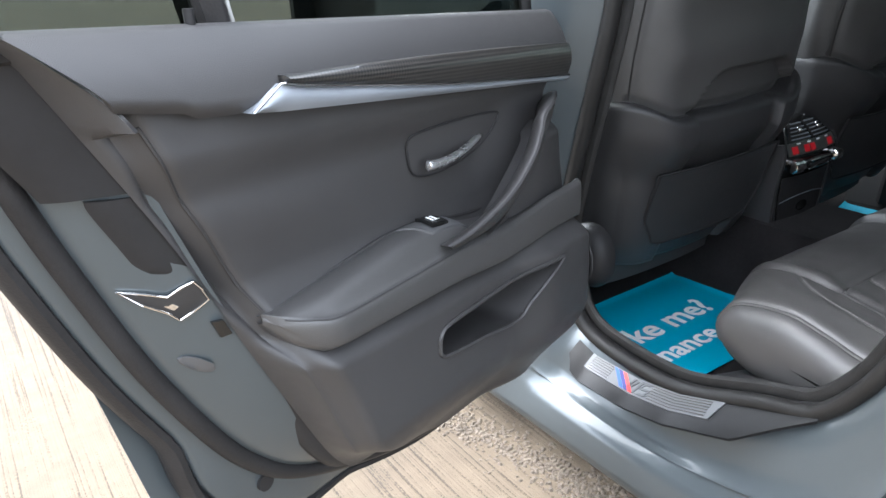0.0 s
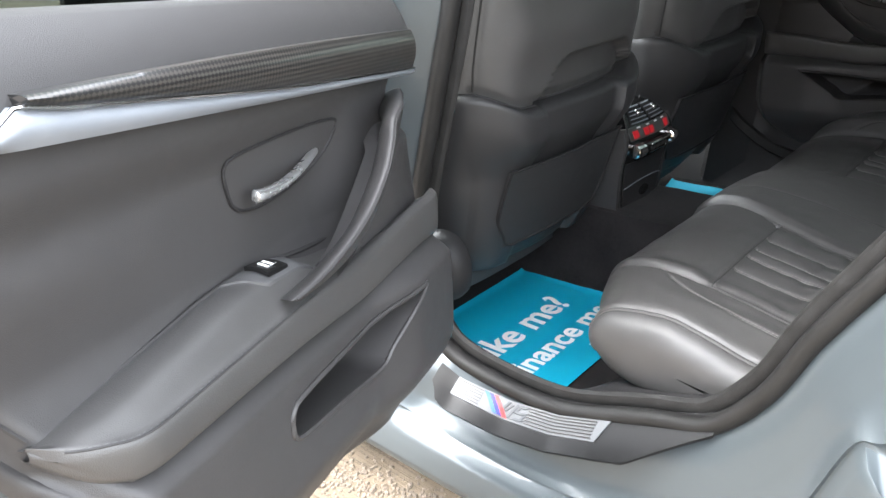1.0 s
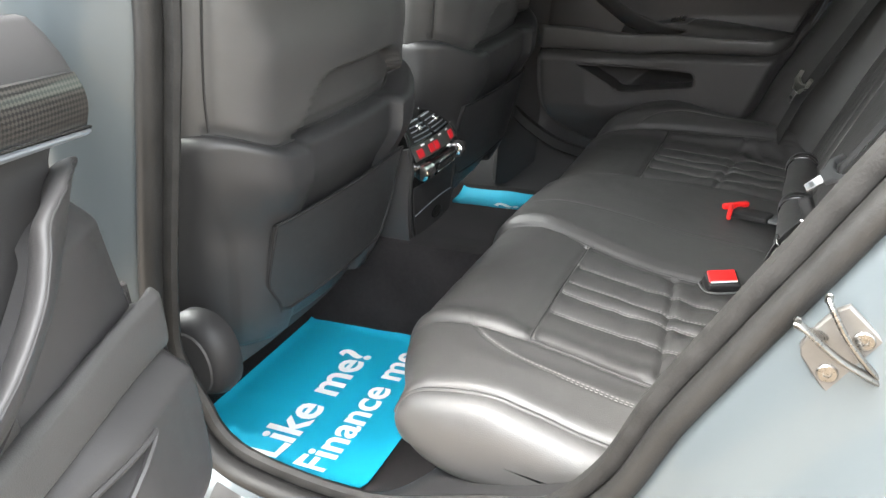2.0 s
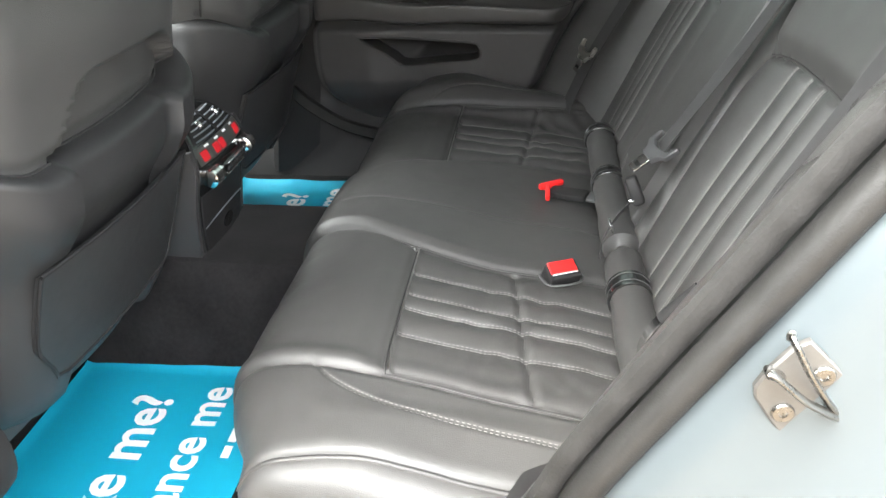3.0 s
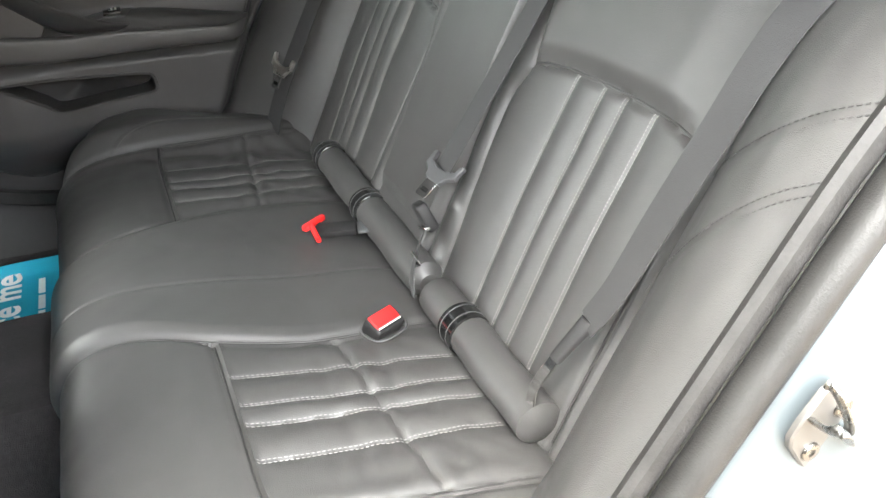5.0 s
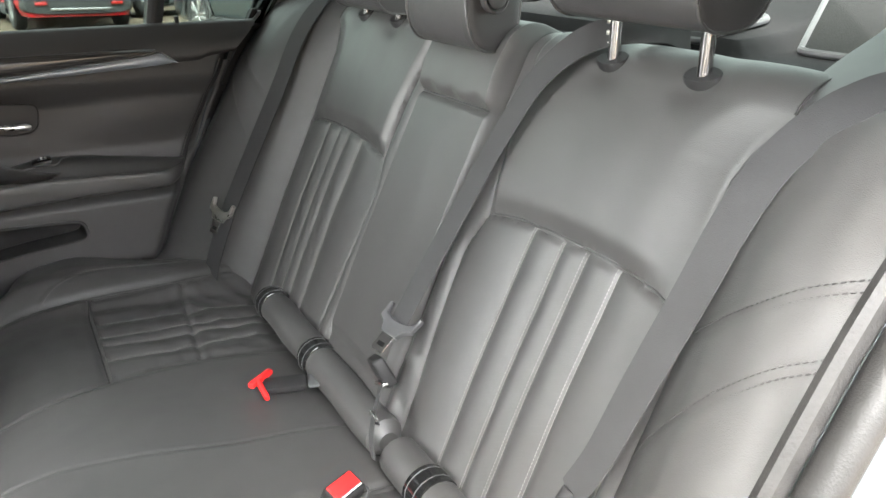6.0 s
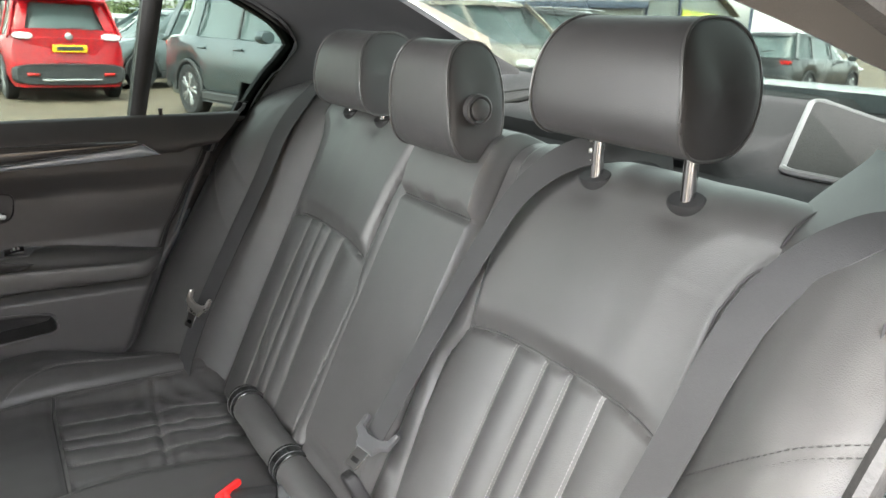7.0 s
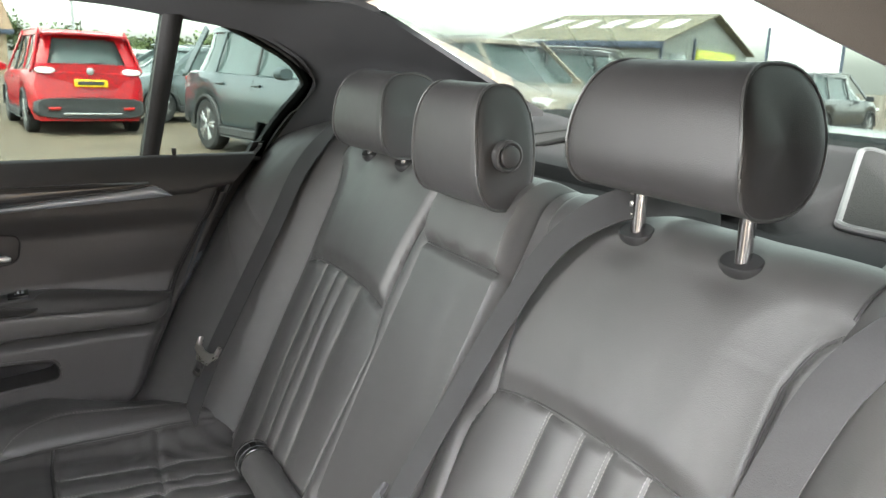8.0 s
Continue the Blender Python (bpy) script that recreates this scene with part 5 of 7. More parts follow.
bk2 = thing("belt_buckle", (0.98, 0.46, 0.485), "black belt buckle lying flat with a red button", "belt buckle", "belt buckles")
part("buckle_body", bar((0.992, 0.500, 0.498), (0.968, 0.432, 0.500), 0.040, 0.016), PLASTIC, bk2, "black webbing sleeve")
part("release_button", bar((0.992, 0.522, 0.506), (1.022, 0.478, 0.506), 0.012, 0.012), RED, bk2, "bright red button")
part("button_stem", bar((1.000, 0.507, 0.507), (0.950, 0.507, 0.500), 0.009, 0.010), RED, bk2)
part("strap_end", bar((0.968, 0.430, 0.500), (0.962, 0.410, 0.500), 0.042, 0.007), GREYTRIM, bk2, "grey strap end")

ZINC = material("dull_zinc", (0.115, 0.110, 0.104), 0.42, 0.6, var=0.12, scale=20)
ZINC_B = material("bright_zinc", (0.26, 0.25, 0.235), 0.28, 1.0, var=0.12, scale=20)
# ---- door striker on the wheel-arch jamb ----
st = thing("door_striker", (0.09, 0.325, 0.765), "zinc-plated steel door striker bolted to the jamb", "door striker")
sp = lambda y, z, h: Vector((0.086 - h, y, z))
plate = [(0.371, 0.745), (0.355, 0.722), (0.337, 0.700), (0.323, 0.702), (0.310, 0.717), (0.301, 0.732), (0.299, 0.757), (0.305, 0.765), (0.341, 0.799), (0.352, 0.792), (0.367, 0.769), (0.373, 0.755)]
part("striker_plate", prism(plate, sp, 0.006, 0.0018), ZINC, st, "grey zinc-plated plate")
part("striker_loop", sweep(curve([(0.082, 0.308, 0.731), (0.070, 0.322, 0.744), (0.056, 0.345, 0.764), (0.046, 0.368, 0.788), (0.044, 0.378, 0.797), (0.052, 0.376, 0.790), (0.068, 0.364, 0.776), (0.082, 0.356, 0.768)], 7), [(0.0026 * math.cos(a), 0.0052 * math.sin(a)) for a in [2 * math.pi * i / 14 for i in range(14)]], False, (1, 0.2, 0.1)), ZINC_B, st, "bright steel loop")
part("striker_arm", sweep(curve([(0.081, 0.309, 0.734), (0.070, 0.326, 0.757), (0.066, 0.342, 0.780), (0.070, 0.355, 0.802), (0.078, 0.358, 0.806)], 6), ring(0.0026, 10, 0.0045), False, (1, 0.2, 0.1)), ZINC_B, st, "bright steel arm")
for a, b in ((0.327, 0.770), (0.349, 0.734)):
    o = sp(a, b, 0.006)
    ringp = lambda r, h, f=0: [o + Vector((-h, r * (1 - f * (i % 2)) * math.cos(k), r * (1 - f * (i % 2)) * math.sin(k))) for i, k in enumerate([2 * math.pi * i / 24 for i in range(24)])]
    part("screw", loft([ringp(0.0085, 0), ringp(0.0085, 0.0015), ringp(0.0075, 0.0028), ringp(0.0042, 0.003, 0.3), ringp(0.004, 0.0012, 0.3)]), ZINC_B, st, "star-drive screw", smooth=25)

# ---- entry sill plate ----
RIBBED = material("dull_aluminium", (0.135, 0.14, 0.145), 0.48, 0.6, var=0.08, scale=9)
sill = thing("sill_plate", (0.08, 0.9, 0.33), "black entry sill plate with a ribbed metal insert", "sill plate")
top_z = lambda y: float(np.interp(y, [0.50, 0.58, 0.66, 0.75, 0.85, 0.95, 1.07, 1.13], [0.465, 0.431, 0.402, 0.371, 0.338, 0.323, 0.324, 0.344]))


def sill_at(y, w, h=0.0):
    """y along the sill; w from the inner edge (0) to the outer (1)."""
    return Vector((0.106 - 0.052 * w - 0.5 * h, y, top_z(y) - 0.004 - 0.030 * w - 0.01 * w * w + h))


def black_plate(u, v):
    y = 1.12 - 0.535 * u
    w = 1 - 0.92 * max(0.0, (u - 0.78) / 0.22)
    w *= 0.6 + 0.4 * smooth01(u / 0.05)
    return sill_at(y, 0.06 + v * 1.0 * max(0.08, w), 0.004)


part("plate_base", slab(black_plate, 50, 8, (0.003, 0, -0.006)), PIANO, sill)
ins = lambda u, v: sill_at(1.075 - 0.325 * u, 0.06 + 0.56 * v + 0.06 * u * v, 0.0065)
part("metal_insert", slab(lambda u, v: ins(u, v) if u < 0.95 else ins(0.95 + (u - 0.95) * (1 - 0.8 * v), v), 40, 6, (0.001, 0, -0.003)), RIBBED, sill, "brushed aluminium insert")
for k in range(6):
    v = 0.12 + 0.15 * k
    for u0, u1 in ((0.03, 0.20), (0.52, 0.93)):
        part("rib", tube([ins(u, v) + Vector((-0.0006, 0, 0.0012)) for u in np.linspace(u0, u1, 10)], 0.0011, 5), ZINC, sill)
BLUE = material("blue_enamel", (0.02, 0.10, 0.50), 0.45, var=0.05)
NAVY = material("deep_blue_enamel", (0.015, 0.02, 0.18), 0.45, var=0.05)
DARK = material("dark_inlay", (0.06, 0.065, 0.07), 0.4, var=0.1)
for i, mt in enumerate((BLUE, NAVY, RED)):
    f0 = 0.225 + 0.035 * i
    part("colour_bar", slab(lambda u, v, f0=f0: ins(f0 + 0.034 * u - 0.05 * (1 - v) + 0.05, 0.08 + 0.84 * v) + Vector((-0.0008, 0, 0.0016)) - Vector((0, 0.325 * 0.03 * (v - 0.5) * 2, 0)), 3, 4, (0.0005, 0, -0.001)), mt, sill, "slanted colour bar")
for f0, f1, v0, v1 in ((0.37, 0.385, 0.1, 0.9), (0.40, 0.415, 0.2, 0.6), (0.43, 0.445, 0.1, 0.9), (0.46, 0.52, 0.1, 0.25), (0.46, 0.475, 0.1, 0.55), (0.46, 0.52, 0.45, 0.58), (0.505, 0.52, 0.5, 0.9), (0.46, 0.52, 0.78, 0.9)):
    part("emblem_bar", slab(lambda u, v, a=(f0, f1, v0, v1): ins(a[0] + (a[1] - a[0]) * u - 0.03 * v, a[2] + (a[3] - a[2]) * v) + Vector((-0.0008, 0, 0.0016)), 3, 3, (0.0005, 0, -0.001)), DARK, sill, "dark emblem stroke")

# ---- rear doors ----
# door frame of reference: u from the hinge edge rearward, n into the cabin, z up (belt line level)
D_FRONT = table([(0.393, 0.25), (0.400, 0.19), (0.431, 0.118), (0.475, 0.068), (0.53, 0.042), (0.60, 0.034), (0.66, 0.036), (0.714, 0.044), (0.80, 0.060), (0.893, 0.070), (0.94, 0.060), (1.014, 0.058), (1.04, 0.07)])
D_REAR = table([(0.393, 0.26), (0.399, 0.319), (0.419, 0.434), (0.458, 0.543), (0.489, 0.606), (0.526, 0.646), (0.637, 0.692), (0.738, 0.744), (0.815, 0.783), (0.911, 0.833), (0.973, 0.864), (1.014, 0.905), (1.05, 0.944)])
D_TURN = table([(0.44, 0.59), (0.469, 0.621), (0.51, 0.648), (0.601, 0.694), (0.695, 0.740), (0.761, 0.770), (0.829, 0.803), (0.898, 0.841), (0.973, 0.885), (1.003, 0.903), (1.038, 0.923), (1.06, 0.935)])
D_COVER = table([(0.44, 0.600), (0.453, 0.622), (0.495, 0.655), (0.546, 0.680), (0.641, 0.722), (0.700, 0.749), (0.714, 0.764), (0.740, 0.772), (0.785, 0.792), (0.796, 0.800), (0.805, 0.826), (0.842, 0.847), (0.880, 0.866), (0.893, 0.866)])
D_UPPER = table([(0.893, 0.900), (0.927, 0.921), (0.953, 0.937), (1.0, 0.962), (1.06, 0.992)])
SHELL = curve([(0.955, 1.10, 0), (0.93, 1.0, 0), (0.908, 0.94, 0), (0.89, 0.885, 0), (0.867, 0.82, 0), (0.814, 0.691, 0), (0.745, 0.565, 0), (0.693, 0.500, 0), (0.64, 0.460, 0), (0.55, 0.423, 0), (0.44, 0.392, 0), (0.32, 0.374, 0), (0.20, 0.380, 0), (0.10, 0.43, 0), (0.045, 0.54, 0), (0.03, 0.70, 0), (0.03, 0.90, 0), (0.035, 1.05, 0)], 6)


def panel_n(u, z):
    """Relief of the trim panel below the belt pad."""
    n = -0.012
    # upper field is hollowed, bulging again below the strip
    n -= 0.026 * smooth01((0.93 - z) / 0.06) * smooth01((z - 0.70) / 0.08)
    n += 0.012 * math.exp(-((z - 0.83 - 0.10 * (u - 0.5)) / 0.05) ** 2) * smooth01((u - 0.45) / 0.2)
    # lower bulge round the pocket
    n += 0.045 * smooth01((0.71 - z) / 0.05) * smooth01((z - 0.42) / 0.12)
    # forward part rises to carry the pull
    n += 0.022 * smooth01((0.30 - u) / 0.12) * smooth01((0.92 - z) / 0.05)
    f, r = D_FRONT(z), D_REAR(z)
    e = min((u - f), (r - u), (z - 0.393) * 1.2)
    n -= 0.028 * (1 - smooth01(e / 0.035)) ** 2 + 0.03 * smooth01((0.50 - z) / 0.12)
    # map pocket
    return n


POCKET = [(0.490, 0.610), (0.484, 0.630), (0.458, 0.638), (0.34, 0.645), (0.183, 0.653), (0.166, 0.650), (0.203, 0.628), (0.251, 0.595), (0.285, 0.573), (0.374, 0.582), (0.464, 0.590), (0.486, 0.597)]
BOWL = [(q.x, q.y) for q in curve([(0.440, 0.860, 0), (0.439, 0.880, 0), (0.424, 0.888, 0), (0.366, 0.893, 0), (0.300, 0.895, 0), (0.243, 0.894, 0), (0.235, 0.885, 0), (0.254, 0.860, 0), (0.295, 0.838, 0), (0.371, 0.826, 0), (0.415, 0.828, 0), (0.434, 0.838, 0)], 4, True)]


def inside(poly, u, z):
    c, j = False, len(poly) - 1
    for i in range(len(poly)):
        (a, b), (d, e) = poly[i], poly[j]
        if (b > z) != (e > z) and u < (d - a) * (z - b) / (e - b) + a:
            c = not c
        j = i
    return c


def rear_door(M, base, label, wood):
    """M carries door coordinates into the world."""
    flip = M.to_3x3().determinant() < 0
    t = thing("rear_door", base, label, "car door", "rear doors")
    P = lambda u, n, z: M @ Vector((u, n, z))
    W = lambda pts: [P(*p) for p in pts]

    # painted shell: a band swept along the door's edge
    prof = [(-0.075, -0.048), (-0.055, -0.054), (-0.006, -0.088), (0.003, -0.097), (0.006, -0.112), (0.014, -0.118), (0.034, -0.122), (0.040, -0.127), (0.043, -0.140), (0.041, -0.152), (0.015, -0.158), (-0.10, -0.162), (-0.30, -0.165)]
    S = [Vector((p.x, p.y)) for p in SHELL]
    nr = []
    for i in range(len(S)):
        d = (S[min(i + 1, len(S) - 1)] - S[max(i - 1, 0)]).normalized()
        nr.append(Vector((-d.y, d.x)))
    mid = Vector((0.45, 0.75))
    nr = [q if q.dot(S[i] - mid) > 0 else -q for i, q in enumerate(nr)]
    ns, k = len(S), len(prof)
    wide = lambda i: 1 + 0.9 * smooth01((0.60 - S[i].y) / 0.10) * smooth01((S[i].x - 0.5) / 0.12)
    band = lambda u, v: (lambda i, q: P(S[i].x + nr[i].x * q[0] * (wide(i) if q[0] > 0.01 else 1), q[1], min(S[i].y + nr[i].y * q[0] * (wide(i) if q[0] > 0.01 else 1), 1.0 + (0.085 if q[0] > -0.01 and flip is False else 0))))(round(u * (ns - 1)), prof[round(v * (k - 1))])
    part("door_shell", grid(band, ns, k), PAINT, t, "silver-blue painted door shell")
    part("outer_skin", slab(lambda u, v: P(0.06 + 0.86 * u - 0.10 * (1 - v) * u, -0.162 - 0.01 * math.sin(v * 3), 0.46 + 0.54 * v), 14, 10, tuple(M.to_3x3() @ Vector((0, 0.002, 0)))), PAINT, t)
    part("edge_seal", sweep([P(S[i].x + nr[i].x * 0.014, -0.108, S[i].y + nr[i].y * 0.014) for i in range(ns - 12)], ring(0.0125, 10), False, tuple(M.to_3x3() @ Vector((0, 1, 0)))), RUBBER, t, "black rubber seal")
    # rubber seal made wide so its black also draws the shaded underside
    part("outer_seal_shade", sweep([P(S[i].x + nr[i].x * 0.047 * wide(i), -0.146, S[i].y + nr[i].y * 0.047 * wide(i)) for i in range(ns - 12)], [(0.012 * math.cos(a), 0.022 * math.sin(a)) for a in [2 * math.pi * j / 10 for j in range(10)]], False, tuple(M.to_3x3() @ Vector((0, 1, 0)))), RUBBER, t, "black outer seal, widened to draw the skin's shaded underside")

    # trim panel
    def pan(u, v):
        z = 0.393 + (0.972 - 0.393) * v ** 0.8
        a, b = D_FRONT(z), D_REAR(z)
        s = a + (b - a) * u
        n = panel_n(s, z)
        return P(s, n, z)
    vs, fs = grid(pan, 150, 170)
    inv = M.inverted()
    loc = [inv @ Vector(v) for v in vs]
    fs = [f for f in fs if not any(inside(o, sum(loc[i].x for i in f) / 4, sum(loc[i].z for i in f) / 4) for o in (POCKET, BOWL))]
    part("door_card", (vs, fs), LEATHER_SOFT, t, "black soft-touch door panel")
    part("panel_seam", tube([P(D_REAR(z) - 0.019, panel_n(D_REAR(z) - 0.019, z) + 0.0005, z) for z in np.linspace(0.956, 0.738, 40)], 0.0021, 6), SEAM, t)
    # return of the panel's edge to the shell
    rim = [(D_FRONT(z), z) for z in np.linspace(0.95, 0.395, 40)] + [(0.255, 0.393)] + [(D_REAR(z), z) for z in np.linspace(0.395, 0.50, 16)]
    part("card_edge", grid(lambda u, v: (lambda q: P(q[0] + (0.004 * v if q[0] > 0.33 else -0.004 * v), panel_n(*q) - 0.05 * v, q[1] + 0.004 * v))(rim[round(u * (len(rim) - 1))]), len(rim), 4), PLASTIC, t)

    # rear return of the panel, its upper cover and the lower cover beside the latch
    def side_return(u, v):
        z = 0.45 + 0.605 * u
        a, b = D_REAR(z), max(D_TURN(z), D_REAR(z) + 0.006)
        n0 = panel_n(a, z) if z < 0.955 else 0.006 - 0.30 * (z - 0.955)
        return P(a - 0.002 + (b - a + 0.002) * v, n0 + (-0.047 - n0) * v ** 1.2 + 0.004 * math.sin(v * math.pi), z)
    part("card_side", slab(side_return, 80, 12, tuple(M.to_3x3() @ Vector((-0.006, -0.004, 0)))), LEATHER_SOFT, t, "black side return of the panel")
    part("upper_cover", slab(lambda u, v: (lambda z: P(D_TURN(z) - 0.003 + (D_UPPER(z) - D_TURN(z) + 0.003) * v, -0.049 - 0.020 * v - 0.012 * v ** 6, z))(0.893 + 0.165 * u), 24, 14, tuple(M.to_3x3() @ Vector((-0.004, -0.010, 0)))), PLASTIC, t, "black corner cover")
    part("lower_cover", slab(lambda u, v: (lambda z: P(D_TURN(z) - 0.003 + (max(D_COVER(z), D_TURN(z) + 0.001) - D_TURN(z) + 0.003) * v, -0.050 - 0.012 * v - 0.010 * v ** 5, z))(0.452 + 0.436 * u), 90, 8, tuple(M.to_3x3() @ Vector((-0.006, -0.012, 0)))), PLASTIC, t, "black moulded cover beside the latch")
    # pocket liner
    pc = Vector((sum(p[0] for p in POCKET) / len(POCKET), sum(p[1] for p in POCKET) / len(POCKET)))
    PO = [(p.x, p.y) for p in curve([(a, b, 0) for a, b in POCKET], 4, True)]
    loops = []
    for s, d in ((1.03, 0.004), (1.0, -0.002), (0.99, -0.03), (0.95, -0.075)):
        loops.append([P(pc.x + (a - pc.x) * s, panel_n(a, b) + d, pc.y + (b - pc.y) * s) for a, b in PO])
    part("door_pocket", loft(loops[1:], False), LEATHER_SOFT, t, "dark door pocket")
    part("pocket_floor", loft([loops[-1], [P(pc.x, -0.07, pc.y)] * len(PO)], False), PLASTIC, t)
    part("pocket_lip", tube([P(a, panel_n(a, b) + 0.001, b) for a, b in PO], 0.0035, 6, True), LEATHER_SOFT, t)

    # belt pad above the strip, running on over the rear corner
    foot = table([(0.0, 0.957), (0.725, 0.957), (0.78, 0.962), (0.83, 0.968), (0.865, 0.973), (0.95, 0.985)])
    def beltpad(u, v):
        z0 = 0.957
        s0 = 0.045 + 0.82 * u
        z = foot(s0) + (1.036 - foot(s0)) * v
        s = 0.045 + (D_REAR(min(z, 1.05)) - 0.045) * u
        n = 0.006 + 0.010 * math.sin(min(1, v * 5) * math.pi / 2) - 0.004 - 0.032 * v ** 2.2
        n -= 0.020 * (1 - smooth01((s - 0.045) / 0.02)) ** 2
        return P(s, n, z)
    part("belt_pad", slab(beltpad, 70, 26, tuple(M.to_3x3() @ Vector((0, -0.010, 0.003)))), LEATHER_SOFT, t, "black padded belt rail")

    # trim strip: weave above, satin metal below
    wt = lambda s: 0.988 + 0.004 * math.sin((s - 0.06) * 4.5)
    wb = lambda s: float(np.interp(s, [0.05, 0.40, 0.66, 0.69], [0.938, 0.955, 0.978, 0.983]))
    sb = lambda s: float(np.interp(s, [0.05, 0.40, 0.70, 0.735], [0.929, 0.942, 0.955, 0.958]))
    part("decor_strip", slab(lambda u, v: (lambda s: P(s, 0.017 + 0.007 * math.sin(v * 3.0), wb(s) + (wt(s) - wb(s)) * v))(0.074 + 0.616 * u), 40, 8, tuple(M.to_3x3() @ Vector((0, -0.02, 0)))), wood, t, "glossy dark patterned decor strip")
    part("metal_trim", slab(lambda u, v: (lambda s: P(s - 0.045 * smooth01((u - 0.9) / 0.1) * (v - 1) * -1 * 0, 0.014 + 0.006 * math.sin(v * 3.1), sb(s) + (min(wb(s) - 0.001, 0.985 - max(0, s - 0.692) * 0.62) - sb(s)) * v))(0.074 + 0.662 * u), 50, 6, tuple(M.to_3x3() @ Vector((0, -0.02, 0)))), SATIN, t, "brushed satin metal trim")
    part("bright_edge", tube([P(s, 0.0205, wb(s) - 0.001) for s in np.linspace(0.075, 0.69, 24)] + [P(0.70, 0.0205, 0.982), P(0.715, 0.020, 0.972), P(0.735, 0.018, 0.958)], 0.0016, 6), CHROME, t, "bright edge line")

    # arm rest
    back_z = table([(0.05, 0.745), (0.30, 0.748), (0.42, 0.763), (0.50, 0.763), (0.58, 0.752), (0.66, 0.740), (0.745, 0.728)])
    edge_z = table([(0.05, 0.752), (0.15, 0.747), (0.23, 0.738), (0.32, 0.731), (0.42, 0.733), (0.55, 0.727), (0.66, 0.722), (0.70, 0.727), (0.729, 0.731)])
    low_z = table([(0.05, 0.692), (0.142, 0.692), (0.30, 0.683), (0.45, 0.688), (0.66, 0.686), (0.69, 0.690), (0.712, 0.703), (0.729, 0.727)])

    def arm(u, v):
        s = 0.045 + 0.684 * u
        tip = math.sqrt(max(0.0, 1 - max(0.0, (s - 0.655) / 0.075) ** 2))
        bk = -0.036
        fr = bk + (0.066 * smooth01((s + 0.03) / 0.09) + 0.004) * max(0.08, tip)
        zb, zf, lo = back_z(s), edge_z(s), low_z(s)
        hollow = 0.016 * smooth01((0.40 - s) / 0.06)
        pts = [(bk, zb + 0.001), (bk + (fr - bk) * 0.25, zb + (zf - zb) * 0.1 + 0.007 * tip - hollow), (bk + (fr - bk) * 0.6, zb + (zf - zb) * 0.4 + 0.009 * tip - hollow), (fr - 0.010 * tip, zf + 0.005), (fr - 0.002, zf + 0.0015), (fr + 0.001, zf - 0.005), (fr + 0.001, (zf + lo) / 2), (fr - 0.001, lo + 0.006), (fr - 0.006 * tip, lo), (fr - 0.020 * tip, lo - 0.004), (bk, lo - 0.004)]
        c = ARMC(pts)
        q = c[round(v * (len(c) - 1))]
        return P(s, q[0], q[1])
    ARMC = lambda pts: [(p.x, p.y) for p in curve([(a, b, 0) for a, b in pts], 4)]
    part("armrest", grid(arm, 110, 41), LEATHER, t, "black leather armrest with a stitched edge", smooth=60)
    part("seam", tube([Vector(arm(u, 0.0)) + M.to_3x3() @ Vector((0, 0.006, 0.0015)) for u in np.linspace(0.3, 0.99, 60)], 0.0028, 6), SEAM, t)
    part("seam", tube([arm(u, 0.405) for u in np.linspace(0.53, 0.985, 60)], 0.0011, 6), SEAM, t)
    path = [arm(u, 0.385) for u in np.linspace(0.53, 0.97, 60)]
    part("stitching", stitches(path, tuple(M.to_3x3() @ Vector((0, 0.5, 0.9))), r=0.0005, dash=0.004, gap=0.002), GREYPL, t)
    lift = M.to_3x3() @ Vector((0, 0.001, 0.0025))
    sw = part("switch_plate", slab(lambda u, v: Vector(arm(0.475 + 0.175 * u - 0.05 * v * u, 0.03 + 0.17 * v)) + lift, 12, 6, tuple(M.to_3x3() @ Vector((0, 0, -0.004)))), GREYPL, t, "grey window switch plate")
    part("window_switch", slab(lambda u, v: Vector(arm(0.535 + 0.055 * u, 0.06 + 0.12 * v)) + lift * (2.2 + 1.2 * u), 6, 5, tuple(M.to_3x3() @ Vector((0, 0, -0.005)))), GLOSS, sw, "window switch")
    for a0, a1, b0, b1 in ((0.560, 0.566, 0.09, 0.15), (0.553, 0.578, 0.145, 0.155), (0.572, 0.578, 0.11, 0.15)):
        part("switch_mark", slab(lambda u, v: Vector(arm(a0 + (a1 - a0) * u, b0 + (b1 - b0) * v)) + lift * 3.6, 2, 3, tuple(M.to_3x3() @ Vector((0, 0, -0.0006)))), WHITE, sw)

    # pull handle: a leaf-shaped band leaning off the panel
    pl = curve([(0.462, 0.750, 0), (0.42, 0.760, 0), (0.37, 0.778, 0), (0.317, 0.803, 0), (0.268, 0.840, 0), (0.243, 0.872, 0), (0.222, 0.898, 0), (0.16, 0.909, 0), (0.10, 0.910, 0), (0.064, 0.908, 0)], 8)
    pr_ = curve([(0.418, 0.728, 0), (0.375, 0.732, 0), (0.335, 0.740, 0), (0.292, 0.760, 0), (0.235, 0.803, 0), (0.200, 0.832, 0), (0.172, 0.856, 0), (0.14, 0.870, 0), (0.095, 0.876, 0), (0.064, 0.877, 0)], 8)
    npl = len(pl)

    def pull(u, v):
        i = round(u * (npl - 1))
        a, b = pl[i], pr_[i]
        k = u
        rise = 0.030 + 0.022 * math.sin(math.pi * min(1, k * 1.05)) - 0.044 * smooth01((k - 0.66) / 0.34)
        ang = 2 * math.pi * v
        w, hgt = 0.5 - 0.5 * math.cos(ang), math.sin(ang)
        p = a.lerp(b, w)
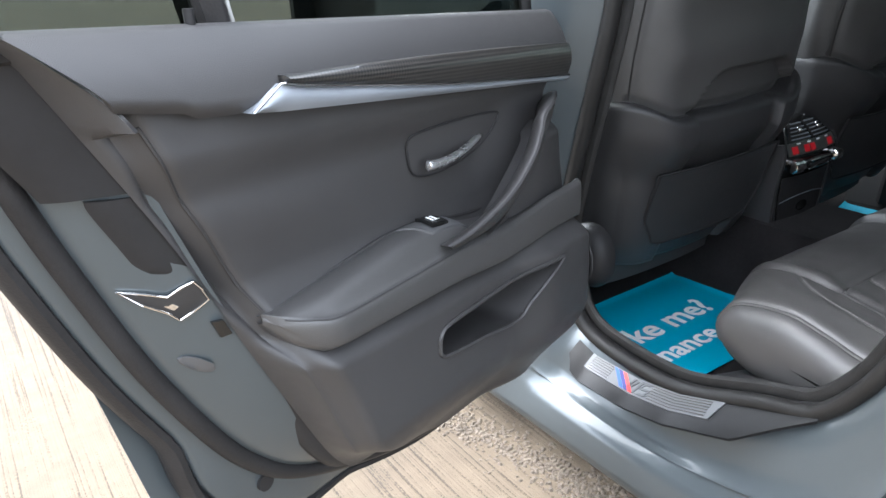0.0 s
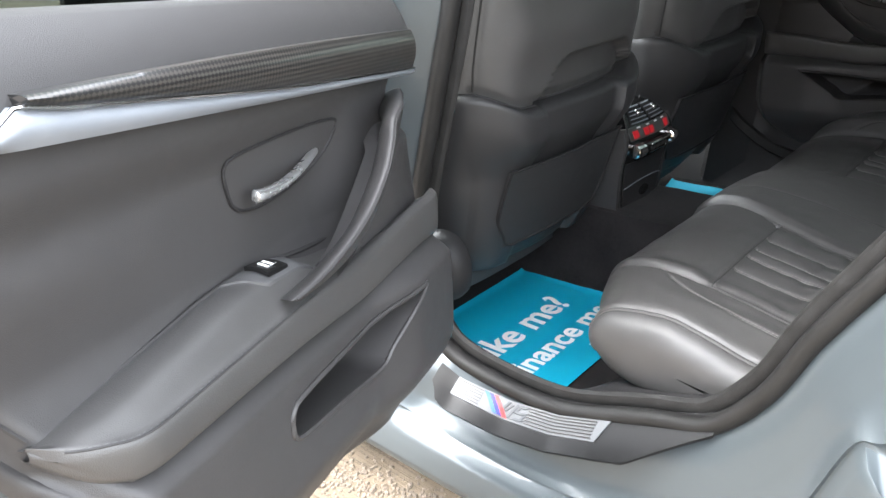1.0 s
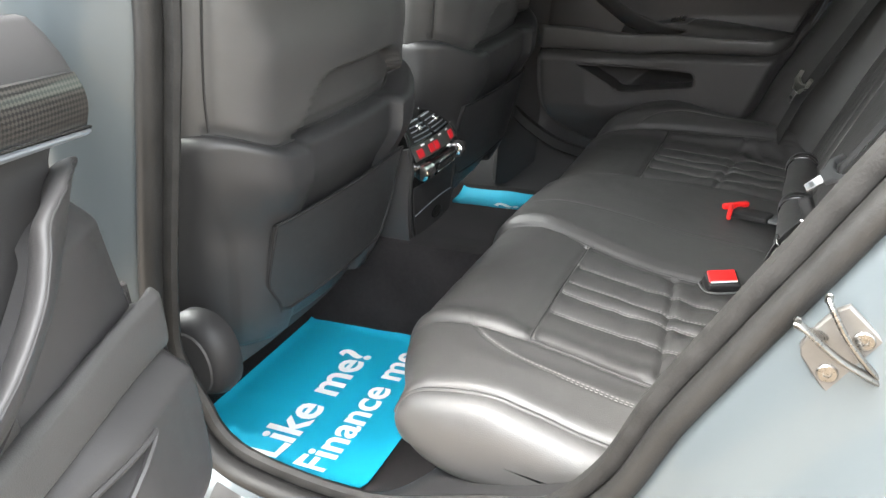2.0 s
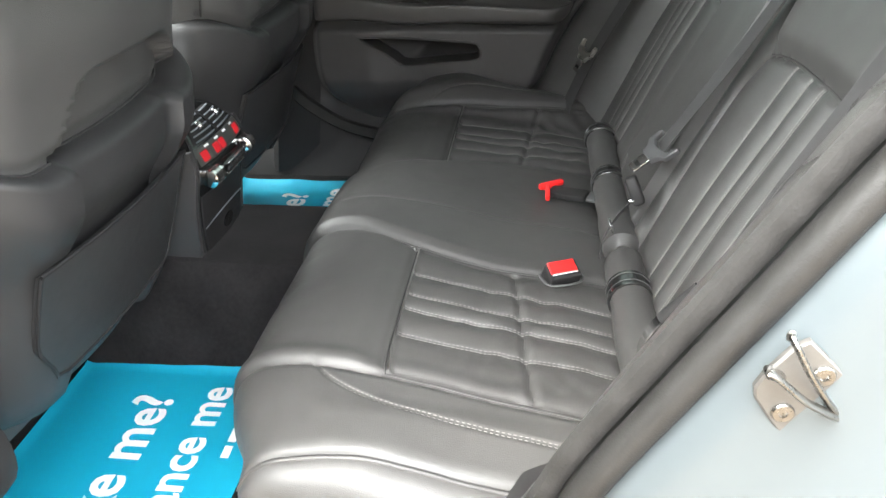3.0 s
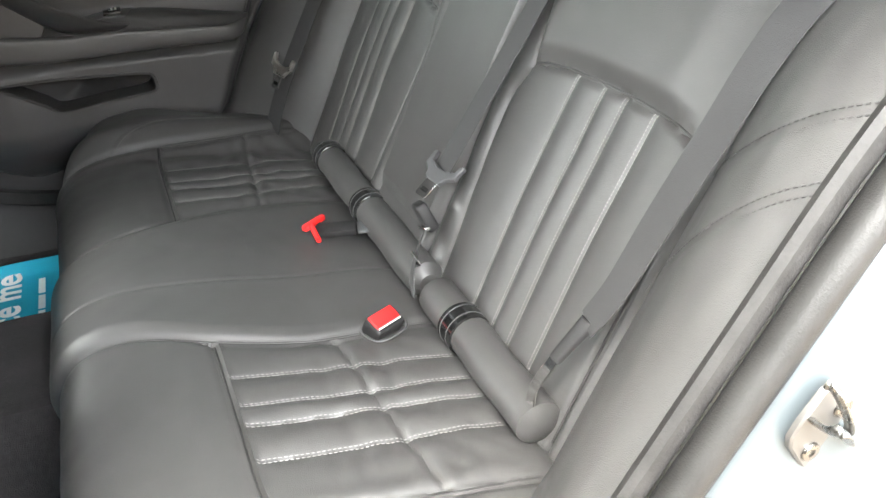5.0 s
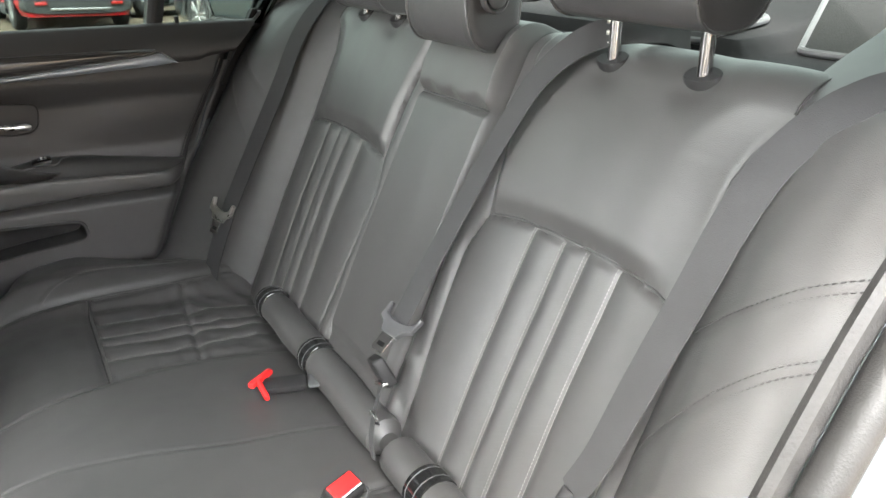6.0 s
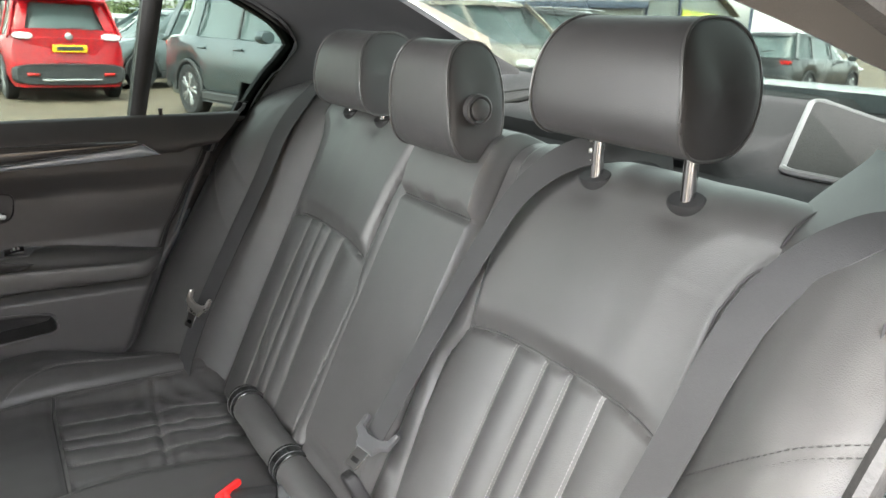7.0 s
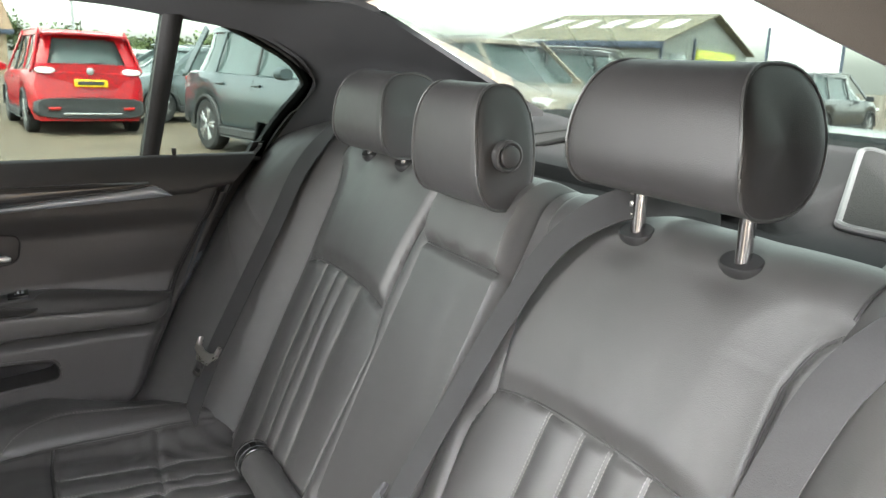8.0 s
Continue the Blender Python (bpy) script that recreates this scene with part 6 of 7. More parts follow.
        return P(p.x, rise + 0.004 + hgt * (0.010 if hgt > 0 else 0.016) - 0.030 * w, p.y)
    part("pull_handle", grid(pull, npl, 20, cv=True), LEATHER_SOFT, t, "curved black pull handle", smooth=70)
    part("pull_seam", tube([Vector(pull(u, 0.09)) for u in np.linspace(0.02, 0.98, 50)], 0.0011, 6), SEAM, t)
    part("pull_base", slab(lambda u, v: (lambda a, f: P(a.x + (f - a.x) * u, 0.012 + 0.004 * math.sin(u * 3) - 0.016 * u ** 3 - 0.030 * smooth01((a.y - 0.84) / 0.04), a.y))(pr_[8 + round(v * (npl - 25))], min(D_FRONT(pr_[8 + round(v * (npl - 25))].y) + 0.002, pr_[8 + round(v * (npl - 25))].x - 0.002)), 10, npl - 24, tuple(M.to_3x3() @ Vector((0, -0.02, 0)))), LEATHER_SOFT, t, "black panel beside the pull handle")
    part("pull_foot", slab(lambda u, v: (lambda a: P(a.x - 0.02 * u, 0.012 + 0.018 * (1 - u), a.y + 0.0 - (a.y - 0.722) * 0.85 * u))(pr_[round(v * 24)]), 6, 25, tuple(M.to_3x3() @ Vector((0, -0.015, 0)))), LEATHER_SOFT, t)

    # release lever in its bowl
    bc, bn = (0.315, 0.866), -0.036
    lp = lambda s, d: [P(bc[0] + (a - bc[0]) * s, (panel_n(a, b) if s > 0.99 else panel_n(a, b) * s + bn * (1 - s)) + d, bc[1] + (b - bc[1]) * s) for a, b in BOWL]
    bowl = part("handle_bowl", loft([lp(1.03, 0.002), lp(1.0, 0.0025), lp(0.965, -0.002), lp(0.90, -0.010), lp(0.72, -0.022), lp(0.4, -0.030), lp(0.1, -0.032)]), LEATHER_SOFT, t, "black recessed handle bowl")
    part("bowl_rim", tube(lp(1.015, 0.0022), 0.0019, 6, True), PLASTIC, bowl)
    lev = curve([(0.424, bn + 0.018, 0.8455), (0.41, bn + 0.022, 0.8455), (0.375, bn + 0.023, 0.8475), (0.33, bn + 0.018, 0.854), (0.285, bn + 0.008, 0.861), (0.272, bn + 0.000, 0.863)], 8)
    part("release_lever", sweep(W(lev), lambda s: [((0.0085 - 0.0062 * s ** 0.7) * (0.55 + 0.45 * smooth01(s / 0.06)) * math.cos(a), 0.0065 * (0.55 + 0.45 * smooth01(s / 0.06)) * math.sin(a)) for a in [2 * math.pi * i / 14 for i in range(14)]], False, tuple(M.to_3x3() @ Vector((0, 1, 0)))), LEVER, t, "satin chrome release lever")

    # glass, its posts and the lock pin
    part("window_glass", slab(lambda u, v: P(0.09 + 0.615 * u + 0.055 * u * v, -0.055, 1.012 + 0.335 * v), 4, 4, tuple(M.to_3x3() @ Vector((0, -0.004, 0)))), GLASS, t, "door glass, tinted to dim the yard").visible_shadow = False
    q = part("quarter_glass", slab(lambda u, v: P(0.70 + 0.385 * u + 0.05 * (1 - u) * v, -0.0555, 1.012 + (0.325 - 0.14 * u * u) * v), 8, 4, tuple(M.to_3x3() @ Vector((0, -0.004, 0)))), GLASS, t, "quarter glass, tinted to dim the yard")
    q.visible_shadow = False
    part("glass_divider", slab(lambda u, v: P(0.684 + (0.033 + 0.010 * v) * u + 0.064 * v, -0.03 - 0.012 * abs(2 * u - 1), 1.01 + 0.32 * v), 6, 6, tuple(M.to_3x3() @ Vector((0, -0.04, 0)))), RUBBER, t, "black window divider")
    part("waist_seal", tube([P(s, -0.046, 1.014 + 0.006 * s) for s in np.linspace(0.08, 0.95, 20)], 0.006, 8), RUBBER, t)
    part("window_frame", sweep(W(curve([(0.075, -0.06, 1.0), (0.10, -0.06, 1.15), (0.14, -0.065, 1.29), (0.25, -0.07, 1.345), (0.45, -0.07, 1.362), (0.63, -0.07, 1.358), (0.81, -0.07, 1.334), (0.935, -0.07, 1.314), (1.022, -0.07, 1.276), (1.082, -0.07, 1.222), (1.104, -0.07, 1.185), (1.090, -0.07, 1.128), (1.05, -0.068, 1.09), (0.99, -0.065, 1.02)], 8)), [(0.014 * math.cos(a), 0.014 * math.sin(a)) for a in [2 * math.pi * i / 10 for i in range(10)]], False, tuple(M.to_3x3() @ Vector((0, 1, 0)))), RUBBER, t, "black window frame")
    part("lock_pin", tube([P(0.752, -0.030, 1.02), P(0.752, -0.030, 1.035), P(0.752, -0.030, 1.052)], 0.005, 10, up=(1, 0, 0.1)), PLASTIC, t, "black lock pin")
    part("pin_ring", tube([P(0.752 + 0.010 * math.cos(a), -0.030 + 0.010 * math.sin(a), 1.030) for a in np.linspace(0, 6.2, 16)], 0.0022, 6, True), CHROME, t)

    # latch, child lock and plugs on the rear edge
    edge_at = lambda zz: min(range(ns), key=lambda i: abs(S[i].y - zz) + (10 if S[i].x < 0.5 else 0))
    def on_edge(a, b, h):
        i = edge_at(b)
        return P(a, -0.088 + (0.9 * (S[i].x - a) - 0.006) * 0.70 + 0.002 + h, b)
    mouth = [(0.850, 0.790), (0.832, 0.772), (0.811, 0.757), (0.803, 0.748), (0.790, 0.756), (0.777, 0.766), (0.783, 0.780), (0.789, 0.790), (0.800, 0.785), (0.812, 0.777), (0.830, 0.784)]
    latch = part("latch", prism(mouth, on_edge, 0.003, 0.001), SEAM, t, "dark latch opening")
    part("latch_rim", tube([on_edge(a, b, 0.0035) for a, b in mouth], 0.0013, 6, True), CHROME, latch, "bright steel rim")
    part("latch_pawl", prism([(0.815, 0.766), (0.807, 0.760), (0.802, 0.764), (0.809, 0.770)], on_edge, 0.0055, 0.0008), CHROME, latch)
    part("child_lock", prism([(0.775, 0.738), (0.765, 0.739), (0.756, 0.719), (0.766, 0.716)], on_edge, 0.0045, 0.001), GLOSS, t, "black child-lock slot")
    part("plug", prism([(0.786 + 0.016 * math.cos(a) - 0.004 * math.sin(a), 0.685 + 0.012 * math.cos(a) + 0.006 * math.sin(a)) for a in [2 * math.pi * i / 20 for i in range(20)]], on_edge, 0.003, 0.0006), GREYPL, t, "grey oval plug")
    i = edge_at(0.50)
    part("plug", tube([P(0.693, -0.132, 0.452), P(0.693, -0.114, 0.452)], 0.0125, 18, up=(1, 0, 0.1)), RUBBER, t, "black rubber stop")
    return t


CHECK = thing("door_check", (0.05, 1.14, 0.66), "ribbed black rubber door check boot on the pillar", "door check")
for _k in range(5):
    part("bellows_rib", rbox((0.045 - 0.009 * _k, 1.150 - 0.010 * _k, 0.680), (0.006, 0.022 + 0.006 * (_k % 2), 0.040 + 0.006 * (_k % 2)), 0.003, Matrix.Rotation(radians(45), 4, "Z")), RUBBER, CHECK)


OPEN = Matrix(((-0.931, 0.365, 0, 0.0), (-0.365, -0.931, 0, 1.03), (0, 0, 1, 0), (0, 0, 0, 1))) @ Matrix(((1, 0, 0, 0), (0, 1, 0, 0), (0.08, 0, 1, 0), (0, 0, 0, 1)))
rear_door(OPEN, (-0.35, 0.95, 0.42), "open silver-blue rear door with a black leather inner panel", CARBON)
SHUT = Matrix(((0, -1, 0, 1.668), (-1, 0, 0, 1.176), (0, 0, 1, 0), (0, 0, 0, 1))) @ Matrix(((1, 0, 0, 0), (0, 1, 0, 0), (0.0, 0, 1, -0.006), (0, 0, 0, 1)))
rear_door(SHUT, (1.75, 0.75, 0.42), "closed rear door with a black inner panel", CARBON)

# the yard falls gently away from the car
YARD = Matrix(((0.9999, 0, 0.0141, 0), (0.0003, 0.9997, -0.0235, 0), (-0.0141, 0.0235, 0.9996, 0), (0, 0, 0, 1)))
# ---- yard: parked cars, building, sign, trees ----
TYRE = material("tyre_rubber", (0.02, 0.02, 0.021), 0.8, var=0.2, bump=0.3, bump_scale=60)
ALLOY = material("alloy", (0.42, 0.43, 0.44), 0.35, 0.8, var=0.08)
DARKPL = material("dark_grey_plastic", (0.035, 0.036, 0.038), 0.6, var=0.15)
LAMP_R = material("red_lens", (0.45, 0.015, 0.012), 0.2, var=0.1, coat=0.5)
LAMP_W = material("clear_lens", (0.75, 0.77, 0.78), 0.15, var=0.1, coat=0.5)
PLATE_Y = material("yellow_plate", (0.80, 0.52, 0.02), 0.45, var=0.04)


def body_paint(name, c, metal=0.2, coat=0.6):
    return material(name, c, 0.3, metal, var=0.03, scale=2, coat=coat, rvar=0.02)


def car(name_label, at, heading, paint, L=4.4, Wd=1.82, H=1.62, hatch=True, plate=None, roof_rail=True, size=1.0):
    """A parked car in its own frame: x forward, y left, z up; lofted body with arches, glass, lamps and wheels."""
    t = thing("parked_car", YARD @ Matrix.Translation(at) @ Matrix.Rotation(heading, 4, "Z") @ Matrix.Scale(size, 4), name_label, "car", "parked cars")
    B = t.matrix_basis
    P = lambda x, y, z: B @ Vector((x, y, z))
    hw = Wd / 2
    wheel_r, wb = 0.345, L * 0.6
    xf, xr = wb / 2, -wb / 2
    top_z = table([(-L / 2, 0.62), (-L / 2 + 0.05, 0.98), (-L / 2 + 0.16, 1.04), (-L * 0.25, 1.05), (0, 1.04), (L * 0.22, 1.02), (L * 0.27, 1.03), (L * 0.40, 0.93), (L / 2 - 0.10, 0.82), (L / 2 - 0.02, 0.66), (L / 2, 0.55)])
    half_y = table([(-L / 2, hw * 0.80), (-L / 2 + 0.12, hw * 0.93), (-L * 0.3, hw), (L * 0.25, hw), (L * 0.42, hw * 0.93), (L / 2 - 0.08, hw * 0.80), (L / 2, hw * 0.62)])
    loops = []
    for x in np.linspace(-L / 2, L / 2, 61):
        zt, w = top_z(x), half_y(x)
        zb = 0.24
        for cx in (xf, xr):
            d = abs(x - cx)
            if d < 0.41:
                zb = max(zb, 0.30 + math.sqrt(max(0, 0.41 ** 2 - d * d)) * 0.98)
        zb = min(zb, zt - 0.05)
        side = [(w * 0.90, zb), (w * 0.99, zb + (zt - zb) * 0.25), (w, zb + (zt - zb) * 0.55), (w * 0.975, zb + (zt - zb) * 0.80), (w * 0.93, zb + (zt - zb) * 0.96), (w * 0.86, zt)]
        lo = [P(x, y, z) for y, z in side] + [P(x, -y, z) for y, z in reversed(side)]
        loops.append(lo)
    part("body", loft(loops), paint, t, "glossy paintwork")
    gl = lambda pts, z: [P(a, b, z) for a, b in pts]
    # glasshouse and roof
    rx0, rx1 = -L / 2 + 0.16, L * 0.25
    sec = []
    for f, z in ((0, 1.02), (0.35, 1.16), (0.7, 1.36), (0.92, H - 0.07), (1, H - 0.03)):
        a = rx0 + (0.34 if hatch else 0.7) * f ** 1.3
        b = rx1 - 0.85 * f
        w = hw * (0.91 - 0.20 * f)
        sec.append([P(x, y, z) for x, y in [((a + b) / 2 + (b - a) / 2 * u, w * v) for u, v in superloop(1, 1, 7, 40)]])
    part("window_glass", loft(sec), CARGLASS2, t, "dark windows with sky reflection in their colour")
    roof = []
    for k, z in ((1.02, H - 0.105), (1.0, H - 0.04), (0.9, H - 0.008), (0.55, H)):
        a, b, w = rx0 + 0.25, rx1 - 0.70, hw * 0.755
        roof.append([P((a + b) / 2 + (b - a) / 2 * u * k, w * v * k, z) for u, v in superloop(1, 1, 5, 40)])
    part("roof", loft(roof), paint, t)
    # pillars over the glass
    for s in (-1, 1):
        for x0, x1, th in ((rx0 + 0.03, rx0 + 0.33, 0.16), (-0.05, -0.10, 0.045), (rx1 - 0.02, rx1 - 0.86, 0.10), (-L * 0.26, -L * 0.245, 0.05)):
            part("pillar", sweep([P(x0 + (x1 - x0) * f ** 1.1, s * hw * (0.925 - 0.20 * f), 1.03 + (H - 1.07) * f) for f in np.linspace(0, 1, 6)], flat(th, 0.03), False, tuple(B.to_3x3() @ Vector((0, s, 0.2)))), paint if th != 0.045 else DARKPL, t)
        mir = P(rx1 - 0.25, s * (hw + 0.10), 1.06)
        part("door_mirror", loft([[mir + B.to_3x3() @ Vector((d, a, b)) for a, b in superloop(0.11 * k, 0.075 * k, 3, 16)] for d, k in ((-0.05, 0.9), (0, 1), (0.07, 0.7))]), paint, t, "door mirror")
        part("side_cladding", sweep([P(x, s * (half_y(x) * 0.985), 0.30) for x in np.linspace(xr + 0.43, xf - 0.43, 12)], flat(0.05, 0.17), False, (0, 0, 1)), DARKPL, t)
        [part("door_handle", moved(rbox((x, s * (hw * 0.995), 0.90), (0.19, 0.03, 0.03), 0.01), B), paint, t) for x in (0.05, -0.92)]
        [part("shut_line", sweep([P(x, s * hw * k, z) for k, z in ((0.985, 0.36), (1.003, 0.62), (0.985, 0.88), (0.93, 1.02))], ring(0.005, 5), False, (1, 0, 0)), DARKPL, t) for x in (-0.08, 0.98, -0.98)]
        if roof_rail:
            part("roof_rail", tube([P(x, s * hw * 0.66, H + 0.02 - 0.03 * abs(x + 0.3) ** 3) for x in np.linspace(-1.3, 0.55, 10)], 0.018, 8), ALLOY, t, "roof rail")
        for cx in (xf, xr):
            c = Vector((cx, s * (hw - 0.11), wheel_r))
            loopw = lambda r, y: [P(c.x + r * math.cos(a), c.y + s * y, c.z + r * math.sin(a)) for a in [2 * math.pi * i / 36 for i in range(36)]]
            wh = part("wheel", loft([loopw(0.24, -0.1), loopw(wheel_r - 0.02, -0.1), loopw(wheel_r, -0.07), loopw(wheel_r, 0.07), loopw(wheel_r - 0.03, 0.10), loopw(0.235, 0.095), loopw(0.23, 0.06)]), TYRE, t, "black tyre")
            part("rim", loft([loopw(0.235, 0.092), loopw(0.225, 0.097), loopw(0.215, 0.05), loopw(0.05, 0.04)]), DARKPL, wh)
            [part("spoke", moved(rbox((0, 0, 0), (0.20, 0.02, 0.04), 0.008), B @ Matrix.Translation((c.x, c.y + s * 0.088, c.z)) @ Matrix.Rotation(a, 4, "Y") @ Matrix.Translation((0.12, 0, 0))), ALLOY, wh, "alloy spoke") for a in [2 * math.pi * i / 5 + d for i in range(5) for d in (-0.16, 0.16)]]
            part("arch_trim", tube([P(cx + 0.40 * math.cos(a), s * (hw * 0.985), 0.32 + 0.40 * math.sin(a)) for a in np.linspace(0, math.pi, 18)], 0.03, 8), DARKPL, t)
        part("tail_lamp", loft([[P(-L / 2 + 0.03 + d, s * (hw * 0.72 - d * 0.1) + s * a, (1.05 if plate else 0.93) + b) for a, b in superloop(0.15 * k, 0.055 * k, 2.4, 20)] for d, k in ((0.10, 1), (0.0, 1), (-0.02, 0.85))]), LAMP_R if not plate else LAMP_W, t, "tail lamp")
        part("headlamp", loft([[P(L / 2 - 0.17 + d, s * (hw * 0.68 + a * 1.0), 0.74 + b + a * s * s * 0.1) for a, b in superloop(0.22 * k, 0.075 * k, 2.6, 20)] for d, k in ((-0.12, 1), (0.06, 1), (0.10, 0.8))]), LAMP_W, t, "clear headlamp")
        part("fog_lamp", loft([[P(L / 2 - 0.06 + d, s * (hw * 0.62 + a), 0.42 + b) for a, b in superloop(0.13 * k, 0.05 * k, 3, 16)] for d, k in ((-0.1, 1), (0.0, 1), (0.03, 0.8))]), DARKPL, t)
        part("reflector", [*map(list, moved(rbox((-L / 2 - 0.07, s * hw * 0.62, 0.45), (0.05, 0.18, 0.05), 0.012), B))], LAMP_R, t)
    part("rear_bumper", loft([[P(-L / 2 + 0.03 - d + 0.12 * (a / (hw * 0.9)) ** 4, a, 0.45 + b) for a, b in superloop(hw * 0.93 * k, 0.17 * k, 5, 40)] for d, k in ((-0.05, 1), (0.08, 1), (0.13, 0.93))]), DARKPL, t, "dark lower bumper")
    part("tailgate_panel", loft([[P(-L / 2 + 0.06 - d + 0.09 * (a / (hw * 0.8)) ** 2, a, 0.83 + b) for a, b in superloop(hw * 0.82 * k, 0.20 * k, 5, 40)] for d, k in ((-0.05, 1), (0.05, 1), (0.075, 0.95))]), paint, t)
    part("rear_wiper", tube([P(-L / 2 + 0.17, 0.05, 1.17), P(-L / 2 + 0.18, -0.28, 1.20)], 0.012, 6), DARKPL, t)
    part("grille", loft([[P(L / 2 - 0.10 + d, a, 0.66 + b) for a, b in superloop(0.42 * k, 0.10 * k, 4, 24)] for d, k in ((-0.1, 1), (0.07, 1), (0.09, 0.9))]), GRILLE, t, "mesh grille")
    part("front_bumper", loft([[P(L / 2 - 0.10 + d - 0.12 * (a / hw) ** 2, a, 0.36 + b) for a, b in superloop(hw * 0.86 * k, 0.12 * k, 4, 40)] for d, k in ((-0.1, 1), (0.06, 1), (0.10, 0.92))]), DARKPL, t)
    if plate:
        part("upper_tailgate", loft([[P(-L / 2 + 0.10 - d + 0.10 * (a / (hw * 0.8)) ** 2, a, 1.04 + b) for a, b in superloop(hw * 0.88 * k, 0.13 * k, 5, 40)] for d, k in ((-0.08, 1), (0.06, 1), (0.085, 0.95))]), paint, t)
        for s in (-1, 1):
            part("rear_corner", slab(lambda u, v: P(rx0 + 0.34 * v ** 1.3 - 0.022 + 0.05 * u * u, s * hw * (0.91 - 0.20 * v) * (0.76 + 0.25 * u - 0.06 * v * (1 - u)), 1.05 + (H - 1.10) * v), 5, 6, tuple(B.to_3x3() @ Vector((0.05, 0, 0)))), paint, t)
        part("window_header", slab(lambda u, v: P(rx0 + 0.30 - 0.05 * v, (2 * u - 1) * hw * (0.72 + 0.02 * v), H - 0.06 - 0.09 * v), 8, 3, tuple(B.to_3x3() @ Vector((0.05, 0, 0)))), paint, t)
        pl_ = part("number_plate", [*map(list, moved(rbox((-L / 2 - 0.045, 0.0, 0.86), (0.02, 0.52, 0.12), 0.006), B))], PLATE_Y, t, "yellow rear plate")
        part("plate_bar", [*map(list, moved(rbox((-L / 2 - 0.057, 0.0, 0.86), (0.004, 0.40, 0.06), 0.002), B))], DARKPL, pl_)
        part("badge", loft([[P(-L / 2 - 0.03 - d, 0.06 * math.cos(a) * k, 1.05 + 0.06 * math.sin(a) * k) for a in [2 * math.pi * i / 20 for i in range(20)]] for d, k in ((-0.03, 1), (0.0, 1), (0.008, 0.7))]), ALLOY, t, "round bright badge")
        part("roof_spoiler", slab(lambda u, v: P(-L / 2 + 0.42 - 0.26 * v, (2 * u - 1) * hw * 0.70, H - 0.035 - 0.03 * v - 0.02 * abs(2 * u - 1) ** 3), 12, 5, (0, 0, -0.03)), paint, t)
        part("aerial", tube([P(-L / 2 + 0.6, 0, H), P(-L / 2 + 0.55, 0, H + 0.16)], 0.008, 6), DARKPL, t)
        part("skid_trim", sweep([P(-L / 2 - 0.09, y, 0.36) for y in np.linspace(-0.45, 0.45, 6)], flat(0.03, 0.04), False, (0, 0, 1)), ALLOY, t)
    return t


# opaque base raised so its colour carries the sky's reflection
CARGLASS2 = material("sky_toned_glass", (0.075, 0.10, 0.10), 0.06, var=0.3, scale=2, rvar=0.02, spec=0.35)
GRILLE = material("bright_mesh", (0.18, 0.18, 0.18), 0.35, 0.7, var=0.5, scale=40, bump=1.0, bump_scale=45, voronoi=True)
RED_P = body_paint("red_paint", (0.40, 0.006, 0.012), 0.0, 0.25)
BLUE_P = body_paint("dark_blue_grey_paint", (0.040, 0.058, 0.065), 0.3)
GREY_P = body_paint("pale_blue_grey_paint", (0.12, 0.15, 0.158), 0.3)
CREAM_P = body_paint("champagne_paint", (0.26, 0.225, 0.18), 0.3)
BLACK_P = body_paint("black_paint", (0.02, 0.022, 0.024), 0.1)
WHITE_P = body_paint("white_paint", (0.4, 0.4, 0.39), 0.0)

car("red compact SUV with a yellow rear plate", (16.2, -0.36, 0), radians(5), RED_P, 4.37, 1.84, 1.72, plate=True)
car("dark blue-grey SUV with alloy wheels", (10.39, -3.16, 0), radians(-168), BLUE_P, 4.5, 1.84, 1.66, size=1.1)
car("pale blue-grey estate car behind the dark SUV", (18.2, -3.0, 0), radians(115), GREY_P, 4.5, 1.8, 1.62)
car("champagne SUV with a mesh grille", (12.9, -7.85, 0), radians(-176.5), CREAM_P, 4.7, 1.95, 1.74, size=1.13)
car("black SUV behind the champagne one", (13.2, -10.1, 0), radians(-95), BLACK_P, 4.6, 1.88, 1.70, size=1.1)
car("black SUV beside the sign", (13.0, -18.2, 0), radians(-79), BLACK_P, 4.6, 1.88, 1.66)
car("dark saloon parked behind the sign", (17.5, -21.5, 0), radians(-75), BLACK_P, 4.5, 1.8, 1.5, hatch=False, roof_rail=False)
car("white hatchback beyond the red SUV", (22.5, -2.6, 0), radians(10), WHITE_P, 4.2, 1.78, 1.55)
car("silver-grey car beside the red SUV", (21.0, 2.3, 0), radians(4), GREY_P, 4.4, 1.8, 1.6)

# ---- sheds, house, sign and pole ----
CLADDING = material("pale_grey_cladding", (0.24, 0.26, 0.24), 0.6, var=0.06, scale=0.8, bump=0.5, bump_scale=6, aniso=(1, 1, 0.02))
ROOFING = material("tan_roof_sheet", (0.16, 0.14, 0.095), 0.7, var=0.12, scale=0.6, bump=0.6, bump_scale=5, aniso=(1, 0.02, 1))
GUTTER = material("navy_fascia", (0.04, 0.055, 0.09), 0.5, var=0.1)
TILES = material("brown_roof_tile", (0.20, 0.125, 0.080), 0.8, var=0.2, scale=3, bump=0.8, bump_scale=8)
BRICKS = material("buff_brick", (0.36, 0.27, 0.19), 0.85, var=0.2, scale=4)
SIGN_Y = material("yellow_green_sign", (0.55, 0.60, 0.06), 0.5, var=0.05)
SIGN_W = material("white_sign_panel", (0.78, 0.78, 0.76), 0.5, var=0.04)
INK = material("navy_print", (0.03, 0.035, 0.07), 0.5, var=0.05)


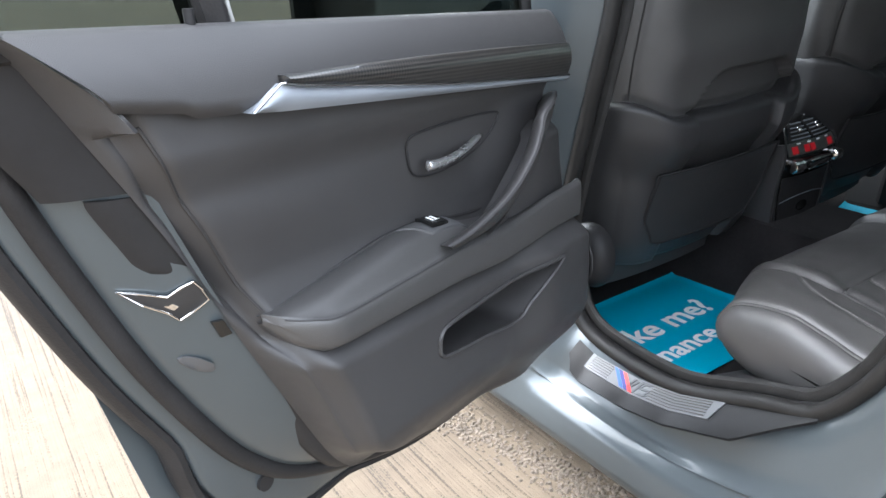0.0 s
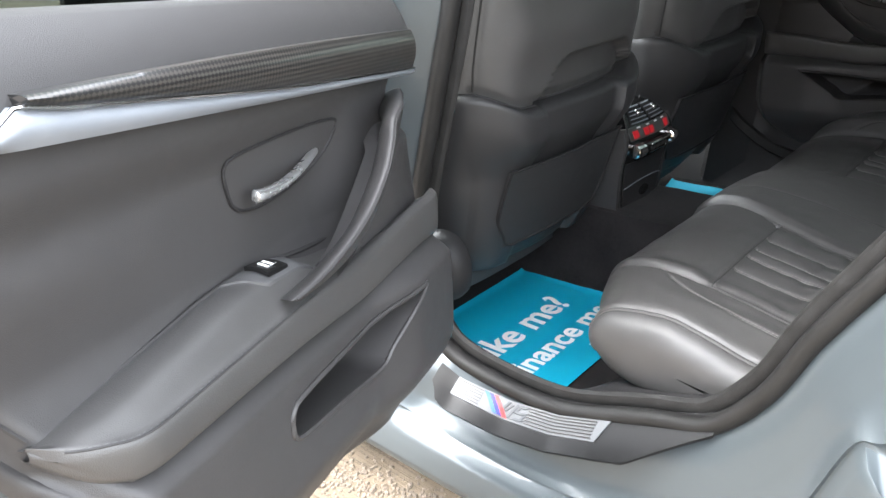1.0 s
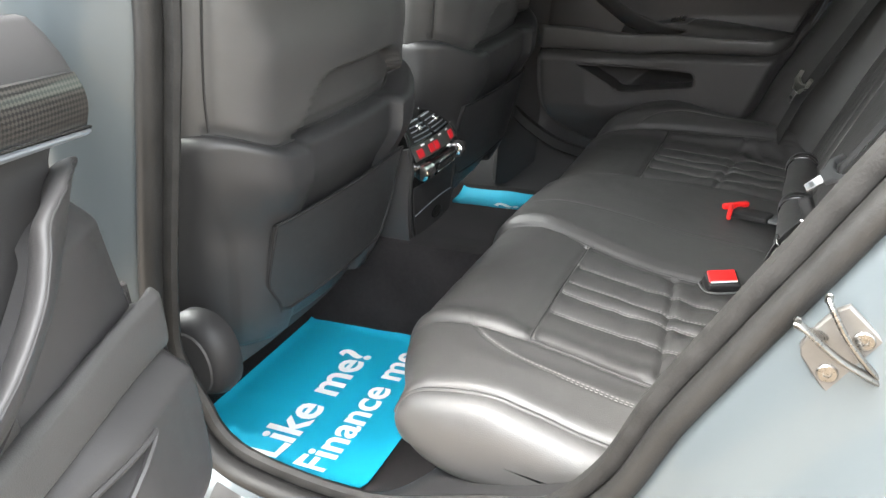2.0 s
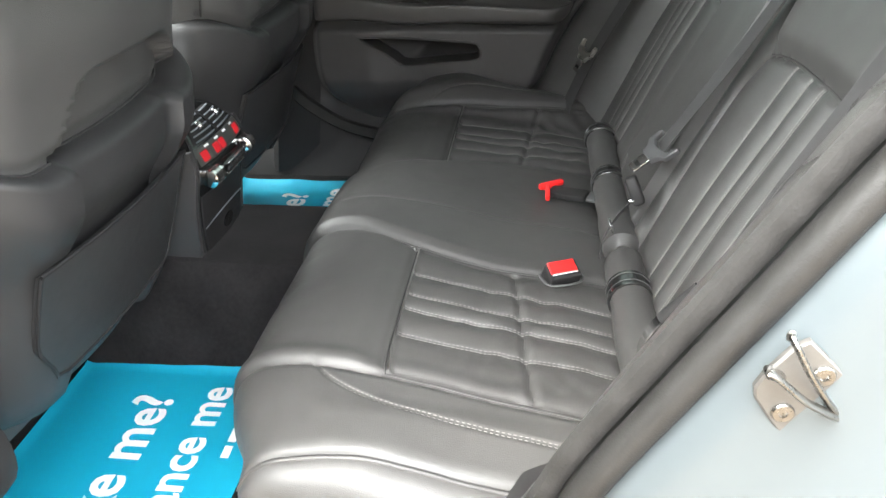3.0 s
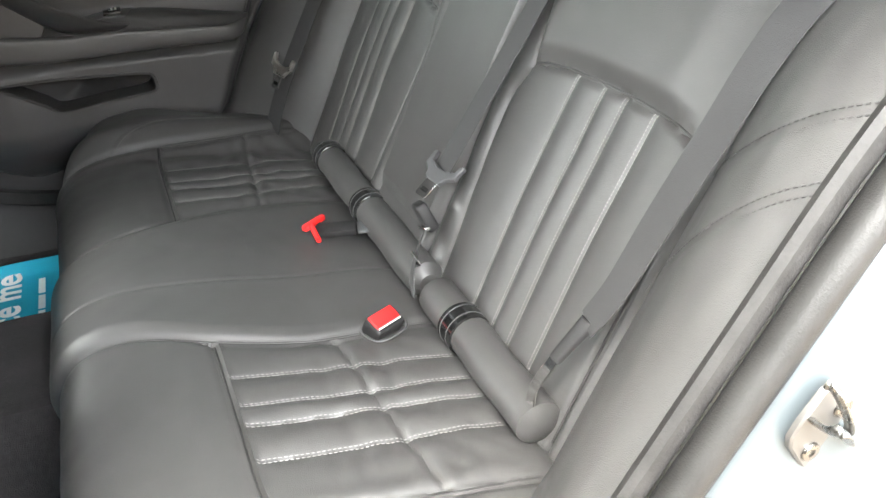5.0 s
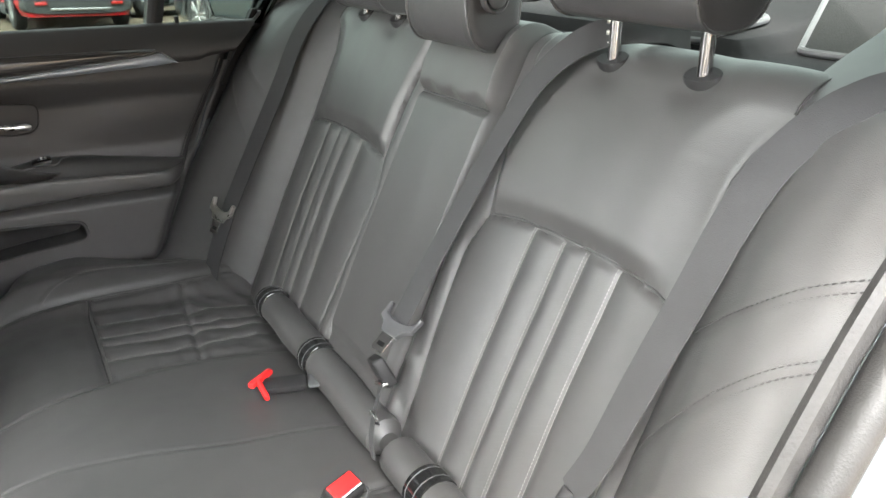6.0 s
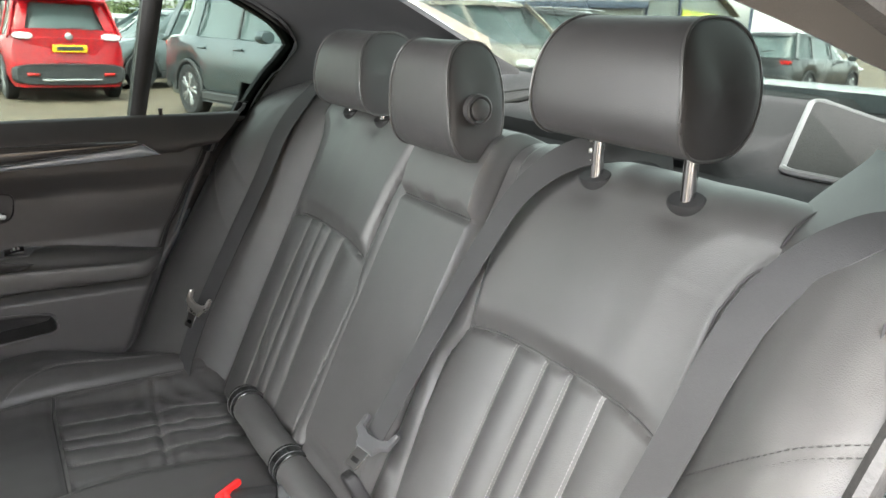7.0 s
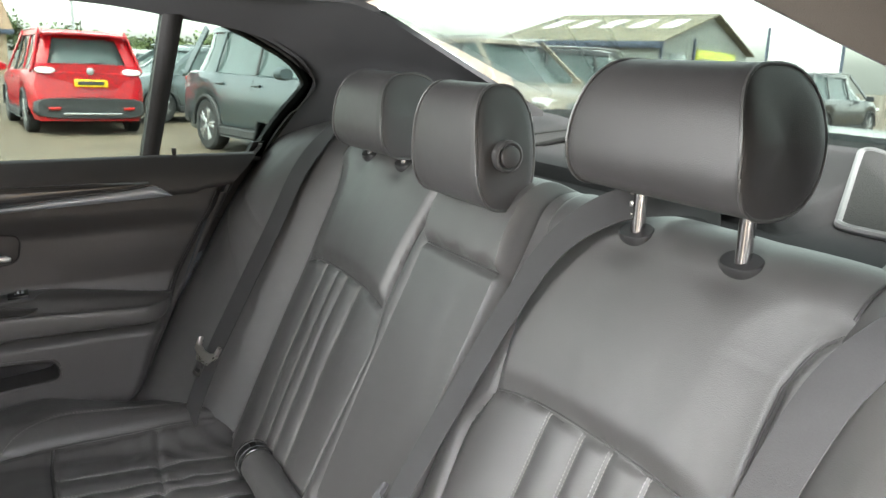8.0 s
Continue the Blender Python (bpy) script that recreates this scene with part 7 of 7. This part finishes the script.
def shed(name, corner, heading, long, deep, eave, ridge, wallm, roofm, label):
    """A long building: x along its eaves from the corner, y into its depth."""
    B = YARD @ Matrix.Translation(corner) @ Matrix.Rotation(heading, 4, "Z")
    t = thing(name, B, label, "building")
    box = lambda x0, x1, y0, y1, z0, z1: moved(rbox(((x0 + x1) / 2, (y0 + y1) / 2, (z0 + z1) / 2), (x1 - x0, y1 - y0, z1 - z0), 0.02), B)
    part("wall", box(0, long, 0, 0.25, 0, eave), wallm, t)
    part("wall", box(0, long, deep - 0.25, deep, 0, eave), wallm, t)
    for x in (0.25, long - 0.01):
        sec = [(0.25, 0), (deep - 0.25, 0), (deep - 0.25, eave), (deep / 2, ridge - 0.06), (0.25, eave)]
        part("gable_wall", moved(loft([[Vector((x - 0.24, a, b)) for a, b in sec], [Vector((x, a, b)) for a, b in sec]]), B), wallm, t)
    for s in (0, 1):
        pitch = lambda u, v, s=s: B @ Vector((-0.4 + (long + 0.8) * u, (deep + 0.4 if s else -0.4) + (deep / 2 - (deep + 0.4 if s else -0.4)) * v, eave - 0.1 + (ridge - eave + 0.1) * v))
        part("roof_slope", slab(pitch, 12, 4, (0, 0, 0.10)), roofm, t, "weathered roof sheeting")
    part("fascia", box(-0.45, long + 0.45, -0.52, -0.40, eave - 0.34, eave - 0.02), GUTTER, t, "dark blue eaves fascia")
    return t, B, box


unit, ub, ubox = shed("industrial_unit", (35.17, -23.03, 0), radians(-155.7), 8.6, 15.5, 3.2, 5.0, CLADDING, ROOFING, "pale clad industrial unit with a tan pitched roof")
for k in range(5):
    part("roof_light", slab(lambda u, v, k=k: ub @ Vector((0.6 + 1.7 * k + 0.8 * u, 3.0 + 2.6 * v, 3.2 + (3.0 + 2.6 * v) / 7.75 * 1.8 + 0.12)), 3, 3, (0, 0, 0.02)), SIGN_W, unit, "pale roof light")
board = part("sign_board", ubox(8.62, 8.72, 5.6, 12.6, 1.9, 3.1), SIGN_Y, unit, "yellow-green sign board")
for k in range(12):
    part("sign_bar", ubox(8.72, 8.74, 5.9 + 0.52 * k, 6.26 + 0.52 * k, 2.35, 2.66), CLADDING, board)
part("window", ubox(8.62, 8.68, 1.6, 4.0, 1.5, 2.7), CARGLASS2, unit, "dark window")
part("downpipe", ubox(8.65, 8.78, 0.15, 0.27, 0, 3.2), GUTTER, unit)
part("downpipe", ubox(8.65, 8.78, 4.9, 5.02, 0, 3.6), GUTTER, unit)
house, hb, hbox = shed("brick_house", (62, 12.5, 0), radians(-84), 12.5, 9.0, 3.1, 5.3, BRICKS, TILES, "low buff brick building with a brown tiled roof")
for k in range(3):
    part("window", hbox(1.5 + 3.6 * k, 3.2 + 3.6 * k, -0.06, 0.01, 1.0, 2.3), CARGLASS2, house, "dark window")
# unseen plain wall added beside the open door to block low side light
solo("light_block_wall", moved(rbox((-7.5, 6.0, 1.45), (0.3, 20.0, 2.9), 0.03), YARD), BRICKS, "unseen buff brick wall added to block low side light", "wall", kind="structure")
# white sign panel on posts
SG = YARD @ Matrix.Translation((18.3, -22.9, 0)) @ Matrix.Rotation(radians(-142), 4, "Z")
sg = thing("sign_panel", SG, "large white panel sign with dark blue marks", "sign")
part("panel", moved(rbox((1.15, 0, 1.75), (2.3, 0.06, 2.6), 0.02), SG), SIGN_W, sg, "white sign face")
part("sign_frame", moved(rbox((-0.06, 0, 1.6), (0.10, 0.12, 3.4), 0.02), SG), GUTTER, sg)
part("sign_frame", moved(rbox((2.36, 0, 1.6), (0.10, 0.12, 3.4), 0.02), SG), GUTTER, sg)
for x0, x1, z0, z1 in ((0.62, 0.72, 1.95, 2.6), (0.98, 1.08, 1.95, 2.6), (0.68, 1.02, 1.82, 1.96), (1.22, 1.32, 1.85, 2.5), (1.30, 1.6, 2.4, 2.5), (1.75, 1.85, 1.85, 2.5)):
    part("sign_bar", moved(rbox(((x0 + x1) / 2, 0.035, (z0 + z1) / 2), (x1 - x0, 0.02, z1 - z0), 0.004), SG), INK, sg)
PO = YARD @ Vector((38, -2.3, 0))
pole = thing("flag_pole", PO, "tall thin grey pole", "pole")
part("mast", tube([PO, PO + Vector((0, 0, 4)), PO + Vector((0, 0, 9))], 0.06, 10), ALLOY, pole)
part("pole_base", tube([PO, PO + Vector((0, 0, 0.25))], 0.14, 10), DARKPL, pole)

# ---- trees along the far edge ----
BARK = material("brown_bark", (0.09, 0.065, 0.045), 0.9, var=0.3, scale=6)
LEAF = material("green_leaves", (0.075, 0.11, 0.035), 0.6, var=0.4, scale=0.6, tint=(0.10, 0.13, 0.05))


def tree(at, height, spread, rng):
    base = YARD @ Vector((*at, 0))
    t = thing("tree", base, "leafy green tree at the edge of the yard", "tree", "trees along the yard")
    lean = Vector((rng.uniform(-0.2, 0.2), rng.uniform(-0.2, 0.2), 0))
    limbs, tips = [], []
    trunk = curve([base, base + Vector((0, 0, height * 0.3)), base + lean + Vector((0, 0, height * 0.62))], 5)
    sections = [tube(trunk, 0.13, 8)]
    for k in range(11):
        a, f = rng.uniform(0, 6.28), rng.uniform(0.3, 1.0)
        o = base + lean * f + Vector((0, 0, height * 0.62 * f))
        e = o + Vector((math.cos(a) * spread * rng.uniform(0.5, 0.95), math.sin(a) * spread * rng.uniform(0.5, 0.95), height * rng.uniform(0.08, 0.36)))
        sections.append(sweep([o, o.lerp(e, 0.5) + Vector((0, 0, 0.15)), e], lambda s: ring(0.06 * (1 - 0.8 * s), 5), False, (0.2, 0.1, 1)))
        tips += [e, o.lerp(e, 0.65)]
    part("trunk", join(*sections), BARK, t, "brown trunk and limbs")
    vs, fs = [], []
    for e in tips:
        for _ in range(70):
            c = e + Vector((rng.gauss(0, spread * 0.22), rng.gauss(0, spread * 0.22), rng.gauss(0, height * 0.075)))
            r = rng.uniform(0.08, 0.2)
            a = Vector((rng.uniform(-1, 1), rng.uniform(-1, 1), rng.uniform(-1, 1))).normalized() * r
            b = Vector((rng.uniform(-1, 1), rng.uniform(-1, 1), rng.uniform(-1, 1))).normalized() * r
            k = len(vs)
            vs += [c - a, c + b, c + a, c - b]
            fs.append([k, k + 1, k + 2, k + 3])
    part("crown", (vs, fs), LEAF, t, "loose crown of small leaves", smooth=0)


_rng = random.Random(5)
for k in range(12):
    tree((66 + _rng.uniform(-5, 5), 6.5 - 3.9 * k + _rng.uniform(-1, 1)), _rng.uniform(3.4, 5.0), _rng.uniform(1.8, 2.6), _rng)
